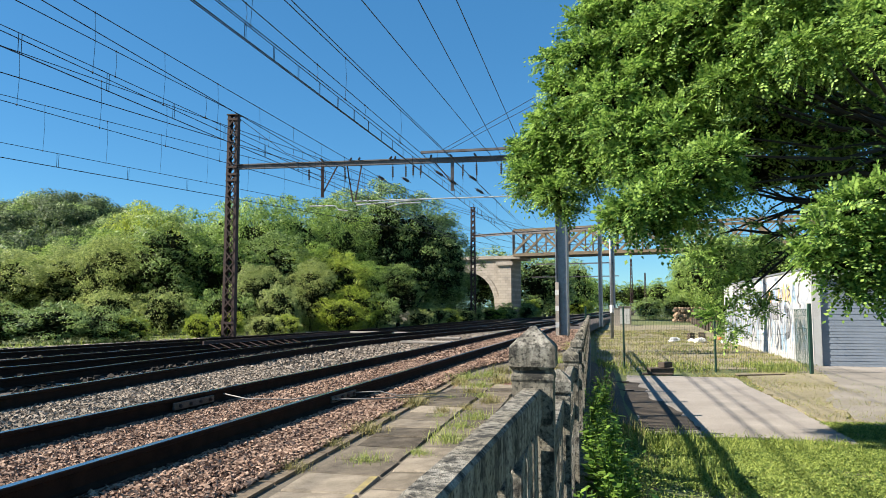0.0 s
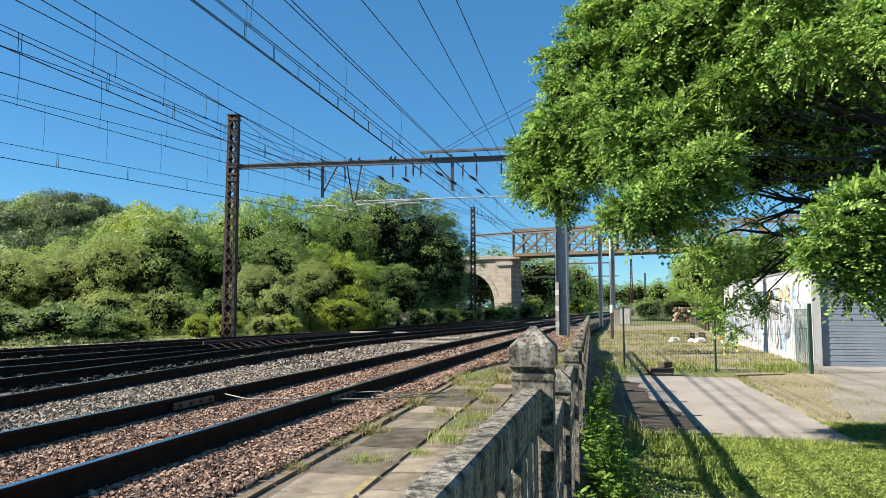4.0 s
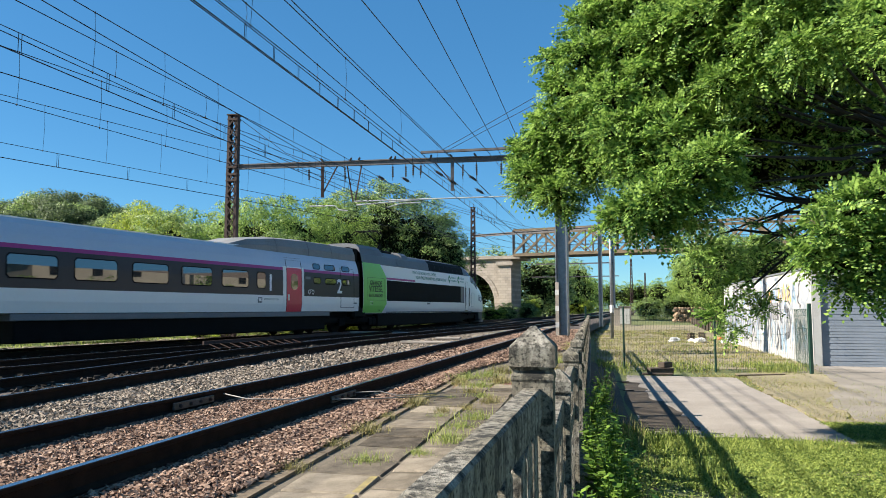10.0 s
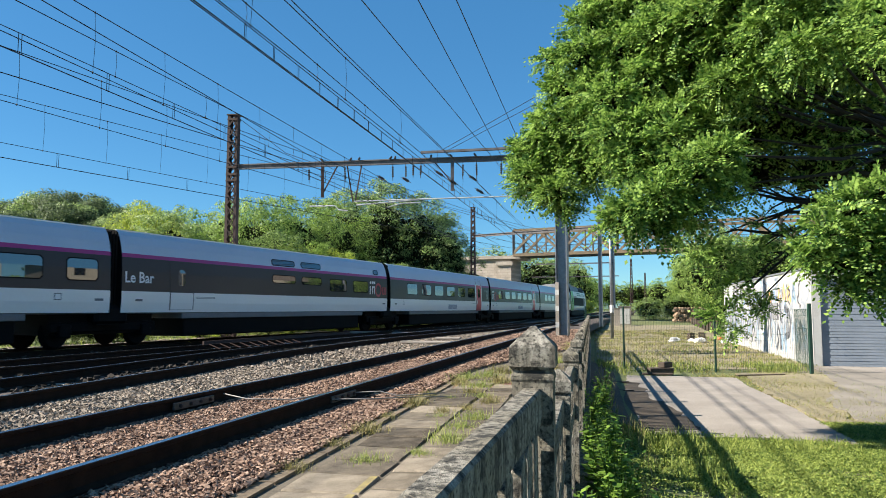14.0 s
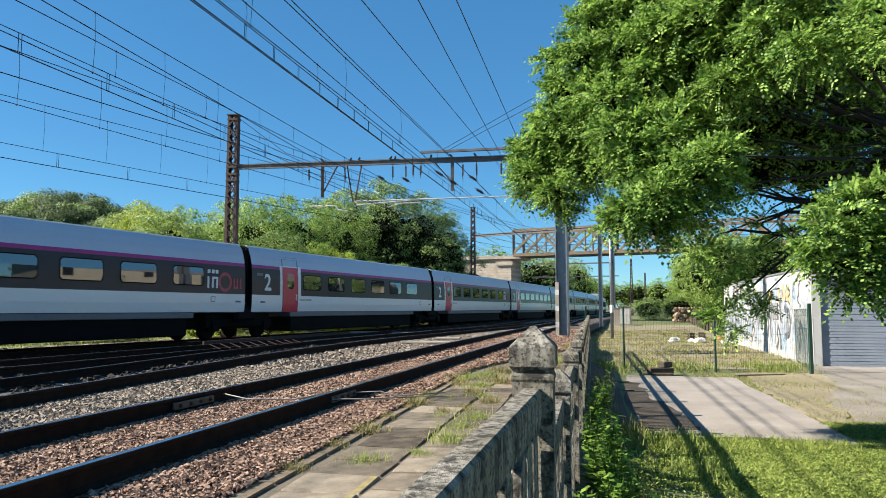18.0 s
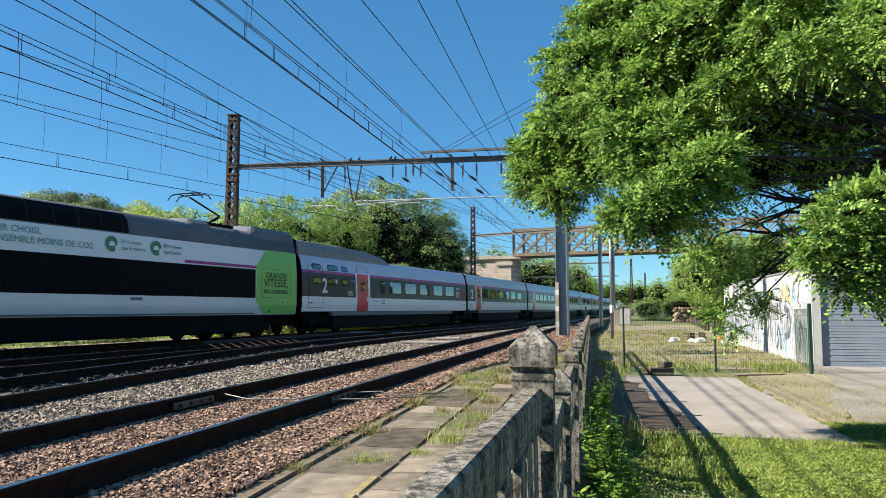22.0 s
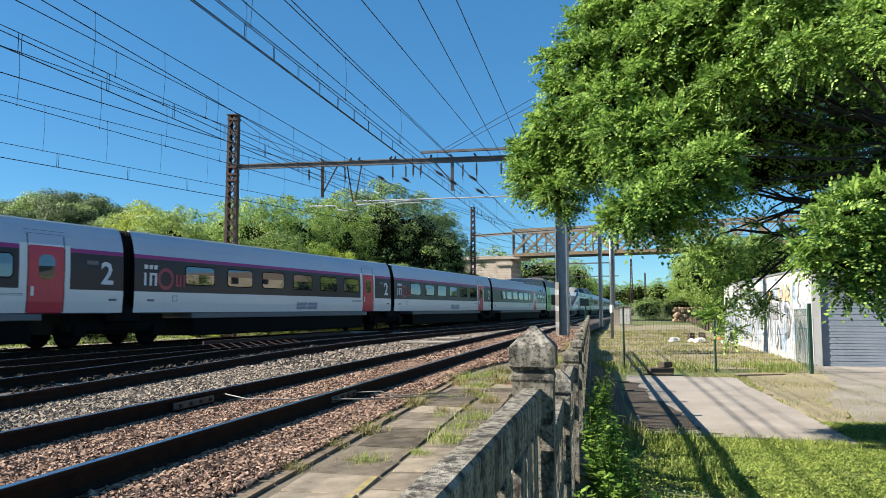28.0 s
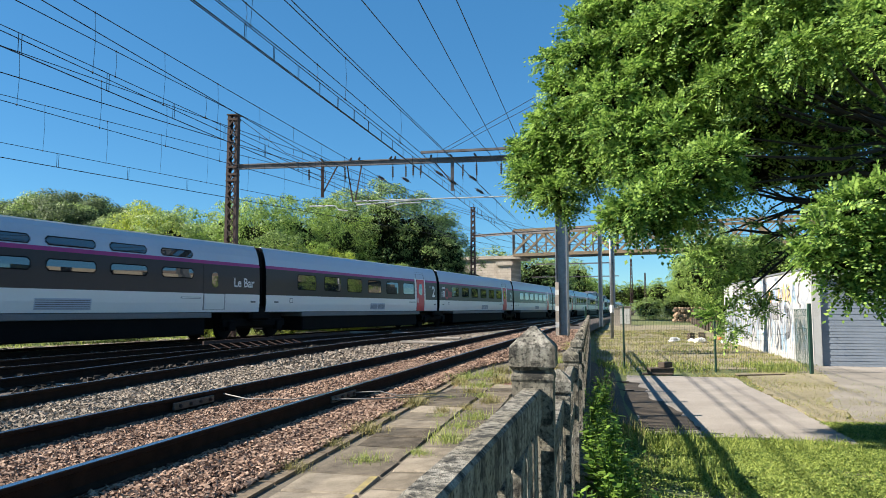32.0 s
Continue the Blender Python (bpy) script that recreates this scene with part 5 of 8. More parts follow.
def make_tree(name, seed, h, w, leaf, label, category="tree", group="", size=0.07, per=330, low=0.06, nb=46, twigs=True, fine=5):
    rng = np.random.default_rng(seed)
    t = empty(name, Matrix(), label, category, group)
    bm = bmesh.new()
    tube(bm, [(0, 0, -0.6), (0.05 * w, 0, h * 0.25), (0, 0.04 * w, h * 0.55), (0.02, 0, h * 0.85)], [0.022 * h, 0.018 * h, 0.011 * h, 0.003 * h], 7)
    blobs, tips = [], []
    zc, hz = h * (low + (1 - low) * 0.5), h * (1 - low) * 0.5
    for i in range(nb):
        cz = 1 - 2 * (i + 0.5) / nb
        a = i * 2.39996 + rng.uniform(-0.4, 0.4)
        sr = math.sqrt(1 - cz * cz)
        k = rng.uniform(0.5, 0.92)
        wob = 1 + 0.22 * math.sin(2 * a + seed) + 0.15 * math.sin(3 * a + 2 * seed + 4 * cz)
        br = w * rng.uniform(0.10, 0.19)
        x, y = w * 0.5 * sr * k * wob * math.cos(a), w * 0.5 * sr * k * wob * math.sin(a)
        z = zc + hz * cz * rng.uniform(0.8, 0.97) - 0.2 * br
        bz = br * rng.uniform(0.65, 0.95)
        blobs.append((x, y, z, br, br, bz))
        # smaller clumps round each bough
        for _ in range(fine):
            d = unit(rng.normal(size=(1, 3)) + np.array((x, y, z - zc)) * 1.1 / w)[0]
            q = br * rng.uniform(0.30, 0.52)
            tips.append((x + d[0] * br * 0.85, y + d[1] * br * 0.85, z + d[2] * bz * 0.9, q, q, q * rng.uniform(0.6, 0.9)))
        if i % 3 == 0 and twigs:
            tube(bm, [(0, 0, z * 0.6), (x * 0.5, y * 0.5, z * 0.82), (x, y, z)], [0.006 * h, 0.004 * h, 0.001 * h], 4)
    part("trunk", bm, M_BARK, t, smooth=True)
    V, n = leaf_cloud(rng, blobs, per * 0.5, size)
    V2, n2 = leaf_cloud(rng, tips, per * 1.25, size)
    quads("crown", np.concatenate([V, V2]), n + n2, leaf, t, side=3)["kind"] = "stuff"
    # dark core, painted as the shade seen through gaps between boughs
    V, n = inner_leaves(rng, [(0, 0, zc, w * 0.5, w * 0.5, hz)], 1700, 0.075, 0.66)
    quads("inner_foliage", V, n, M_CROWNSHADE, t, side=3)["kind"] = "stuff"
    return t


def place(proto, x, y, s, sz=None, rot=0.0, z=-0.5):
    c = copy_thing(proto, pose(x, y, z, 0, 0, rot))
    c.scale = (s, s, sz or s)
    return c


GT = "trees along the line"
T_A = make_tree("tree", 1, 10, 8.0, M_LEAF1, "broad green deciduous tree on the railway bank", group=GT)
T_B = make_tree("tree", 2, 10, 8.0, M_LEAF2, "bright yellow-green deciduous tree on the railway bank", group=GT)
T_C = make_tree("tree", 3, 13, 7.5, M_LEAF3, "tall dark green poplar near the bridge", group=GT, size=0.085, per=230)
T_D = make_tree("tree", 4, 8, 7.0, M_LEAF4, "pale silvery green willow on the railway bank", group=GT, size=0.055, per=480)
T_F = make_tree("tree", 8, 10, 8.0, M_LEAF1, "green deciduous tree standing far off", group=GT, size=0.16, per=64, fine=2)
T_G = make_tree("tree", 9, 13, 7.5, M_LEAF3, "dark green tree far down the line", group=GT, size=0.16, per=64, fine=2)
T_H = make_tree("tree", 14, 8, 6.4, M_LEAF1, "green tree with a bare lower trunk behind the yard", group=GT, size=0.06, per=400, low=0.27)
T_E = make_tree("tree", 12, 9, 8.0, M_LEAF1, "round green deciduous tree on the railway bank", group=GT)
GB = "bushes beside the line"
B_A = make_tree("bush", 5, 2.6, 3.6, M_LEAF2, "bright green bush beside the track", "bush", GB, size=0.042, per=900, low=0.0, nb=26)
B_B = make_tree("bush", 6, 2.4, 3.6, M_LEAF3, "dark green bush beside the track", "bush", GB, size=0.042, per=900, low=0.0, nb=26)
B_C = make_tree("bush", 7, 2.6, 3.2, M_LEAF4, "pale green shrub beside the track", "bush", GB, size=0.040, per=900, low=0.0, nb=26)
PROTO = {"H": T_H, "F": T_F, "G": T_G, "E": T_E, "A": T_A, "B": T_B, "C": T_C, "D": T_D, "a": B_A, "b": B_B, "c": B_C}
USED = set()


def grow(kind, x, y, s, sz=None, rot=0.0, z=-0.6):
    p = PROTO[kind]
    if kind in USED:
        return place(p, x, y, s, sz, rot, z)
    USED.add(kind)
    p.matrix_basis = pose(x, y, z, 0, 0, rot)
    p.scale = (s, s, sz or s)
    return p


# back row: yellow-green trees
for i, (x, y, s, sz) in enumerate(((-27.6, 64, 0.95, 1.10), (-25.0, 62, 0.9, 1.04), (-21.8, 60, 0.85, 0.97), (-19, 63, 0.9, 1.03))):
    grow("B", x, y, s, sz, 70 * i)
for i, (x, y, s, sz) in enumerate(((-17.5, 58, 0.95, 1.02), (-14.2, 55, 0.9, 1.0), (-12.4, 57, 0.95, 1.04), (-9.6, 61, 0.9, 1.05))):
    grow("A", x, y, s, sz, 50 * i + 20)
# poplars towards the bridge
for i, (x, y, s, sz) in enumerate(((-8.6, 66, 0.95, 0.98), (-5.4, 66, 1.0, 1.04), (-2.2, 67, 0.9, 0.96), (0.2, 69, 0.75, 0.84), (-11.5, 69, 1.0, 0.95), (-7, 72, 1.0, 1.0), (0.4, 74, 0.7, 0.72), (-1.6, 74, 0.9, 0.9), (-0.6, 80, 0.8, 0.78))):
    grow("C", x, y, s, sz, 65 * i + 10)
# middle row
for i, (x, y, s, sz) in enumerate(((-27.5, 45, 0.85, 0.66), (-23.8, 45.5, 0.8, 0.70), (-20.6, 44, 0.75, 0.76), (-31.5, 47, 0.9, 0.7), (-36, 48, 1.0, 0.75), (-11.2, 42.5, 0.45, 0.52), (-8.4, 45.5, 0.5, 0.58))):
    grow("D", x, y, s, sz, 80 * i + 30)
for i, (x, y, s, sz) in enumerate(((-17.4, 44.5, 0.75, 0.74), (-14.6, 46, 0.7, 0.68), (-24, 50, 0.8, 0.8), (-11.6, 49, 0.72, 0.66), (-8.8, 51, 0.62, 0.62), (-6.2, 54, 0.6, 0.58), (-3.6, 57, 0.6, 0.5), (-30, 54, 0.8, 0.62))):
    grow(("C", "A", "E")[i % 3], x, y, s, sz * (0.8 if i % 3 == 0 else 1), 45 * i)
for i, (x, y, s, sz) in enumerate(((-7.4, 50, 0.55, 0.56), (-10.2, 52, 0.6, 0.62), (-20.5, 50, 0.8, 0.72))):
    grow("B", x, y, s, sz, 33 * i + 5)
# bushes at the foot of the trees
for i, (k, x, y, s, sz) in enumerate((
        ("b", -18.4, 29.5, 1.0, 0.72), ("b", -16.2, 29.8, 0.95, 0.74), ("b", -14.6, 30.6, 0.8, 0.66), ("a", -13.6, 31.2, 0.52, 0.5), ("a", -11.4, 33.2, 0.42, 0.52),
        ("a", -10.6, 34.9, 0.5, 0.55), ("c", -9.0, 36.0, 0.55, 0.5), ("a", -8.4, 38.0, 0.55, 0.5), ("c", -9.4, 40.6, 0.85, 1.15), ("a", -6.2, 43.0, 0.9, 0.85),
        ("a", -5.8, 45.5, 1.05, 1.15), ("b", -4.5, 48.6, 1.0, 1.05), ("a", -7.2, 47.0, 1.0, 1.0), ("c", -1.8, 53.5, 0.7, 0.6), ("b", -0.9, 57, 0.8, 0.8), ("a", 0.3, 60.5, 0.75, 0.65), ("c", 2.0, 64.0, 0.7, 0.6),
        ("b", 2.6, 68, 0.9, 0.85), ("a", 5.1, 75, 0.9, 0.7), ("b", 7.3, 82, 1.0, 0.9), ("b", -22, 31, 1.0, 0.8), ("b", -26, 33, 1.1, 0.9), ("c", -14.2, 36.5, 0.9, 1.0), ("c", -17.6, 37.5, 1.0, 1.0), ("b", -12.0, 39.5, 0.9, 1.1),
        ("a", 11.8, 99, 1.2, 1.1), ("b", 11.0, 94.5, 1.0, 0.9), ("a", 30.6, 168, 2.6, 1.8), ("a", 33.6, 173, 2.4, 1.5), ("b", 13.0, 104, 1.4, 1.4), ("b", 30.5, 92, 1.5, 1.3), ("b", 34.5, 92, 1.6, 1.5), ("a", 38, 93, 1.5, 1.3), ("b", 27.5, 95, 1.3, 1.2), ("b", 42, 95, 1.6, 1.5))):
    grow(k, x, y, s, sz, 57 * i)
# dark trees behind the bridge, far trees along the line
for i, (x, y, s, sz) in enumerate(((14, 112, 1.1, 0.8), (16.4, 116, 1.1, 0.85), (18.3, 122, 1.2, 0.8), (20, 128, 1.2, 0.85), (8, 108, 1.2, 0.85), (2, 104, 1.2, 0.85), (24, 150, 1.2, 0.85), (28, 166, 1.0, 0.95), (33.5, 182, 0.85, 1.1), (37, 194, 0.85, 1.15), (41, 209, 0.9, 1.2), (5, 98, 0.8, 0.7))):
    grow("G", x, y, s, sz, 41 * i)
for i, (x, y, s, sz) in enumerate(((37, 195, 1.3, 1.2), (42, 215, 1.3, 1.2), (47, 235, 1.4, 1.3), (54, 262, 1.5, 1.4), (103, 472, 2.4, 1.9), (112, 476, 2.4, 2.0), (122, 470, 2.3, 1.9), (131, 474, 2.4, 2.0), (140, 470, 2.4, 1.9), (100, 300, 1.9, 1.5), (112, 310, 2.0, 1.5), (125, 320, 2.0, 1.6), (90, 295, 1.7, 1.4))):
    grow("F", x, y, s, sz, 37 * i)
# tree and shrubs behind the yard
grow("A", 32.8, 93.5, 0.80, 0.92, 75, -0.6)
grow("A", 36.4, 94.0, 0.85, 0.90, 160, -0.6)
grow("A", 34.5, 97.0, 0.9, 1.0, 250, -0.6)
grow("H", 20.4, 53.0, 0.85, 0.95, 20, -1.0)
grow("A", 24.2, 53.5, 0.80, 0.74, 120, -1.0)
grow("H", 22.4, 55.5, 0.8, 0.9, 220, -1.0)
grow("A", 27.5, 60.0, 1.0, 0.8, 200, -1.0)


# houses and trees across the road from the yard
def house(x, y, w, d, hw, hr, rz, label):
    o = empty("house", pose(x, y, -1.0, 0, 0, rz), label, "house", "houses across the road")
    boxed("wall", (-d / 2, d / 2, -w / 2, w / 2, 0, hw), M_HOUSEWALL, o)
    V = [(-d / 2 - 0.4, -w / 2 - 0.4, hw), (-d / 2 - 0.4, w / 2 + 0.4, hw), (d / 2 + 0.4, w / 2 + 0.4, hw), (d / 2 + 0.4, -w / 2 - 0.4, hw), (0, -w / 2 - 0.4, hw + hr), (0, w / 2 + 0.4, hw + hr)]
    mesh("roof", V, [(0, 1, 5, 4), (2, 3, 4, 5), (0, 4, 3), (1, 2, 5), (3, 2, 1, 0)], M_ROOFTILE, o)
    for k in range(4):
        wy = -w / 2 + w * (k + 0.5) / 4
        for z in (1.0, 4.0, 6.8):
            if z + 1.6 < hw:
                boxed("window", (-d / 2 - 0.05, -d / 2 + 0.05, wy - 0.5, wy + 0.5, z, z + 1.4), M_TBLACK, o)


for q in ((40, 20, 15, 9, 8.2, 2.4, 8), (46, 40, 16, 9, 8.6, 2.6, -6), (56, 62, 17, 10, 9.6, 2.6, 4), (70, 88, 20, 10, 11.0, 2.6, -10)):
    house(*q, "plain cream rendered house with a brown tiled roof")
for i, (k, x, y, s) in enumerate((("F", 50, 32, 0.8), ("F", 58, 50, 0.9), ("F", 64, 72, 0.9), ("F", 44, 10, 0.8), ("F", 52, 20, 1.0), ("F", 84, 96, 1.2), ("F", 76, 60, 1.3), ("F", 37, 31, 0.62), ("F", 46, 52, 0.72), ("F", 58, 74, 0.85), ("F", 36, 24, 0.5), ("F", 41, 36, 0.5), ("F", 44, 45, 0.55), ("F", 50, 57, 0.6), ("F", 53, 66, 0.6), ("F", 62, 84, 0.7), ("F", 33, 12, 0.4), ("F", 34, 40, 0.42), ("F", 38, 52, 0.5), ("F", 33, 31, 0.5), ("F", 33, 36, 0.6), ("F", 33, 41, 0.5), ("F", 34, 47, 0.62), ("F", 35, 53, 0.55), ("F", 36.5, 60, 0.6), ("F", 32, 20, 0.33))):
    grow(k, x, y, s, s, 60 * i, -1.0)


# ---------- wooded hill ----------
def hill_z(x, y):
    r = smoothstep(75, 165, y) * smoothstep(-0.22, -0.50, x / max(y, 1.0))
    return -0.7 + 21.0 * r * (0.95 + 0.10 * noise.noise(Vector((x * 0.02, y * 0.02, 2))))


def build_hill():
    V, Fc = [], []
    xs = [-420 + 12 * i for i in range(41)]
    ys = [78 + 10 * i for i in range(34)]
    for y in ys:
        for x in xs:
            V.append((x, y, hill_z(x, y) - 0.6))
    n = len(xs)
    for j in range(len(ys) - 1):
        for i in range(n - 1):
            Fc.append((j * n + i, j * n + i + 1, (j + 1) * n + i + 1, (j + 1) * n + i))
    tagged(mesh("hill", V, Fc, M_GRASSLAND, smooth=True), "low wooded hill behind the railway", "hill", kind="structure")
    rng = np.random.default_rng(11)
    for m in (M_LEAFHILL, M_LEAF3, M_LEAFHILL):
        near, tips, rest = [], [], []
        for _ in range(330):
            x, y = rng.uniform(-190, -18), rng.uniform(88, 215)
            if x / y > -0.30:
                continue
            r = rng.uniform(2.0, 4.4)
            z = hill_z(x, y) + rng.uniform(1.2, 5.2)
            if not -0.72 < x / y < -0.40:
                rest.append((x, y, z, r, r, r * 0.95))
                continue
            near.append((x, y, z, r, r, r * 0.95))
            for _ in range(7):
                a, b = rng.uniform(0, 6.3), rng.uniform(-0.2, 1.2)
                q = r * rng.uniform(0.28, 0.5)
                tips.append((x + r * 0.85 * math.cos(a) * math.cos(b), y + r * 0.85 * math.sin(a) * math.cos(b), z + 0.8 * r * math.sin(b), q, q, q * 0.8))
        V, n = leaf_cloud(rng, near + tips, 62, 0.19, 0.35, 1.3)
        V2, n2 = leaf_cloud(rng, rest, 14, 0.42)
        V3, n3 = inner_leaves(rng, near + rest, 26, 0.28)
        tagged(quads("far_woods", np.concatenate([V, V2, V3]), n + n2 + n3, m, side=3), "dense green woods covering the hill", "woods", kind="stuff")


build_hill()


# ---------- overhanging robinia ----------
def build_robinia():
    rng = np.random.default_rng(21)
    t = empty("robinia_tree", Matrix(), "large robinia tree with feathery bright leaves overhanging the yard", "tree")
    base = Vector((8.2, 11.2, -1.2))
    fork = Vector((7.7, 11.0, 2.6))
    bm = bmesh.new()
    tube(bm, [base, (8.0, 11.1, 0.4), fork, (7.6, 10.8, 4.4), (7.3, 10.6, 6.2)], [0.30, 0.25, 0.21, 0.14, 0.05], 10)
    part("trunk", bm, M_BARK, t, smooth=True)

    # sprays of foliage: centre seen from the stand as bearing and rise, distance, radius
    def at(px, py, d):
        X, Z = (px - 784) / 1255.0, (441 - py) / 1255.0
        c, s = math.cos(radians(4.815)), math.sin(radians(4.815))
        y, z = c - s * Z, s + c * Z
        return Vector((X * d / y, d, 1.0 + z * d / y))

    lobes = []

    def lobe(px, py, r, d, n=1.0):
        lobes.append((at(px, py, d), r * d / 1255.0, n))

    # the crown comes nearer from left to right
    def front(px):
        return 10.5 - (px - 950) * 0.0054 + rng.uniform(-0.35, 0.35)

    # left mass
    for q in ((955, 285, 46, 9.2), (985, 225, 48, 9.4), (1005, 165, 42, 9.6), (1030, 105, 46, 9.6), (1055, 45, 50, 9.8), (1080, -10, 50, 10), (950, 330, 40, 9.0), (990, 345, 36, 9.0), (1040, 300, 50, 9.2), (1050, 235, 54, 9.4), (1070, 165, 56, 9.6), (1100, 95, 56, 9.8), (1120, 25, 56, 10), (1100, 285, 40, 9.4), (1010, 270, 48, 8.9), (1130, 205, 50, 9.8), (1160, 140, 52, 10), (1170, 60, 55, 10.2), (1180, -15, 60, 10.4), (1215, 100, 50, 10.2), (960, 250, 26, 9.1), (925, 265, 18, 9.1), (975, 110, 22, 9.6), (930, 310, 24, 9.0), (1000, 370, 22, 9.0)):
        lobe(*q[:3], front(q[0]) + 0.25, 1.25)
    # fill between the two masses
    for q in ((1090, 240, 44, 9.0), (1130, 275, 44, 8.8), (1160, 300, 36, 8.7), (1085, 185, 44, 9.3), (1180, 250, 44, 8.8), (1120, 320, 24, 8.9), (1140, 225, 44, 9.0), (1200, 205, 40, 9.0)):
        lobe(*q, 1.1)
    # middle mass, lower
    for q in ((1120, 385, 42, 8.2), (1170, 355, 50, 8.2), (1225, 305, 50, 8.2), (1275, 275, 42, 8.2), (1165, 405, 38, 8.4), (1220, 365, 52, 8.4), (1280, 330, 36, 8.6), (1095, 400, 26, 8.2), (1200, 300, 36, 8.6), (1250, 235, 40, 9.0), (1235, 190, 34, 9.4)):
        lobe(*q)
    # top right mass
    for q in ((1240, 40, 60, 10.0), (1300, 90, 58, 9.6), (1310, 10, 60, 9.8), (1370, 60, 60, 9.2), (1370, -20, 60, 9.4), (1440, 30, 60, 8.8), (1430, 100, 55, 8.8), (1500, 60, 60, 8.4), (1560, 30, 60, 8.0), (1345, 140, 44, 9.6), (1280, 150, 36, 9.8), (1620, 60, 70, 8.0)):
        lobe(*q[:3], front(q[0]), 0.7 if q[0] > 1330 and q[1] > 50 else 1.0)
    # a second layer behind the top mass, which shades the heart
    for q in ((1140, 120, 55, 10.4), (1200, 40, 60, 10.4), (1230, 130, 50, 10.2), (1190, 175, 46, 10.0), (1250, 160, 44, 10.0), (1300, 60, 60, 10.4), (1290, 170, 40, 10.2), (1380, 100, 60, 10.2), (1460, 90, 60, 10.2), (1540, 120, 60, 10.0), (1240, 90, 50, 9.8)):
        lobe(*q, 1.0)
    # shaded heart, thin
    for q in ((1380, 215, 55, 9.9), (1450, 200, 60, 9.8), (1520, 200, 60, 9.6), (1340, 270, 44, 10), (1420, 280, 55, 10), (1500, 280, 60, 10), (1560, 260, 60, 9.8), (1330, 200, 40, 9.9)):
        lobe(*q, 0.03)
    for q in ((1400, 345, 50, 10.4), (1470, 335, 50, 10.2), (1330, 355, 40, 10.4), (1300, 405, 36, 10.2), (1250, 425, 36, 10.2), (1360, 405, 36, 10.4)):
        lobe(*q, 0.05)
    # bright spray on the right, near
    for q in ((1500, 375, 46), (1550, 350, 42), (1470, 420, 40), (1530, 430, 48), (1480, 470, 40), (1540, 490, 36), (1590, 420, 50), (1440, 455, 26), (1505, 515, 20), (1555, 520, 20)):
        lobe(*q, 7.2, 1.0)
    # hanging shaded twigs
    for q in ((1215, 440, 26, 9.8), (1262, 500, 22, 9.9), (1270, 560, 22, 9.9), (1240, 455, 28, 9.8), (1285, 470, 30, 9.9), (1298, 520, 28, 9.9), (1285, 558, 22, 9.9), (1298, 586, 12, 9.9), (1345, 530, 20, 9.9), (1352, 552, 14, 9.9), (1405, 428, 28, 9.9), (1335, 448, 26, 9.9)):
        lobe(*q, 0.4)

    limbs, cores = [], []
    L = 13
    for k, (c, r, dens) in enumerate(lobes):
        n = int(270 * dens * max(0.25, (r / 0.36) ** 2))
        d = unit(rng.normal(size=(n, 3)))
        d[:, 2] = np.where((d[:, 2] < -0.2) & (rng.random(n) < 0.6), -d[:, 2], d[:, 2])
        P = np.array(c) + d * (1.0 - 0.6 * rng.random(n) ** 1.5)[:, None] * np.array((r, r, r * 0.8))
        # leaves reach outwards and droop, their upper faces turned out of the spray
        ax = unit(d * 0.9 + rng.normal(size=(n, 3)) * 0.55 + np.array((-0.1, -0.2, -0.25)))
        nr = unit(d * 0.75 + np.array((-0.22, -0.12, 0.6)) + rng.normal(size=(n, 3)) * 0.33)
        sd = unit(np.cross(ax, nr))
        nr = np.cross(sd, ax)
        ln = rng.uniform(0.16, 0.28, n)
        out = np.empty((n, L, 4, 3))
        for j in range(L):
            f = 1.0 if j == 12 else (0.12 + 0.82 * (j // 2) / 6)
            sg = 0.0 if j == 12 else (1 if j % 2 else -1)
            root = P + ax * (ln * f)[:, None] - np.array((0, 0, 1)) * (0.25 * ln * f * f)[:, None]
            q = ax * (0.35 if sg else 1.0) + sd * sg * 0.95 - nr * rng.uniform(0.0, 0.4, n)[:, None]
            q = unit(q)
            ll = (ln * rng.uniform(0.19, 0.25, n))[:, None]
            w = unit(np.cross(q, nr)) * ll * 0.33
            out[:, j, 0] = root
            out[:, j, 1] = root + q * ll * 0.45 + w
            out[:, j, 2] = root + q * ll
            out[:, j, 3] = root + q * ll * 0.45 - w
        quads("leaf_spray", out.reshape(-1, 3), n * L, M_ROBINIA, t)["kind"] = "stuff"
        if dens >= 0.9:
            cores.append((c.x, c.y, c.z, r, r, r * 0.8))
        if k % 3 == 0 and c.x > 3.0:
            limbs.append(c)
    # dark cores: shade put into the colour inside the sprays
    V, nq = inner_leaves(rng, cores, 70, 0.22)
    quads("inner_foliage", V, nq, M_CROWNSHADE, t, side=3)["kind"] = "stuff"
    # the deep crown behind, running on above the view, added to shade the heart
    blobs = []
    for i in range(10):
        for j in list(range(9)) * 2:
            px, py = 1085 + 58 * i + rng.uniform(-22, 22), -190 + 62 * j + rng.uniform(-22, 22)
            if py > (215 if px < 1190 else 300 if px < 1320 else 350) or px < 1060 + 0.12 * py:
                continue
            d = rng.uniform(10.2, 13.0) if px < 1320 or py < 120 else rng.uniform(11.6, 13.2)
            r = rng.uniform(44, 62) * d / 1255.0
            c = at(px, py, d)
            blobs.append((c.x, c.y, c.z, r, r * 1.3, r))
    V, nq = leaf_cloud(rng, blobs, 2300, 0.032)
    quads("deep_crown", V, nq, M_ROBINIA, t, side=3)["kind"] = "stuff"
    # unseen crown top, added above the view to keep daylight off the boughs below
    high = []
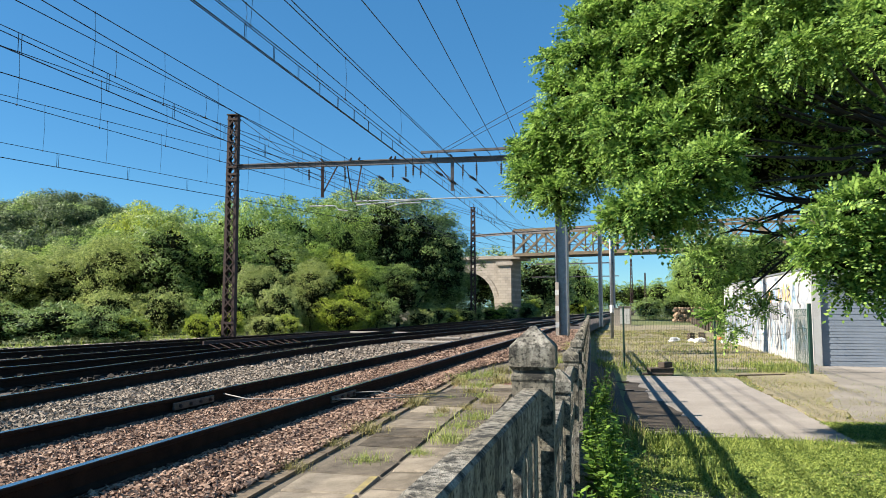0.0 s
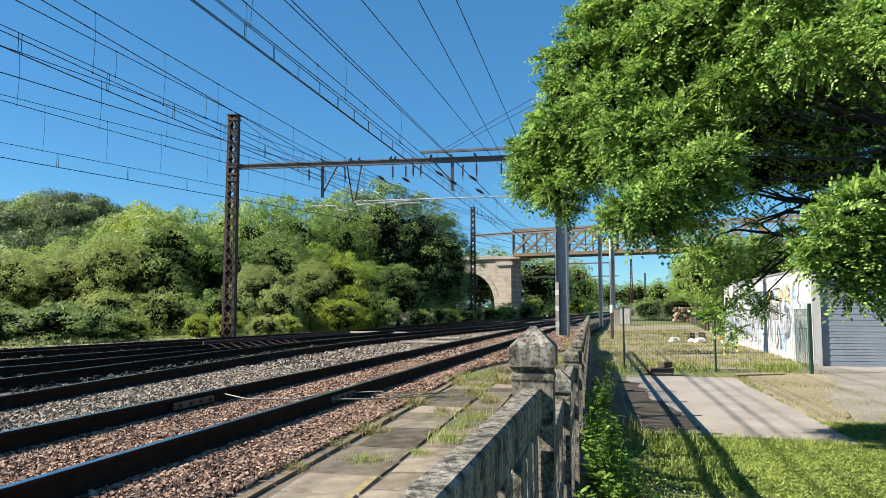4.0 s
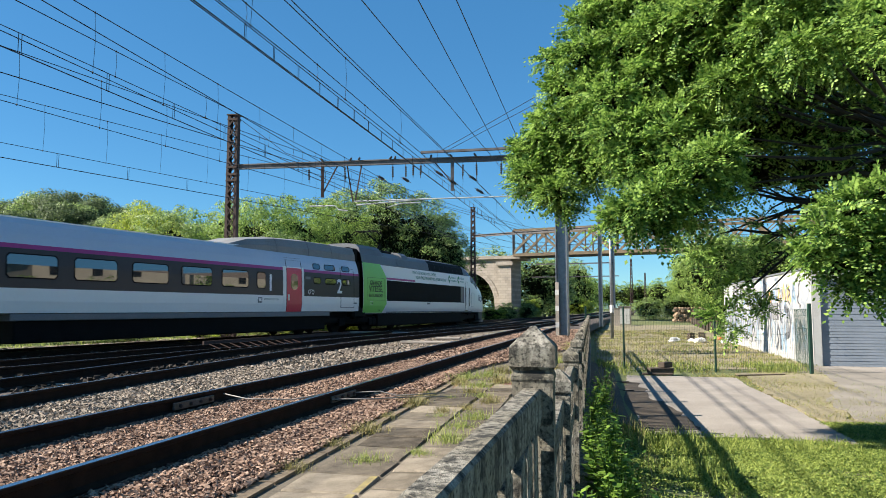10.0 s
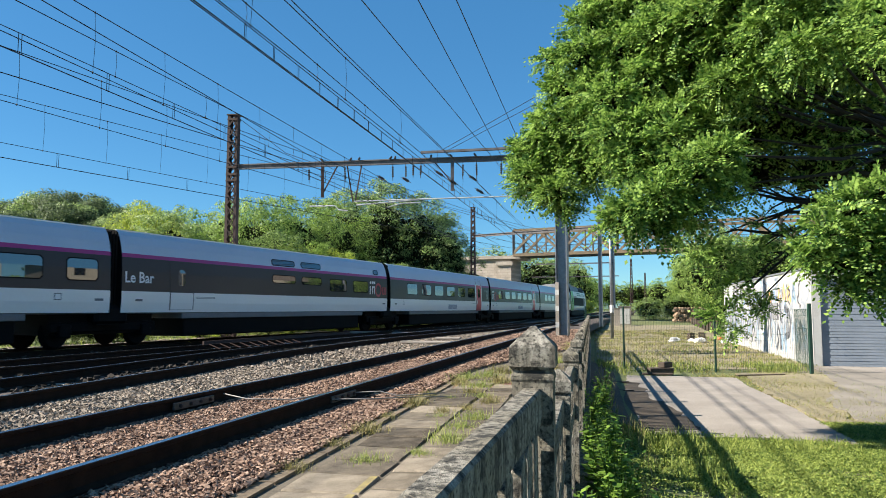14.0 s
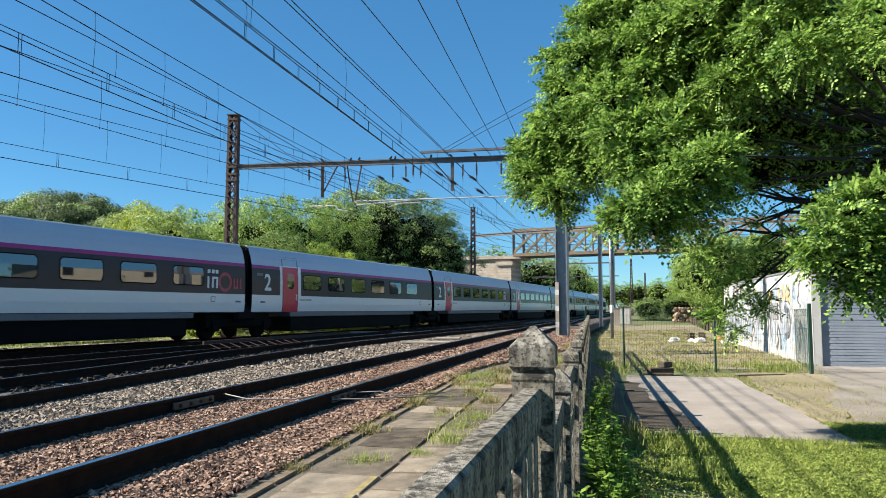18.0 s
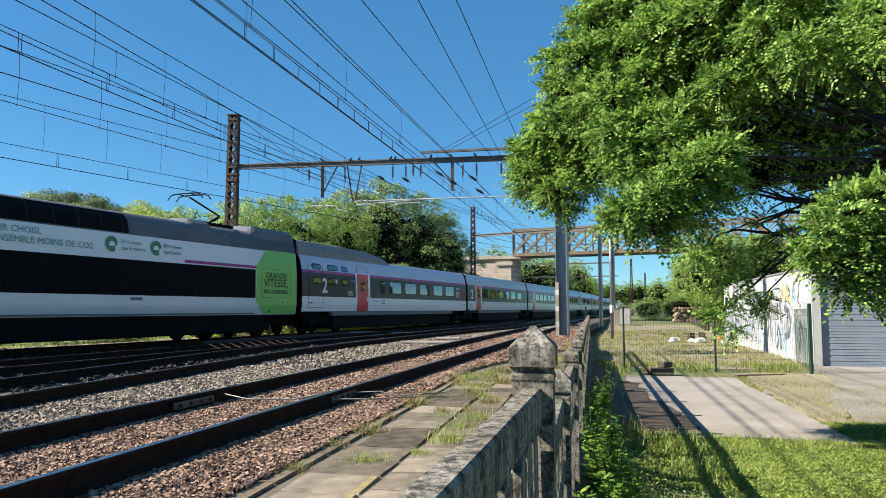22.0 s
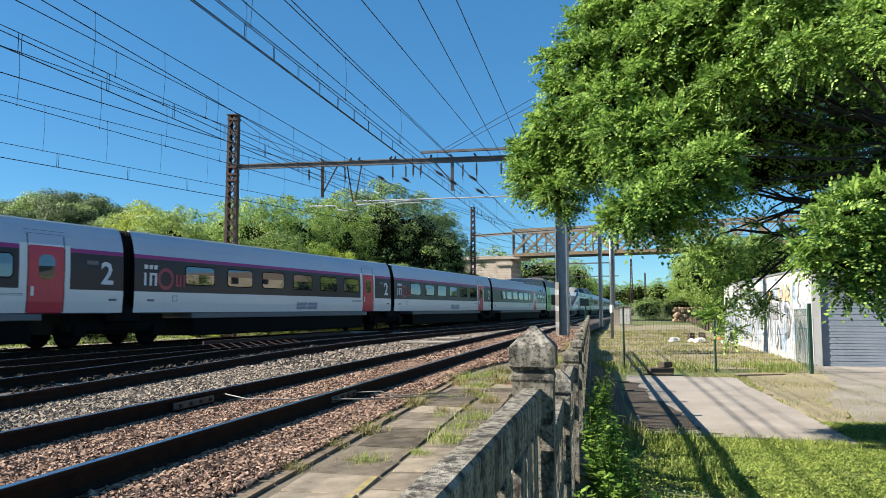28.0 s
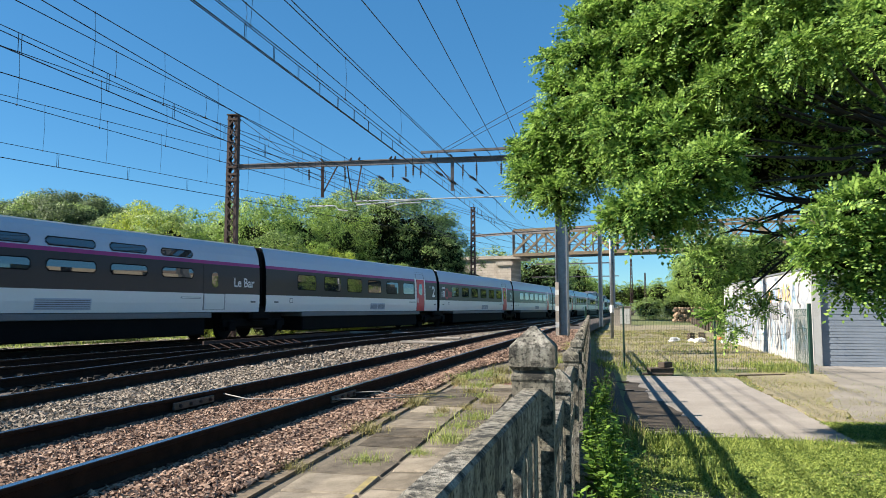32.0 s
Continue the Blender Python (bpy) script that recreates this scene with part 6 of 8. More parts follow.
    for _ in range(46):
        x, y = rng.uniform(4.2, 11.5), rng.uniform(6.5, 13.5)
        r = rng.uniform(0.8, 1.2)
        z = 2.3 + 0.47 * y + rng.uniform(0.6, 3.2) * (1 - abs(x - 8) / 6)
        high.append((x, y, z + r * 0.5, r, r, r * 0.8))
    V, nq = leaf_cloud(rng, high, 420, 0.06)
    quads("high_crown", V, nq, M_ROBINIA, t, side=3)["kind"] = "stuff"
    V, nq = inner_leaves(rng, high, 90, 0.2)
    quads("high_foliage", V, nq, M_CROWNSHADE, t, side=3)["kind"] = "stuff"
    # dark filler that paints shade into the deep crown
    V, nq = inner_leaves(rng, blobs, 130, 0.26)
    quads("deep_foliage", V, nq, M_CROWNSHADE, t, side=3)["kind"] = "stuff"
    for a, b in (((1568, 345), (1290, 352)), ((1568, 372), (1310, 392)), ((1568, 400), (1330, 425)), ((1560, 320), (1350, 300)), ((1568, 385), (1270, 415)), ((1500, 360), (1330, 335)), ((1540, 395), (1380, 450))):
        p, q = at(*a, 10.6), at(*b, 10.2)
        way = [fork.lerp(p, 0.3), p] + [p.lerp(q, k / 6) + Vector((rng.uniform(-0.08, 0.08), rng.uniform(-0.2, 0.2), rng.uniform(-0.10, 0.10))) for k in range(1, 6)] + [q]
        bm = bmesh.new()
        tube(bm, way, [0.055, 0.045, 0.042, 0.036, 0.03, 0.024, 0.016, 0.006], 6)
        for k in range(2, 7):
            tip = way[k] + Vector((rng.uniform(-0.55, -0.2), rng.uniform(-0.2, 0.2), rng.uniform(-0.4, 0.3)))
            tube(bm, [way[k], way[k].lerp(tip, 0.5) + Vector((0, 0, 0.05)), tip], [0.016, 0.011, 0.004], 5)
        part("limb", bm, M_BARK, t, smooth=True)
    for c in limbs:
        c = Vector(c)
        mid = fork.lerp(c, 0.5) + Vector((0, 0, 0.35 if c.z > 2 else 0.6))
        bm = bmesh.new()
        r = 0.02 + 0.015 * rng.random()
        tube(bm, [fork + Vector((0, 0, 0.9)), fork.lerp(mid, 0.55) + Vector((0, 0, 0.5)), mid, mid.lerp(c, 0.6), c], [r * 1.7, r * 1.3, r, r * 0.6, 0.008], 6)
        part("limb", bm, M_BARK, t, smooth=True)


build_robinia()


# ---------- high-speed train ----------
SIDE = [(1.30, 0.84), (1.42, 0.878), (1.452, 1.2), (1.452, 1.56), (1.440, 2.2), (1.415, 2.64), (1.40, 2.765), (1.345, 3.05), (1.245, 3.34), (1.13, 3.49), (0.6, 3.56), (0, 3.58)]
PCSIDE = [(1.30, 0.70), (1.40, 0.76), (1.45, 1.15), (1.45, 1.56), (1.44, 2.5), (1.41, 2.95), (1.36, 3.38), (1.25, 3.85), (1.03, 4.10), (0.5, 4.21), (0, 4.23)]


def side_u(z, prof=SIDE):
    for (u0, z0), (u1, z1) in zip(prof, prof[1:]):
        if z0 <= z <= z1:
            return u0 + (u1 - u0) * (z - z0) / (z1 - z0)
    return 1.3


def shell(name, parent, y0, y1, prof, mats, pick):
    """A closed body of the half-profile prof, extruded from y0 to y1."""
    full = prof + [(-u, z) for u, z in prof[-2::-1]]
    n = len(full)
    V = [(u, y, z) for y in (y0, y1) for u, z in full]
    Fc, idx = [], []
    for i in range(n):
        j = (i + 1) % n
        Fc.append((i, i + n, j + n, j))
        idx.append(pick((full[i][1] + full[j][1]) / 2, i == n - 1))
    Fc += [tuple(range(n)), tuple(range(2 * n - 1, n - 1, -1))]
    idx += [len(mats) - 1, len(mats) - 1]
    return mesh(name, V, Fc, mats, parent, idx=idx)


def side_plate(name, parent, y0, y1, z0, z1, material, proud=0.006, label="", prof=SIDE, cut=(0, 0, 0, 0)):
    """A thin plate lying on the body side; cut trims its corners (rear low, front low, front high, rear high)."""
    c0, c1, c2, c3 = cut
    zs = sorted({z0, z1, *[z for _, z in prof if z0 + 0.01 < z < z1 - 0.01], *[z for z in (z0 + max(c0, c1), z1 - max(c2, c3)) if z0 < z < z1]})
    V, Fc = [], []
    for z in zs:
        u = side_u(z, prof)
        a = y0 + max(0, c0 - (z - z0)) + max(0, c3 - (z1 - z))
        b = y1 - max(0, c1 - (z - z0)) - max(0, c2 - (z1 - z))
        V += [(u + proud, a, z), (u + proud, b, z), (u - 0.01, a, z), (u - 0.01, b, z)]
    for i in range(len(zs) - 1):
        a, c = 4 * i, 4 * (i + 1)
        Fc += [(a, a + 1, c + 1, c), (a + 2, a, c, c + 2), (a + 1, a + 3, c + 3, c + 1)]
    e = 4 * (len(zs) - 1)
    Fc += [(0, 2, 3, 1), (e, e + 1, e + 3, e + 2)]
    return mesh(name, V, Fc, material, parent, label)


def window(parent, y0, y1, z0, z1):
    f = side_plate("window", parent, y0, y1, z0, z1, M_TBLACK, 0.006, cut=(0.09,) * 4)
    side_plate("pane", f, y0 + 0.035, y1 - 0.035, z0 + 0.035, z1 - 0.035, M_TGLASS, 0.010, cut=(0.08,) * 4)


def on_side(y, z, proud=0.014, prof=SIDE):
    """Frame for lettering on the near side: x along the train, forwards to the right."""
    u = side_u(z, prof) + proud
    t = (side_u(z + 0.05, prof) - side_u(z - 0.05, prof)) / 0.1
    return Matrix(((0, t, 1, u), (1, 0, 0, y), (0, 1, 0, z), (0, 0, 0, 1)))


def flat(name, parent, bm, m, material, label=""):
    o = part(name, bm, material, parent, label)
    o.matrix_basis = m
    return o


WHEEL = None


def bogie(parent, y):
    global WHEEL
    bm = bmesh.new()
    for sx in (-1, 1):
        box(bm, sx * 1.05 - 0.09, sx * 1.05 + 0.09, y - 1.95, y + 1.95, 0.30, 0.60, 0.03)
        for dy in (-1.5, 1.5):
            box(bm, sx * 1.10 - 0.12, sx * 1.10 + 0.12, y + dy - 0.2, y + dy + 0.2, 0.14, 0.52, 0.03)
        box(bm, sx * 1.1 - 0.12, sx * 1.1 + 0.12, y - 0.35, y + 0.35, 0.55, 0.95, 0.04)
    box(bm, -1.0, 1.0, y - 1.9, y + 1.9, 0.22, 0.84)
    b = part("bogie", bm, M_TBLACK, parent)
    if WHEEL is None:
        bm = bmesh.new()
        lathe(bm, [(0.1, -0.09), (0.40, -0.07), (0.46, 0.03), (0.49, 0.07), (0.2, 0.09)], None, 22)
        WHEEL = bpy.data.meshes.new("wheel")
        bm.to_mesh(WHEEL)
        bm.free()
        WHEEL.materials.append(M_TBLACK)
    for dy in (-1.5, 1.5):
        for sx in (-0.75, 0.75):
            w = new("wheel", WHEEL)
            w.parent = b
            w.matrix_basis = pose(sx, y + dy, 0.46 - DROP, 0, 90 if sx < 0 else -90, 0)


def logo(c, y, z):
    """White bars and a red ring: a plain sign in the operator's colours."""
    bm = bmesh.new()
    for a in (-0.86, -0.62, -0.40):
        box(bm, a, a + 0.10, z - 0.12, z + 0.30, 0, 0.004)
    box(bm, -0.60, -0.32, z + 0.22, z + 0.302, 0, 0.0036)
    for a in (-0.86, -0.64, -0.44):
        box(bm, a, a + 0.15, z + 0.42, z + 0.56, 0, 0.004)
    m = Matrix(((0, 0, 1, side_u(z) + 0.010), (1, 0, 0, y), (0, 1, 0, 0), (0, 0, 0, 1)))
    flat("logo_lettering", c, bm, m, M_TDECAL)
    bm = bmesh.new()
    n = 26
    for k in range(n):
        a0, a1 = 2 * math.pi * k / n, 2 * math.pi * (k + 1) / n
        bm.faces.new([bm.verts.new((0.10 + r * math.cos(a), z + 0.12 + r * math.sin(a), 0)) for r, a in ((0.25, a0), (0.37, a0), (0.37, a1), (0.25, a1))])
    for a in (0.56, 0.74, 0.92):
        box(bm, a, a + 0.09, z - 0.12, z + 0.28, 0, 0.004)
    box(bm, 0.58, 0.81, z - 0.12, z - 0.05, 0, 0.0036)
    flat("logo_ring", c, bm, m, M_TLOGORED)


def coach(n_class, door_front, L=18.65, kind="coach", signs=True):
    """A single-deck coach; local y points the way it runs, origin at mid-length on the rail."""
    lab = {"coach": "silver, grey and white high-speed train coach with a red door", "bar": "grey and white high-speed train bar coach with upper windows", "end": "high-speed train end coach with a raised grey roof fairing"}[kind]
    c = empty("train_coach", Matrix(), lab, "train coach", "coaches of the train")
    h = L / 2
    y0, y1 = -h + 0.2, h - 0.2
    shell("body", c, y0, y1, SIDE, [M_TSKIRT, M_TWHITE, M_TGREY, M_TMAG, M_TROOF, M_TBLACK], lambda z, low: 5 if low else 0 if z < 0.87 else 1 if z < 1.56 else 2 if z < 2.60 else 3 if z < 2.75 else 4)
    boxed("skirt", (-1.415, 1.415, y0 + 2.7, y1 - 2.7, 0.665, 0.86), M_TSKIRT, c, bev=0.02)
    boxed("underframe", (-1.30, 1.30, y0 + 2.9, y1 - 2.9, 0.04, 0.70), M_TBLACK, c, bev=0.04)
    bm = bmesh.new()
    for k in range(7):
        w = 1.30 if k % 2 else 1.22
        box(bm, -w, w, h - 0.2 + 0.057 * k, h - 0.2 + 0.057 * (k + 1), 0.7, 3.42 if k % 2 else 3.34)
    part("gangway", bm, M_TBLACK, c, "black folded gangway bellows")["kind"] = "stuff"
    bm = bmesh.new()
    box(bm, -1.40, 1.40, h - 0.62, h + 0.62, 0.50, 1.12, 0.12)
    box(bm, 1.30, 1.42, h - 0.62, h + 0.62, 0.50, 0.53)
    box(bm, 1.30, 1.42, h - 0.55, h + 0.1, 0.86, 0.89)
    part("articulation", bm, M_TBLACK, c)
    bogie(c, h)
    if kind == "end" and not door_front or (kind == "end"):
        bogie(c, h - 2.9 if door_front else -h + 2.9)
    # thin white strip that paints the sun's glint along the roof edge
    bm = bmesh.new()
    box(bm, 1.06, 1.135, y0, y1, 3.48, 3.53, 0.01)
    part("gutter", bm, M_TWHITE, c, "white strip painted as the sun's glint along the roof edge")
    f = 1 if door_front else -1

    def ys(a, b):
        return sorted((f * (h - a), f * (h - b)))

    def pl(name, a, b, z0, z1, m, proud=0.006, label="", cut=(0, 0, 0, 0), parent=None):
        return side_plate(name, parent or c, *ys(a, b), z0, z1, m, proud, label, cut=cut)

    def door(a, b, m, label):
        pl("door_surround", a - 0.2, b + 0.26, 0.90, 2.82, M_TWHITE, 0.004)
        d = pl("door", a, b, 0.86, 2.77, m, 0.012, label, cut=(0.05,) * 4)
        pl("door_window", a + 0.30, b - 0.30, 1.83, 2.52, M_TGLASS, 0.018, cut=(0.12,) * 4, parent=d)
        bm = bmesh.new()
        box(bm, -0.04, 0.04, 1.36, 1.62, 0, 0.02)
        o = part("door_handle", bm, M_TWHITE, d)
        o.matrix_basis = Matrix(((0, 0, 1, 1.465), (1, 0, 0, f * (h - b + 0.12)), (0, 1, 0, 0), (0, 0, 0, 1)))
        for z in (3.10, 3.20):
            pl("door_seam", a - 0.1, b + 0.1, z, z + 0.012, M_TSKIRT, 0.005)
        for e in (a - 0.026, b + 0.004):
            pl("door_seam", e, e + 0.022, 0.88, 3.09, M_TBLACK, 0.010)

    def small_marks(a):
        bm = bmesh.new()
        box(bm, 0, 0.3, 1.24, 1.31, 0, 0.003)
        flat("marking", c, bm, Matrix(((0, 0, 1, 1.458), (1, 0, 0, f * (h - a)), (0, 1, 0, 0), (0, 0, 0, 1))), M_TSKIRT)

    small_marks(0.75)
    small_marks(L - 0.75)
    # thin double line low on the side: a grey plate with a white core
    a0 = 7.0 if kind == "end" else 3.55
    g = pl("step_light", a0, a0 + 0.95, 1.36, 1.42, M_TSKIRT, 0.006)
    pl("light_lens", a0 + 0.03, a0 + 0.92, 1.375, 1.405, M_TWHITE, 0.010, parent=g)
    if kind == "bar":
        if door_front:
            for a, b in ((3.9, 5.4), (6.0, 7.5)):
                window(c, *ys(a, b), 2.06, 2.43)
                window(c, *ys(a, b), 2.80, 3.08)
        pl("bar_door", 2.25, 3.4, 0.96, 2.60, M_TGREY, 0.008)
        pl("bar_door_panel", 2.29, 3.36, 0.97, 1.55, M_TWHITE, 0.013)
        window(c, *ys(2.6, 3.0), 1.75, 2.38)
        for a, b in ((8.0, 9.7), (10.15, 11.8)):
            window(c, *ys(a, b), 2.06, 2.43)
            window(c, *ys(a, b), 2.80, 3.08)
        if door_front:
            g = pl("vent_grille", 8.15, 10.0, 0.96, 1.30, M_TVENT, 0.006)
            for k in range(5):
                pl("vent_slat", 8.18, 9.97, 0.985 + 0.062 * k, 1.005 + 0.062 * k, M_TSKIRT, 0.011, parent=g)
        window(c, *ys(16.9, 17.5), 2.80, 3.06)
        for a, b in () if door_front else ((12.5, 14.1), (14.7, 16.3)):
            window(c, *ys(a, b), 1.82, 2.42)
        words("lettering", "Le Bar", 0.50, M_TDECAL, c, on_side(f * (h - (1.17 if door_front else 0.90)), 1.84), "white lettering reading Le Bar", "CENTER", 0.92, 0.015)
        logo(c, f * (h - 17.3), 1.88)
        return c
    r1 = 3.0 if kind == "end" else 0.0
    door(r1 + 2.3, r1 + 3.4, M_TRED, "red entrance door with a dark window")
    num = on_side(f * (h - (2.1 if kind == "end" else 0.82 if door_front else 1.22)), 1.76)
    words("class_number", str(n_class), 0.95, M_TDECAL, c, num, "white class number", "CENTER", 1.0, 0.022)
    bm = bmesh.new()
    box(bm, -0.2, 0.2, 2.32, 2.44, 0, 0.003)
    flat("marking", c, bm, Matrix(((0, 0, 1, 1.446), (1, 0, 0, f * (h - (4.8 if kind == "end" else 1.35 if door_front else 0.7))), (0, 1, 0, 0), (0, 0, 0, 1))), M_TSKIRT)
    if kind == "end":
        if signs:
            words("class_number", "1", 0.95, M_TDECAL, c, on_side(f * (h - 7.55), 1.76), "white class number", "CENTER", 1.0, 0.022)
        sd = pl("service_door", 0.72, 1.95, 1.07, 1.555, M_TWHITE, 0.008)
        for a, b, z0, z1 in ((0.70, 1.97, 1.055, 1.07), (0.70, 1.97, 2.96, 2.972), (0.70, 0.714, 1.07, 2.96), (1.956, 1.97, 1.07, 2.96)):
            pl("door_seam", a, b, z0, z1, M_TBLACK, 0.010, parent=sd)
        pl("notice", 8.1, 8.35, 1.24, 1.46, M_TSKIRT, 0.008)
        pl("notice_mark", 8.15, 8.30, 1.30, 1.42, M_TWHITE, 0.012)
        bm = bmesh.new()
        for cx in (-0.14, 0.14):
            for k in range(12):
                a0, a1 = 2 * math.pi * k / 12, 2 * math.pi * (k + 1) / 12
                bm.faces.new([bm.verts.new((cx + r * math.cos(a), 1.75 + r * math.sin(a), 0)) for r, a in ((0.075, a0), (0.105, a0), (0.105, a1), (0.075, a1))])
        box(bm, -0.1, 0.12, 1.84, 1.865, 0, 0.003)
        box(bm, -0.14, 0.0, 1.735, 1.76, 0, 0.003)
        flat("cycle_sign", c, bm, Matrix(((0, 0, 1, side_u(1.78) + 0.012), (1, 0, 0, f * (h - 4.55)), (0, 1, 0, 0), (0, 0, 0, 1))), M_TDECAL)
        for a, b in ((1.05, 1.85), (2.4, 3.4), (3.72, 4.36)):
            window(c, *ys(a, b), 2.80, 3.08)
            window(c, *ys(a, b), 2.12, 2.44)
        window(c, *ys(7.85, 8.45), 1.82, 2.50)
        for s in (8.95, 11.05, 13.2, 15.35, 17.45):
            window(c, *ys(s, s + 1.58), 1.82, 2.51)
        if not door_front:
            logo(c, f * (h - 20.35), 1.88)
        secs = [(0.2, 4.18), (4.5, 4.18), (6.8, 4.10), (8.6, 3.90), (9.9, 3.54)]
        V, Fc = [], []

        def ring(zt):
            b0 = 3.26
            q = [(1.20, b0), (1.17, b0 + (zt - b0) * 0.5), (1.02, b0 + (zt - b0) * 0.88), (0.45, zt)]
            return q + [(-u, z) for u, z in q[::-1]]

        for a, zt in secs:
            V += [(u, f * (h - a), z) for u, z in ring(zt)]
        for i in range(len(secs) - 1):
            for k in range(7):
                a = i * 8 + k
                Fc.append((a, a + 1, a + 9, a + 8) if f > 0 else (a + 8, a + 9, a + 1, a))
        Fc.append(tuple(range(7, -1, -1)) if f > 0 else tuple(range(8)))
        mesh("roof_fairing", V, Fc, M_TFAIR, c, "grey raised roof fairing")
        # black box added to hide the fairing's end face, which catches the sun
        a0, a1 = ys(-0.2, 0.21)
        boxed("fairing_end", (-1.12, 1.12, a0, a1, 3.2, 4.08), M_TBLACK, c, "plain black box added to cover the sunlit end of the fairing", bev=0.05)
        for a in (2.4, 4.4, 6.8):
            bm = bmesh.new()
            u = [(p[0] + 0.004, f * (h - a), p[1]) for p in ring(4.18 if a < 6 else 4.10)[:4]]
            tube(bm, u, 0.012, 4)
            part("fairing_seam", bm, M_TROOFDK, c)
    else:
        for e in (7.7, 8.55) if n_class == 1 or door_front else ():
            g = pl("vent_grille", e, e + 0.8, 0.97, 1.29, M_TVENT, 0.006)
            for k in range(5):
                pl("vent_slat", e + 0.03, e + 0.77, 0.99 + 0.06 * k, 1.008 + 0.06 * k, M_TSKIRT, 0.011, parent=g)
        nt = pl("notice", 16.55, 16.78, 1.25, 1.45, M_TSKIRT, 0.007)
        pl("notice_face", 16.575, 16.755, 1.275, 1.425, M_TWHITE, 0.010, parent=nt)
        for s in (3.82, 5.97, 8.12, 10.30, 12.44, 14.66):
            window(c, *ys(s, s + 1.52), 1.82, 2.51)
        if signs:
            logo(c, f * (h - 17.2), 1.88)
        elif signs is False:
            window(c, *ys(16.9, 18.0), 1.82, 2.51)
    return c


def power_car(front, stripe):
    """Streamlined power car, nose at +y when front is true; origin at mid-length on the rail."""
    L = 22.15
    h = L / 2
    c = empty("power_car", Matrix(), "white streamlined high-speed power car with a black side band", "train power car", "power cars of the train")
    f = 1 if front else -1
    # sections from the rear end to the nose: place along, width, roof height
    secs = [(-h + 0.2, 0, 4.23), (-4, 0, 4.23), (2.0, 0, 4.23), (4.4, 0, 4.21), (5.4, 0, 4.13), (6.1, 0, 3.97)]
    # nose: place along, half width, height of the hood's edge, height on the centre line
    nose = [(6.85, 1.425, 3.20, 3.52), (7.75, 1.39, 2.76, 2.90), (8.35, 1.35, 2.53, 2.70), (9.0, 1.28, 2.26, 2.46), (9.55, 1.18, 2.00, 2.22), (10.0, 1.07, 1.74, 1.98), (10.28, 0.96, 1.52, 1.76), (10.45, 0.85, 1.32, 1.52)]
    prof = PCSIDE
    np_ = len(prof)
    V, Fc, idx = [], [], []
    n = 2 * np_ - 1
    ys_all = [q[0] for q in secs] + [q[0] for q in nose]
    for y, _, zt in secs:
        pts = [(u, z if z <= zt - 0.4 else min(z, zt - (4.23 - z))) for u, z in prof]
        full = pts + [(-u, z) for u, z in pts[-2::-1]]
        V += [(u * f, y * f, z) for u, z in full]
    for y, w, ze, zt in nose:
        pts = [(u / 1.45 * w * (1.0 if z < 3 else 1.02), 0.70 + (z - 0.70) * (ze - 0.70) / (3.38 - 0.70)) for u, z in prof[:7]]
        pts += [(w * 0.86, ze + 0.42 * (zt - ze)), (w * 0.55, ze + 0.84 * (zt - ze)), (w * 0.07, zt - 0.005), (0, zt)]
        full = pts + [(-u, z) for u, z in pts[-2::-1]]
        V += [(u * f, y * f, z) for u, z in full]
    for i in range(len(ys_all) - 1):
        yc = (ys_all[i] + ys_all[i + 1]) / 2
        for k in range(n - 1):
            a = i * n + k
            Fc.append((a, a + n, a + n + 1, a + 1))
            kk = min(k, n - 2 - k)
            m = 1 if kk >= 6 else 6 if kk == 0 else 0
            if 5.4 < yc < 6.85:
                m = 5 if kk >= (8 if yc > 6.1 else 7) else 3 if kk >= (5 if yc > 6.1 else 6) else m
            elif 6.85 <= yc < 7.75:
                m = 5 if kk == 9 else 4 if kk >= 7 else 3 if kk >= 5 else m
            elif yc > 7.75:
                m = 7 if kk >= 6 else 6 if kk == 0 else 0
            idx.append(m)
    Fc.append(tuple(range(n - 1, -1, -1)))
    idx.append(2)
    e = (len(ys_all) - 1) * n
    Fc.append(tuple(range(e, e + n)))
    idx.append(2)
    mesh("body", V, Fc, [M_TWHITE, M_TROOFDK, M_TBLACK, M_TMASK, M_TSCREEN, M_TFAIR, M_TDARKSKIRT, M_THOOD], c, idx=idx, smooth=True)
    bm = bmesh.new()
    box(bm, -1.30, 1.30, -8.9, 4.6, 0.06, 0.80, 0.05)
    part("underframe", bm, M_TBLACK, c) if f > 0 else flat("underframe", c, bm, pose(0, 0, 0, 0, 0, 180), M_TBLACK)
    bogie(c, -7.6 * f)
    bogie(c, 6.4 * f)
    # nose apron
    bm = bmesh.new()
    vs = []
    for y, w, z0, z1 in ((8.2, 1.32, 0.22, 0.80), (9.6, 1.12, 0.10, 0.80), (10.5, 0.82, 0.10, 0.86), (11.0, 0.45, 0.24, 0.98)):
        vs.append([bm.verts.new((sx * w * f, y * f, z)) for sx, z in ((1, z0), (1, z1), (-1, z1), (-1, z0))])
    for a, b in zip(vs, vs[1:]):
        for k in range(4):
            bm.faces.new((a[k], b[k], b[(k + 1) % 4], a[(k + 1) % 4]))
    bm.faces.new(vs[-1])
    bm.faces.new(vs[0][::-1])
    part("apron", bm, M_TDARKSKIRT, c, "dark apron below the nose")

    def ys(a, b):
        return sorted((f * (-h + a), f * (-h + b)))

    def pl(name, a, b, z0, z1, m, proud=0.006, label="", cut=(0, 0, 0, 0), parent=None):
        if f < 0:
            cut = (cut[1], cut[0], cut[3], cut[2])
        return side_plate(name, parent or c, *ys(a, b), z0, z1, m, proud, label, PCSIDE, cut)

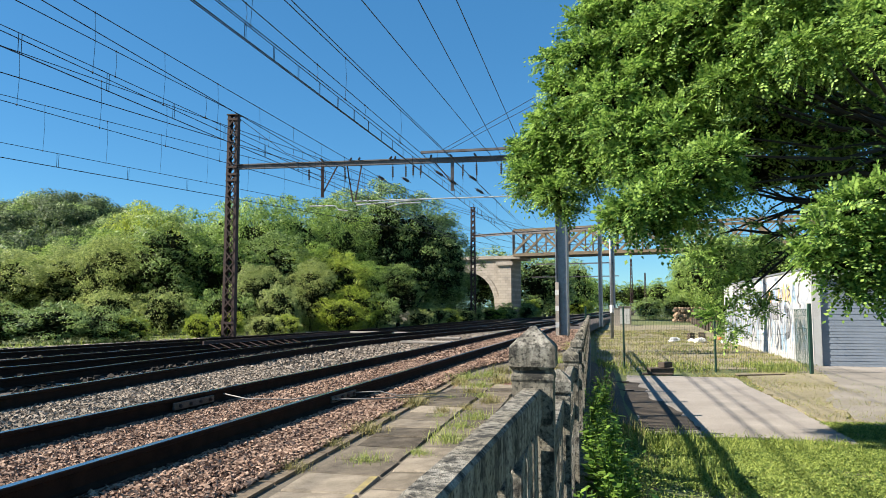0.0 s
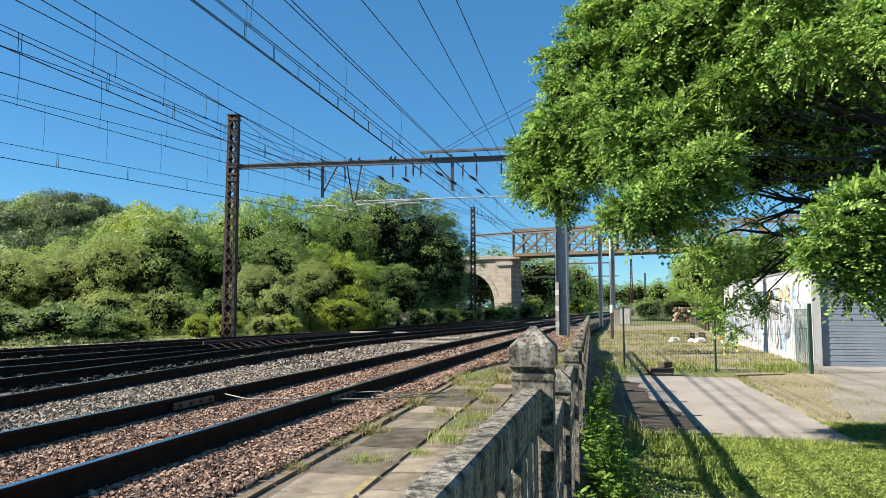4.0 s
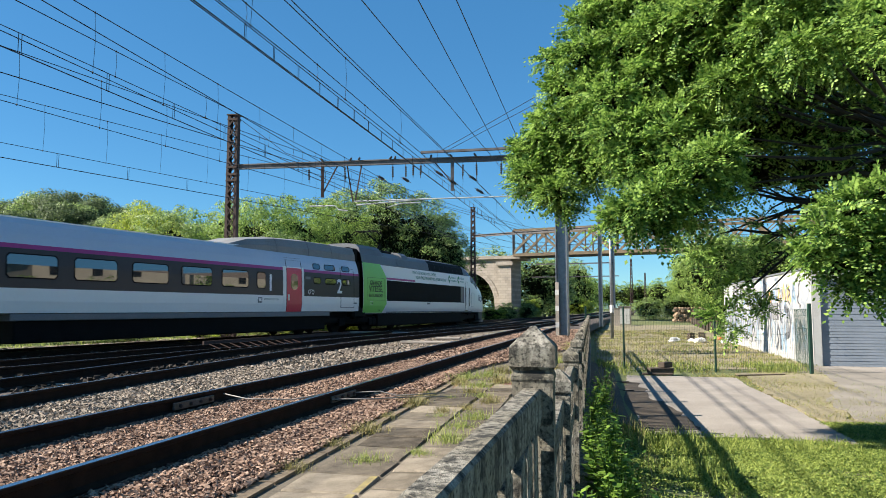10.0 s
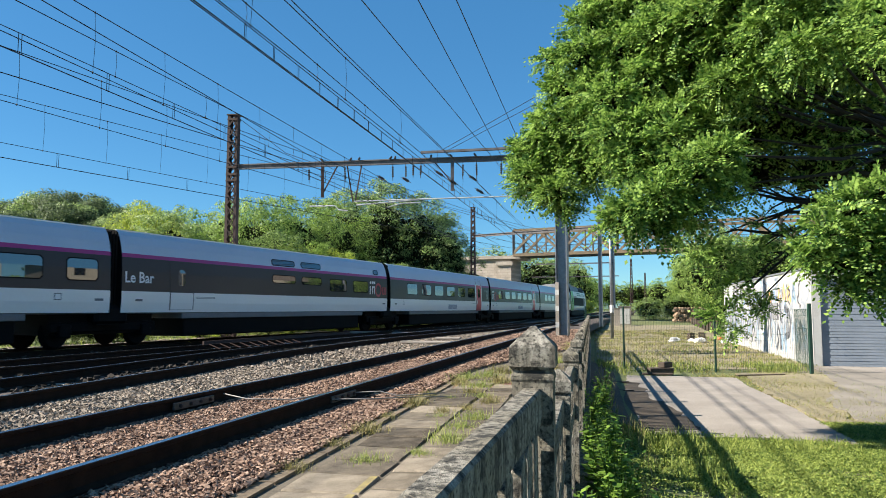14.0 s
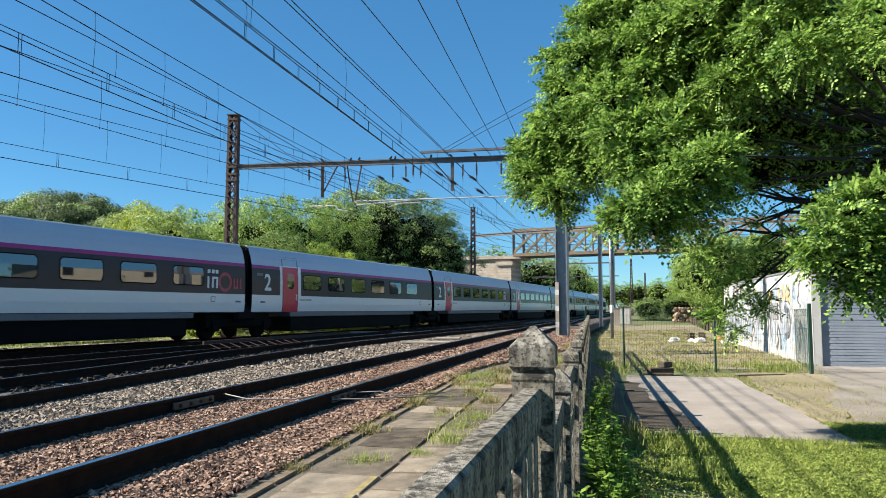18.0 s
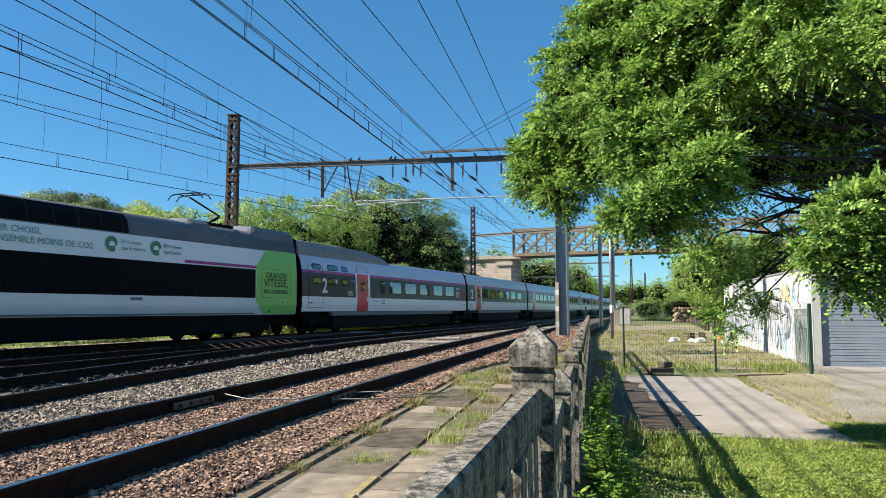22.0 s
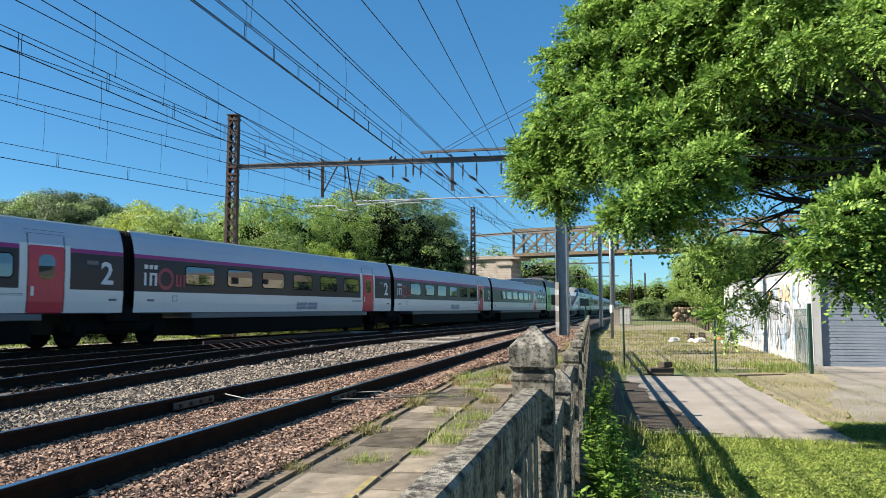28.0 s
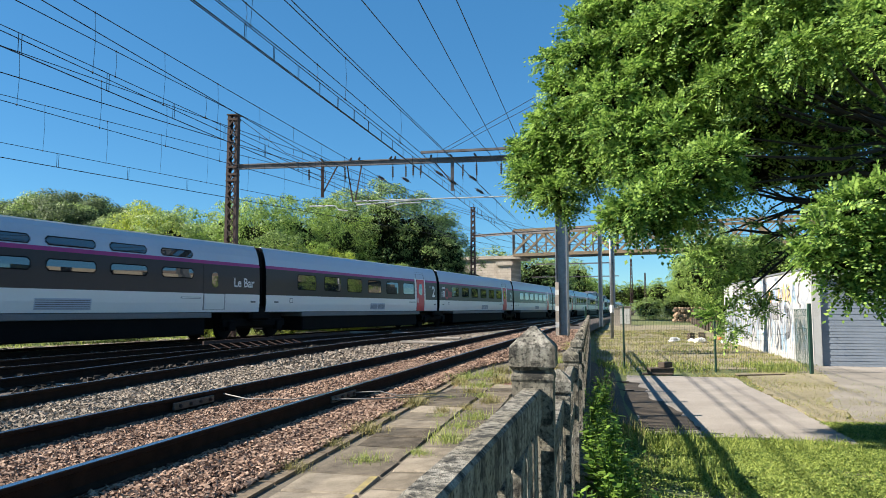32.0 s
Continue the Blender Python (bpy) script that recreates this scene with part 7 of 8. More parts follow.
    g = pl("green_panel", 0.25, 2.95, 0.79, 3.41, M_TGREEN, 0.006, "green advertising panel", (0, 0.5, 0.68, 0))
    mid = f * (-h + 1.66)
    for text, z, size in (("GRANDE", 2.24, 0.36), ("VITESSE,", 1.90, 0.46), ("BAS CARBONE.", 1.62, 0.245)):
        words("lettering", text, size, M_INKDK, g, on_side(mid, z, 0.016, PCSIDE), "dark green lettering", "CENTER", 1.0, 0.012)
    bm = bmesh.new()
    for a, b, z0, z1 in ((-0.98, -0.97, 1.45, 2.64), (0.97, 0.98, 1.45, 2.64), (-0.98, 0.98, 1.45, 1.46), (-0.98, 0.98, 2.635, 2.645)):
        box(bm, a, b, z0, z1, 0, 0.003)
    flat("panel_outline", c, bm, Matrix(((0, 0, 1, 1.462), (1, 0, 0, mid), (0, 1, 0, 0), (0, 0, 0, 1))), M_INKDK)
    pl("socket_hatch", 0.97, 1.31, 1.19, 1.37, M_TWHITE, 0.010, parent=g)
    pl("hatch_cover", 0.99, 1.29, 1.21, 1.35, M_TGREEN, 0.014, parent=g)
    pl("hatch_slot", 1.19, 1.24, 1.23, 1.33, M_TBLACK, 0.018, parent=g)
    pl("drain_hole", 2.05, 2.14, 0.87, 0.95, M_TBLACK, 0.012, parent=g)
    band = pl("side_band", 3.0, 15.68, 1.43, 2.57, M_TBLACK, 0.006, "black side band")
    pl("band_end", 14.95, 15.63, 1.48, 2.52, M_TSKIRT, 0.010, parent=band)
    pl("stripe", 2.95, 6.9, 2.61, 2.72, M_TMAG, 0.006)
    pl("roof_panel", 4.5, 9.2, 3.42, 3.84, M_TROOFDK, 0.012)
    gr = pl("intake_grille", 9.3, 15.7, 3.42, 4.06, M_TBLACK, 0.012, "black air intake grille")
    for k in range(8):
        pl("grille_bar", 9.5 + 0.82 * k, 9.525 + 0.82 * k, 3.43, 4.05, M_TDARKSKIRT, 0.02, parent=gr)
    d = pl("cab_door", 15.97, 16.55, 0.90, 2.92, M_TWHITE, 0.010, "narrow white cab door")
    for a in (15.84, 16.68):
        bm = bmesh.new()
        y = f * (-h + a)
        tube(bm, [(1.47, y, 1.2), (1.52, y, 1.25), (1.52, y, 2.45), (1.47, y, 2.5)], 0.025, 6)
        part("grab_rail", bm, M_TBLACK, c)
    pl("cab_step", 15.9, 16.6, 0.78, 0.90, M_TBEIGE, 0.02)
    hatch = pl("side_hatch", 17.35, 17.85, 1.15, 2.15, M_TWHITE, 0.008)
    for a, b, z0, z1 in ((17.33, 17.87, 1.135, 1.15), (17.33, 17.87, 2.15, 2.165), (17.33, 17.345, 1.15, 2.15), (17.855, 17.87, 1.15, 2.15)):
        pl("hatch_seam", a, b, z0, z1, M_TSKIRT, 0.010, parent=hatch)
    for a, b, z0, z1 in ((15.95, 16.57, 2.92, 2.935), (15.95, 15.97, 0.90, 2.92), (16.55, 16.57, 0.90, 2.92)):
        pl("door_seam", a, b, z0, z1, M_TSKIRT, 0.014, parent=d)
    pl("sill_line", 3.0, 17.5, 0.78, 0.84, M_TSKIRT, 0.008)
    bm = bmesh.new()
    box(bm, -0.25, 0.25, 1.27, 1.37, 0, 0.003)
    flat("marking", c, bm, Matrix(((0, 0, 1, 1.458), (1, 0, 0, f * (-h + 9.0)), (0, 1, 0, 0), (0, 0, 0, 1))), M_TSKIRT)
    # slogan and its two round signs
    left = 6.6 if front else 16.2
    m1, m2 = on_side(f * (-h + left), 3.09, 0.012, PCSIDE), on_side(f * (-h + left) + 0.45, 2.81, 0.012, PCSIDE)
    words("slogan", "MERCI DE NOUS AVOIR CHOISI,", 0.265, M_TINT, c, m1, "pale teal lettering", "LEFT", 1.0)
    words("slogan", "POUR ÉMETTRE ENSEMBLE MOINS DE CO2", 0.265, M_TINT, c, m2, "pale teal lettering", "LEFT", 1.0)
    base = f * (-h + left)
    for dx, l1, l2 in ((6.2, "50 X moins", "que la voiture"), (8.0, "80 X moins", "que l'avion")):
        y = base + dx
        bm = bmesh.new()
        bmesh.ops.create_circle(bm, cap_ends=True, segments=22, radius=0.25)
        o = flat("round_sign", c, bm, on_side(y, 3.02, 0.012, PCSIDE), M_TSIGN)
        bm = bmesh.new()
        box(bm, -0.12, 0.12, -0.06, 0.02, 0.002, 0.004)
        box(bm, -0.08, 0.08, 0.02, 0.08, 0.002, 0.004)
        flat("pictogram", o, bm, Matrix(), M_TWHITE)
        words("small_lettering", l1, 0.18, M_TINT, c, on_side(y + 0.34, 3.07, 0.012, PCSIDE), "", "LEFT")
        words("small_lettering", l2, 0.18, M_TINT, c, on_side(y + 0.34, 2.87, 0.012, PCSIDE), "", "LEFT")
    # nose sign: dark bars and ring
    bm = bmesh.new()
    for a in (-0.50, -0.34, -0.15):
        box(bm, a, a + 0.07, 1.60, 1.90, 0, 0.004)
    box(bm, -0.34, -0.08, 1.84, 1.902, 0, 0.0036)
    for a in (0.42, 0.55, 0.68):
        box(bm, a, a + 0.06, 1.60, 1.90, 0, 0.004)
    nn = 22
    for k in range(nn):
        a0, a1 = 2 * math.pi * k / nn, 2 * math.pi * (k + 1) / nn
        bm.faces.new([bm.verts.new((0.14 + r * math.cos(a), 1.74 + r * math.sin(a), 0.002)) for r, a in ((0.15, a0), (0.215, a0), (0.215, a1), (0.15, a1))])
    for a in (-0.42, -0.30, -0.18):
        box(bm, a, a + 0.09, 1.94, 2.02, 0, 0.004)
    flat("nose_sign", c, bm, Matrix(((-0.10 * f, -0.04, 1, 1.428), (1, 0, 0.10 * f, f * (-h + 19.5)), (0, 1, 0.04, 0), (0, 0, 0, 1))), M_TLOGO)
    # red stripe along the edge of the hood
    for sx in (-1, 1):
        rows = []
        bm = bmesh.new()
        for y, w, ze, zt in nose[1:-1] if stripe else ():
            k = 0.3 + 1.0 * min(1, (y - 7.75) / 0.8)
            rows.append([bm.verts.new((sx * (w * 0.972 + 0.016), y * f, ze - 0.15 * k)), bm.verts.new((sx * (w * 0.95 + 0.014), y * f, ze + 0.012))])
        for a, b in zip(rows, rows[1:]):
            bm.faces.new((a[0], b[0], b[1], a[1]))
        if stripe:
            part("red_stripe", bm, M_TRED2, c)
        bm = bmesh.new()
        box(bm, sx * 0.60 - 0.20, sx * 0.60 + 0.20, 9.98 * f - 0.12, 9.98 * f + 0.12, 1.74, 1.92, 0.05)
        part("headlight", bm, M_TLAMP, c, "clear headlight in the nose")
    bm = bmesh.new()
    tube(bm, [(0.14, 7.72 * f, 2.92), (0.46, 7.2 * f, 3.24)], 0.018, 5)
    part("wiper", bm, M_TBLACK, c)
    bm = bmesh.new()
    vs = [[bm.verts.new((sx * w * f, y * f, z)) for sx, z in ((1, -0.02), (1, 0.16), (-1, 0.16), (-1, -0.02))] for y, w in ((9.3, 1.0), (10.4, 0.95), (11.0, 0.25))]
    for a, b in zip(vs, vs[1:]):
        for k in range(4):
            bm.faces.new((a[k], b[k], b[(k + 1) % 4], a[(k + 1) % 4]))
    bm.faces.new(vs[-1])
    bm.faces.new(vs[0][::-1])
    part("plough", bm, M_TFAIR, c, "grey plough under the nose")
    bm = bmesh.new()
    y0, y1 = sorted((10.2 * f, 11.06 * f))
    box(bm, -0.66, 0.66, y0, y1, 0.30, 1.26, 0.05)
    part("coupler_hatch", bm, M_TBLACK, c, "open black coupler hatch")
    # raised roof cowls before and behind the pantograph well
    for a0, a1, zt in ((0.22, 3.05, 4.42), (5.4, 6.6, 4.32)):
        V = []
        for a, k in ((a0, 1.0), (a1 - 0.35, 1.0), (a1, 0.55)):
            q = [(1.26, 3.80), (1.14, 3.80 + (zt - 3.80) * 0.62 * k), (0.94, 3.80 + (zt - 3.80) * 0.9 * k), (0.4, 3.80 + (zt - 3.80) * k)]
            V += [(u, f * (-h + a), z) for u, z in q + [(-u, z) for u, z in q[::-1]]]
        Fc = []
        for i in range(2):
            for k in range(7):
                a = i * 8 + k
                Fc.append((a + 8, a + 9, a + 1, a) if f < 0 else (a, a + 1, a + 9, a + 8))
        Fc += [tuple(range(8)), tuple(range(23, 15, -1))]
        mesh("roof_cowl", V, Fc, M_TROOFDK, c, "dark raised roof cowl")
    # pantograph, raised
    y = f * (-h + 4.3)
    pg = boxed("pantograph_base", (-0.7, 0.7, y - 0.8, y + 0.8, 4.18, 4.30), M_TBLACK, c, bev=0.03)
    bm = bmesh.new()
    for sx in (-0.45, 0.45):
        for dy in (-0.6, 0.6):
            lathe(bm, [(0.06, 0), (0.10, 0.03), (0.06, 0.06), (0.10, 0.09), (0.05, 0.13)], pose(sx, y + dy, 4.24), 8)
    part("insulator", bm, M_INSUL, pg)
    bm = bmesh.new()
    knee = (0, y + 0.75, 4.73)
    tube(bm, [(0, y + 0.1, 4.36), knee], 0.045, 6)
    tube(bm, [knee, (0, y - 0.95, 5.26)], 0.035, 6)
    tube(bm, [(0.1, y + 0.1, 4.38), (0.06, y + 0.8, 4.68)], 0.018, 5)
    part("arm", bm, M_TBLACK, pg)
    bm = bmesh.new()
    for dy in (-0.22, 0.22):
        tube(bm, [(-0.86, y - 0.95 + dy, 5.16), (-0.72, y - 0.95 + dy, 5.32), (-0.5, y - 0.95 + dy, 5.37), (0.5, y - 0.95 + dy, 5.37), (0.72, y - 0.95 + dy, 5.32), (0.86, y - 0.95 + dy, 5.16)], 0.025, 6)
    tube(bm, [(-0.3, y - 1.17, 5.34), (-0.3, y - 0.73, 5.34)], 0.02, 5)
    tube(bm, [(0.3, y - 1.17, 5.34), (0.3, y - 0.73, 5.34)], 0.02, 5)
    part("collector_head", bm, M_TBLACK, pg)
    return c


# ---------- things in the yard and the meadow ----------
def sack(x, y, z, s, seed, m, label):
    rng = random.Random(seed)
    bm = bmesh.new()
    bmesh.ops.create_icosphere(bm, subdivisions=2, radius=1)
    for v in bm.verts:
        k = 1 + 0.28 * noise.noise(v.co * 1.7 + Vector((seed, 0, 0)))
        v.co = Vector((v.co.x * k * s, v.co.y * k * s * 0.7, max(-0.32, v.co.z * k * 0.55) * s))
    o = part("rubbish_sack", bm, m, None, smooth=False)
    o.matrix_basis = pose(x, y, z + 0.30 * s, 0, 0, rng.uniform(0, 360))
    tagged(o, label, "rubbish sack", "rubbish in the meadow")


for i, (x, y, s) in enumerate(((13.9, 43.0, 0.34), (14.3, 43.6, 0.28), (15.0, 41.8, 0.40), (15.4, 42.4, 0.32), (14.9, 42.8, 0.26), (16.2, 41.2, 0.25), (13.5, 42.1, 0.24), (16.6, 40.3, 0.3), (15.9, 43.8, 0.22))):
    sack(x, y, ground_z(x, y), s, i + 3, M_WHITEPAINT if i % 3 else M_PALEMETAL, "crumpled white rubbish sack in the dry grass")
sack(17.6, 45.5, ground_z(17.6, 45.5), 0.25, 20, M_ORANGE, "small orange plastic sack in the grass")


def crate(x, y, w, d, h, m, label, rz=0.0, name="crate"):
    bm = bmesh.new()
    for z in (0, h * 0.36, h * 0.72):
        box(bm, -w / 2, w / 2, -d / 2, -d / 2 + 0.03, z, z + h * 0.26)
        box(bm, -w / 2, w / 2, d / 2 - 0.03, d / 2, z, z + h * 0.26)
        box(bm, -w / 2, -w / 2 + 0.03, -d / 2 + 0.03, d / 2 - 0.03, z, z + h * 0.26)
        box(bm, w / 2 - 0.03, w / 2, -d / 2 + 0.03, d / 2 - 0.03, z, z + h * 0.26)
    for sx in (-1, 1):
        for sy in (-1, 1):
            box(bm, sx * (w / 2 - 0.06) - 0.025, sx * (w / 2 - 0.06) + 0.025, sy * (d / 2 - 0.06) - 0.025, sy * (d / 2 - 0.06) + 0.025, 0, h)
    o = part(name, bm, m)
    o.matrix_basis = pose(x, y, ground_z(x, y), 0, 0, rz)
    tagged(o, label, "crate", "crates in the meadow")


crate(15.8, 45.5, 0.38, 0.3, 0.45, M_DARKWOOD, "dark wooden crate standing in the dry grass", 20)
crate(16.4, 45.2, 0.42, 0.3, 0.5, M_DARKWOOD, "dark wooden crate standing in the dry grass", -15)
crate(8.9, 48.5, 0.6, 0.4, 0.35, M_DARKWOOD, "low dark wooden crate in the dry grass", 10)


def build_logs():
    t = empty("log_pile", Matrix(), "stack of cut logs at the back of the meadow", "log pile")
    bm = bmesh.new()
    lathe(bm, [(0.16, 0), (0.17, 0.5), (0.16, 1.0)], pose(0, 0, 0, 90), 9)
    me = bpy.data.meshes.new("log")
    bm.to_mesh(me)
    bm.free()
    me.materials.append(M_LOG)
    r = random.Random(8)
    for row in range(6):
        for i in range(19 - row % 2):
            o = new("log", me)
            o.parent = t
            x = 27.2 + 0.33 * (i + 0.5 * (row % 2)) + r.uniform(-0.05, 0.05)
            y = 88.0 - 0.15 * x + r.uniform(-0.15, 0.15)
            o.matrix_basis = pose(x, y, ground_z(x, y) + 0.17 + row * 0.28, 0, 0, r.uniform(-3, 3)) @ Matrix.Scale(r.uniform(0.85, 1.1), 4)


build_logs()


def build_cabinet():
    c = empty("concrete_cabinet", pose(18.9, 74.0, ground_z(18.9, 74.0), 0, 0, -15), "pale concrete trackside cabinet with a flat lid", "trackside cabinet")
    boxed("body", (-0.65, 0.65, -0.4, 0.4, -0.1, 1.85), M_SLABCONC, c, bev=0.02)
    boxed("lid", (-0.72, 0.72, -0.47, 0.47, 1.85, 1.97), M_CONC, c, bev=0.02)
    boxed("door", (-0.5, 0.5, -0.43, -0.40, 0.15, 1.7), M_PALEMETAL, c)
    c = empty("concrete_cabinet", pose(17.6, 72.0, ground_z(17.6, 72.0), 0, 0, -15), "small pale concrete trackside cabinet", "trackside cabinet")
    boxed("body", (-0.3, 0.3, -0.3, 0.3, -0.1, 1.7), M_SLABCONC, c, bev=0.02)
    boxed("lid", (-0.34, 0.34, -0.34, 0.34, 1.7, 1.8), M_CONC, c, bev=0.02)


build_cabinet()


def timber(x, y, z, L, w, h, rz, label):
    o = boxed("timber", (-L / 2, L / 2, -w / 2, w / 2, 0, h), M_DARKWOOD, bev=0.015)
    o.matrix_basis = pose(x, y, z, 0, 0, rz)
    tagged(o, label, "timber", "old timbers in the yard")


timber(6.55, 21.6, -0.95, 0.75, 0.25, 0.18, 8, "old dark sleeper offcut at the edge of the slab")
timber(6.35, 21.2, -0.95, 0.9, 0.10, 0.06, -6, "flat weathered plank at the edge of the slab")
timber(6.75, 21.75, -0.77, 0.45, 0.22, 0.16, 40, "old dark sleeper offcut lying on another")
timber(4.3, 19.0, -0.97, 1.3, 0.12, 0.05, 6, "grey weathered plank beside the fence")
timber(4.0, 17.2, -0.97, 1.1, 0.14, 0.05, -10, "grey weathered plank beside the fence")
timber(9.4, 21.2, -0.98, 1.6, 0.1, 0.05, 12, "pale weathered plank near the mesh fence")

# row of old stub posts at the back of the meadow
for k in range(10):
    px, py = 26.6 - 0.62 * k, 76.0 - 2.3 * k
    o = boxed("stub_post", (-0.11, 0.11, -0.11, 0.11, -0.1, 0.62 + 0.1 * (k % 3)), M_DARKWOOD, bev=0.015)
    o.matrix_basis = pose(px, py, ground_z(px, py), 0, 0, 17 * k)
    tagged(o, "short dark wooden stub post in the meadow", "post", "stub posts in the meadow")

# ---------- paint on the shed wall ----------
SHED = Matrix(((0.972, 0.235, 0, 12.75), (-0.235, 0.972, 0, 24.6), (0, 0, 1, 0), (0, 0, 0, 1)))


def graffiti(name, pts, w, m):
    """One painted stroke on the side wall: points along the wall and up."""
    V, Fc = [], []
    for i, (a, z) in enumerate(pts):
        b0, b1 = pts[max(0, i - 1)], pts[min(len(pts) - 1, i + 1)]
        d = Vector((b1[0] - b0[0], b1[1] - b0[1]))
        d.normalize()
        for s in (-0.5, 0.5):
            V.append(SHED @ Vector((-0.005, a - d.y * s * w, z + d.x * s * w)))
    for i in range(len(pts) - 1):
        Fc.append((2 * i, 2 * i + 1, 2 * i + 3, 2 * i + 2))
    o = mesh(name, V, Fc, m)
    tagged(o, "sprayed paint strokes on the white wall", "graffiti", "graffiti on the shed wall")


rg = random.Random(14)
for i in range(60):
    a = 0.6 + i * 0.25 + rg.uniform(-0.2, 0.2)
    z = rg.uniform(-0.6, 1.5)
    hgt = rg.uniform(0.5, 1.3)
    pts = []
    for k in range(7):
        pts.append((a + 0.32 * math.sin(k * rg.uniform(0.8, 1.4)) + 0.05 * k, min(2.25, z + hgt * k / 6)))
    graffiti("graffiti", pts, rg.uniform(0.06, 0.2), (M_G_GREY, M_G_BLUE, M_G_GREY, M_WHITEPAINT, M_G_DARK, M_G_GREY)[i % 6])
for i, (a, z, m) in enumerate(((3.0, 1.55, M_G_OCHRE), (3.8, 1.6, M_G_OCHRE), (4.6, 1.5, M_G_OCHRE), (2.2, 1.5, M_G_BLUE), (5.6, 1.5, M_G_BLUE), (6.6, 1.55, M_G_OCHRE))):
    graffiti("graffiti", [(a, z - 0.3), (a + 0.12, z), (a + 0.3, z + 0.35), (a + 0.45, z), (a + 0.4, z - 0.25)], 0.22, m)
for i in range(40):
    a, z = 0.8 + 0.46 * i, rg.uniform(-0.75, 0.2)
    hh, ww = rg.uniform(0.8, 1.5), rg.uniform(0.5, 1.0)
    kind = rg.randrange(3)
    if kind == 0:
        pts = [(a, z), (a + 0.05 * ww, z + hh * 0.6), (a + 0.4 * ww, z + hh), (a + 0.8 * ww, z + hh * 0.7), (a + 0.5 * ww, z + hh * 0.4), (a + ww, z)]
    elif kind == 1:
        pts = [(a + ww, z + hh), (a + 0.3 * ww, z + hh * 0.9), (a, z + hh * 0.5), (a + 0.3 * ww, z + hh * 0.1), (a + ww, z)]
    else:
        pts = [(a, z), (a + 0.1 * ww, z + hh), (a + 0.5 * ww, z + hh * 0.3), (a + 0.9 * ww, z + hh), (a + ww, z)]
    graffiti("graffiti", pts, rg.uniform(0.14, 0.30), (M_G_GREY, M_G_DARK, M_G_GREY, M_G_BLUE)[i % 4])
# low barred windows in the wall
for a in (5.2, 6.8):
    w = empty("window_1", Matrix(), "", "", "", "structure")
    V = [SHED @ Vector((u, v, z)) for z in (0.55, 1.25) for u, v in ((-0.03, a), (0.02, a), (0.02, a + 1.1), (-0.03, a + 1.1))]
    mesh("window_frame", V, [(3, 2, 1, 0), (4, 5, 6, 7), (0, 1, 5, 4), (1, 2, 6, 5), (2, 3, 7, 6), (3, 0, 4, 7)], M_G_DARK, w)
    for k in range(6):
        V = [SHED @ Vector((u, v, z)) for z in (0.57, 1.23) for u, v in ((-0.05, a + 0.1 + 0.17 * k), (-0.03, a + 0.1 + 0.17 * k), (-0.03, a + 0.14 + 0.17 * k), (-0.05, a + 0.14 + 0.17 * k))]
        mesh("window_bar", V, [(3, 2, 1, 0), (4, 5, 6, 7), (0, 1, 5, 4), (1, 2, 6, 5), (2, 3, 7, 6), (3, 0, 4, 7)], M_PALEMETAL, w)
    tagged(w, "low barred window in the painted wall", "window", kind="structure")


# ---------- small things by the rails ----------
def cable(pts, label):
    o = empty("trackside_cable", Matrix(), label, "cable", "cables by the rails")
    bm = bmesh.new()
    tube(bm, pts, 0.009, 6)
    part("sheath", bm, M_OLDCABLE, o, smooth=True)


def rail_at(y, off, z=-0.1):
    return (a_x(y) + off, y, z)


cable([rail_at(9.0, -0.70, -0.06), rail_at(8.8, -0.3, -0.10), rail_at(8.9, 0.2, -0.12), rail_at(9.1, 0.66, -0.05)], "pale bonding cable looped between the rails")
cable([rail_at(9.3, 0.82, -0.08), rail_at(9.6, 1.05, -0.10), rail_at(9.4, 1.35, -0.13), rail_at(9.7, 1.9, -0.13)], "pale bonding cable looped beside the rail")
cable([rail_at(8.6, 0.82, -0.08), rail_at(8.9, 1.2, -0.11), rail_at(9.2, 1.7, -0.12), rail_at(9.8, 2.1, -0.2)], "pale bonding cable lying on the ballast")
# fishplates at the rail joints
for y, off in ((8.4, -0.755), (9.0, 0.755)):
    o = empty("fishplate", pose(a_x(y) + off + 0.03, y, 0, 0, 0, -14.1), "bolted steel fishplate on the rail joint", "fishplate", "fishplates")
    boxed("plate", (0.0, 0.03, -0.4, 0.4, -0.13, -0.05), M_OLDSTEEL, o, bev=0.006)
    for k in range(4):
        bm = bmesh.new()
        lathe(bm, [(0.022, 0.0), (0.022, 0.02), (0.012, 0.03)], pose(0.03, -0.3 + 0.2 * k, -0.09, 0, 90, 0), 6)
        part("bolt", bm, M_RUST, o)
# rusty plate cover on the path
o = boxed("cover_plate", (-0.75, 0.75, -0.45, 0.45, 0, 0.05), M_RUSTPLATE, bev=0.01)
o.matrix_basis = pose(0.95, 11.3, -0.25, 0, 0, -8)
tagged(o, "rusty brown steel cover plate on the path", "cover plate")
# guard timbers of the turnout
tl = empty("switch_rodding", Matrix(), "ladder of steel rods between the far rails", "switch rods")
for k in range(10):
    f = k / 9
    lo, hi = Vector((-5.42 + 1.28 * f, 17.4 + 3.4 * f, 0.02)), Vector((-6.40 + 1.62 * f, 19.6 + 3.1 * f, 0.03))
    bm = bmesh.new()
    bar(bm, lo, hi, 0.020)
    part("rod", bm, M_RAILSIDE, tl)
bm = bmesh.new()
bar(bm, (d_x(20.3) - 1.0, 20.3, 0.02), (d_x(29.0) - 1.0, 29.0, 0.02), 0.05, 0.12)
part("stringer", bm, M_RUST, tl)
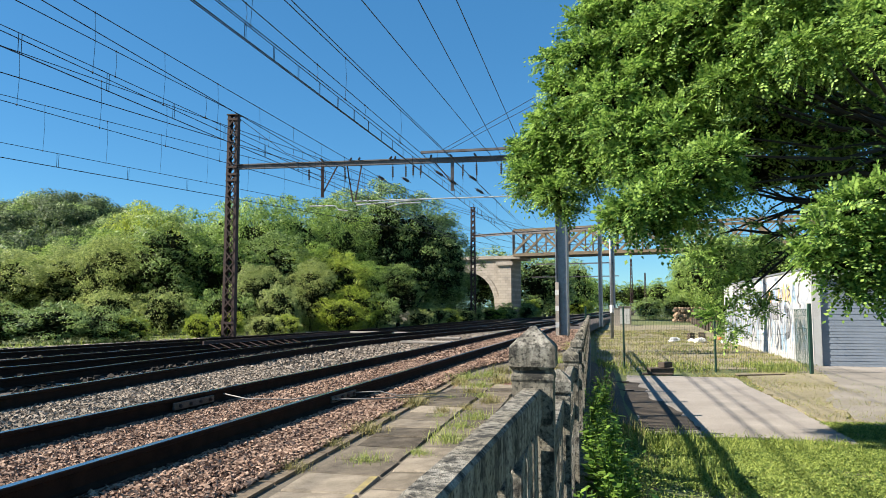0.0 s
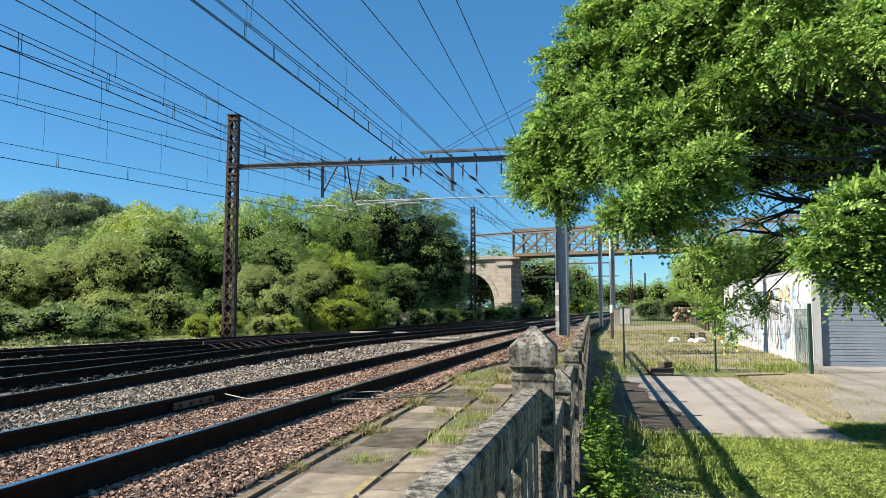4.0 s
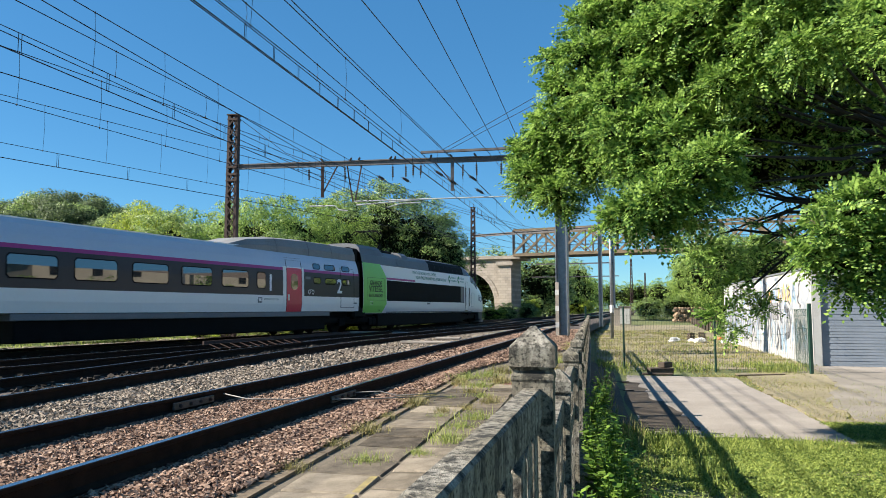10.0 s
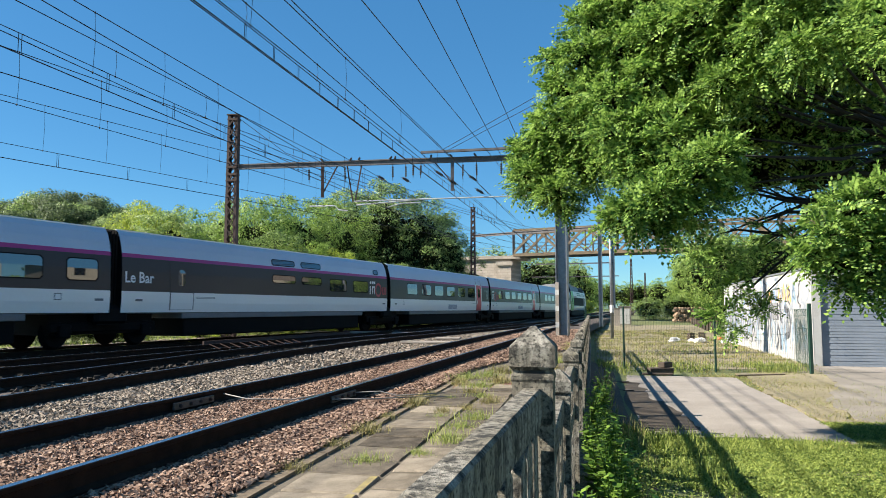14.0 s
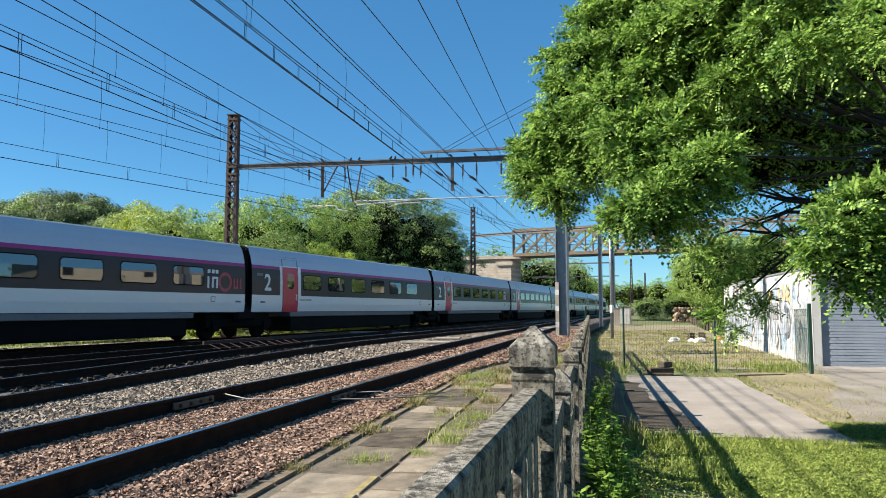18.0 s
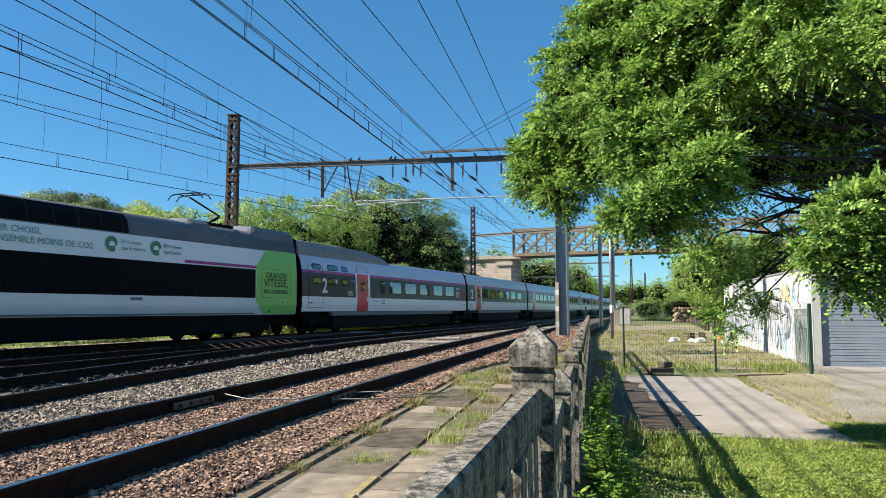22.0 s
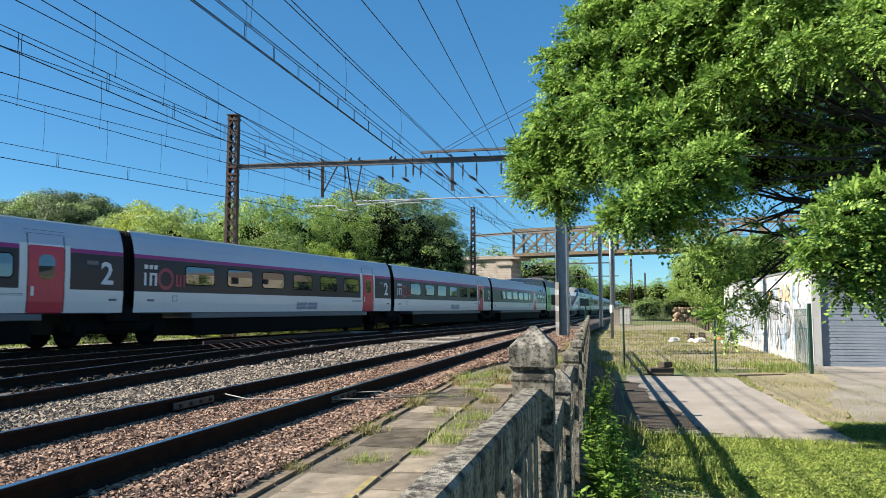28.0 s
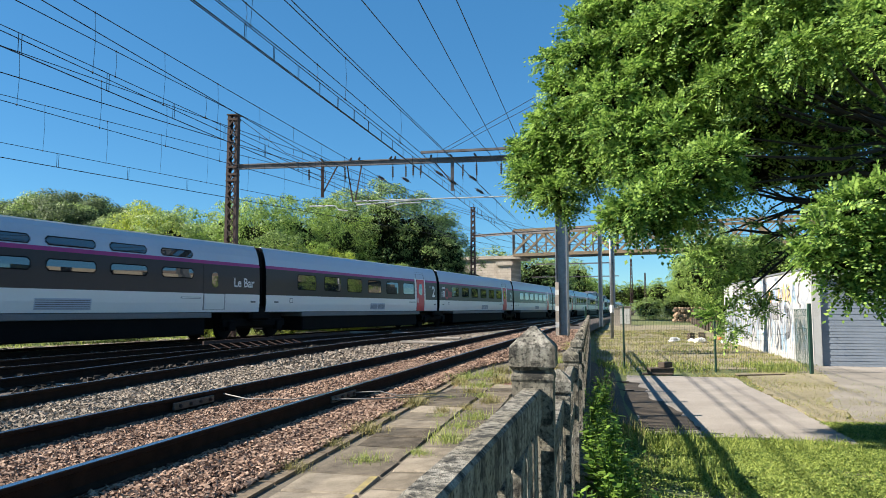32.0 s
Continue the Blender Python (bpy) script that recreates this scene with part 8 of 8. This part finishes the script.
# pale cable cover slabs lying on the ballast
for x, y, L, rz in ((-0.55, 23.5, 1.7, -12), (0.2, 26.5, 0.9, -10), (-2.9, 33.0, 3.0, -20)):
    o = boxed("cover_slab", (-L / 2, L / 2, -0.2, 0.2, 0, 0.07), M_SLABCONC, bev=0.01)
    o.matrix_basis = pose(x, y, -0.13, 0, 0, rz)
    tagged(o, "pale concrete cover slab lying on the ballast", "cover slab", "cover slabs on the ballast")

# ---------- the train's run ----------
def on_track(s):
    """Pose of a vehicle whose middle is s metres along the far track."""
    return pose(float(np.interp(s, TRACK_S, TRACK_X)), float(np.interp(s, TRACK_S, TRACK_Y)), 0, 0, 0, -math.degrees(bend(s)))


def run(t):
    """Place of the first gap of the train along the track at t seconds."""
    return 24.81 + 15.5335 * (t - 9.0) + 0.00378 * (t - 9.0) ** 2


def make_train():
    """Vehicles with the place of their middle, counted back from the first gap."""
    out = []
    END, MID, PC = 21.7, 18.65, 22.15
    first = coach(1, True)
    first_plain = coach(1, True, signs=None)
    second_rear = coach(2, False)
    second_plain = coach(2, False, signs=False)
    second_bare = coach(2, False, signs=None)
    second_front = coach(2, True)
    second_front_plain = coach(2, True, signs=None)
    end_lead = coach(2, True, END, "end", True)
    end_lead_b = coach(2, True, END, "end", False)
    end_rear = coach(2, False, END, "end", False)
    bar_rear = coach(1, False, MID, "bar")
    bar_front = coach(1, True, MID, "bar")
    pc_lead, pc_rear = power_car(True, False), power_car(False, True)
    used = set()

    def put(proto, d):
        ob = proto if proto not in used else copy_thing(proto, Matrix())
        used.add(proto)
        out.append((ob, d))

    d = 0.0
    put(pc_lead, PC / 2)
    put(end_lead, -END / 2)
    d = -END
    for p in (first, first_plain, bar_rear, second_plain, second_rear, second_bare, second_rear, second_bare):
        put(p, d - MID / 2)
        d -= MID
    put(end_rear, d - END / 2)
    d -= END
    put(pc_rear, d - PC / 2)
    d -= PC
    put(pc_lead, d - PC / 2)
    d -= PC
    put(end_lead_b, d - END / 2)
    d -= END
    for p in (second_front, second_front, second_front_plain, second_front, second_front_plain, bar_front, second_rear):
        put(p, d - MID / 2)
        d -= MID
    return out


TRAIN = make_train()


def motions():
    for ob, d in TRAIN:
        walk(ob, [(t, on_track(run(t) + d)) for t in range(0, 33)])


motions()
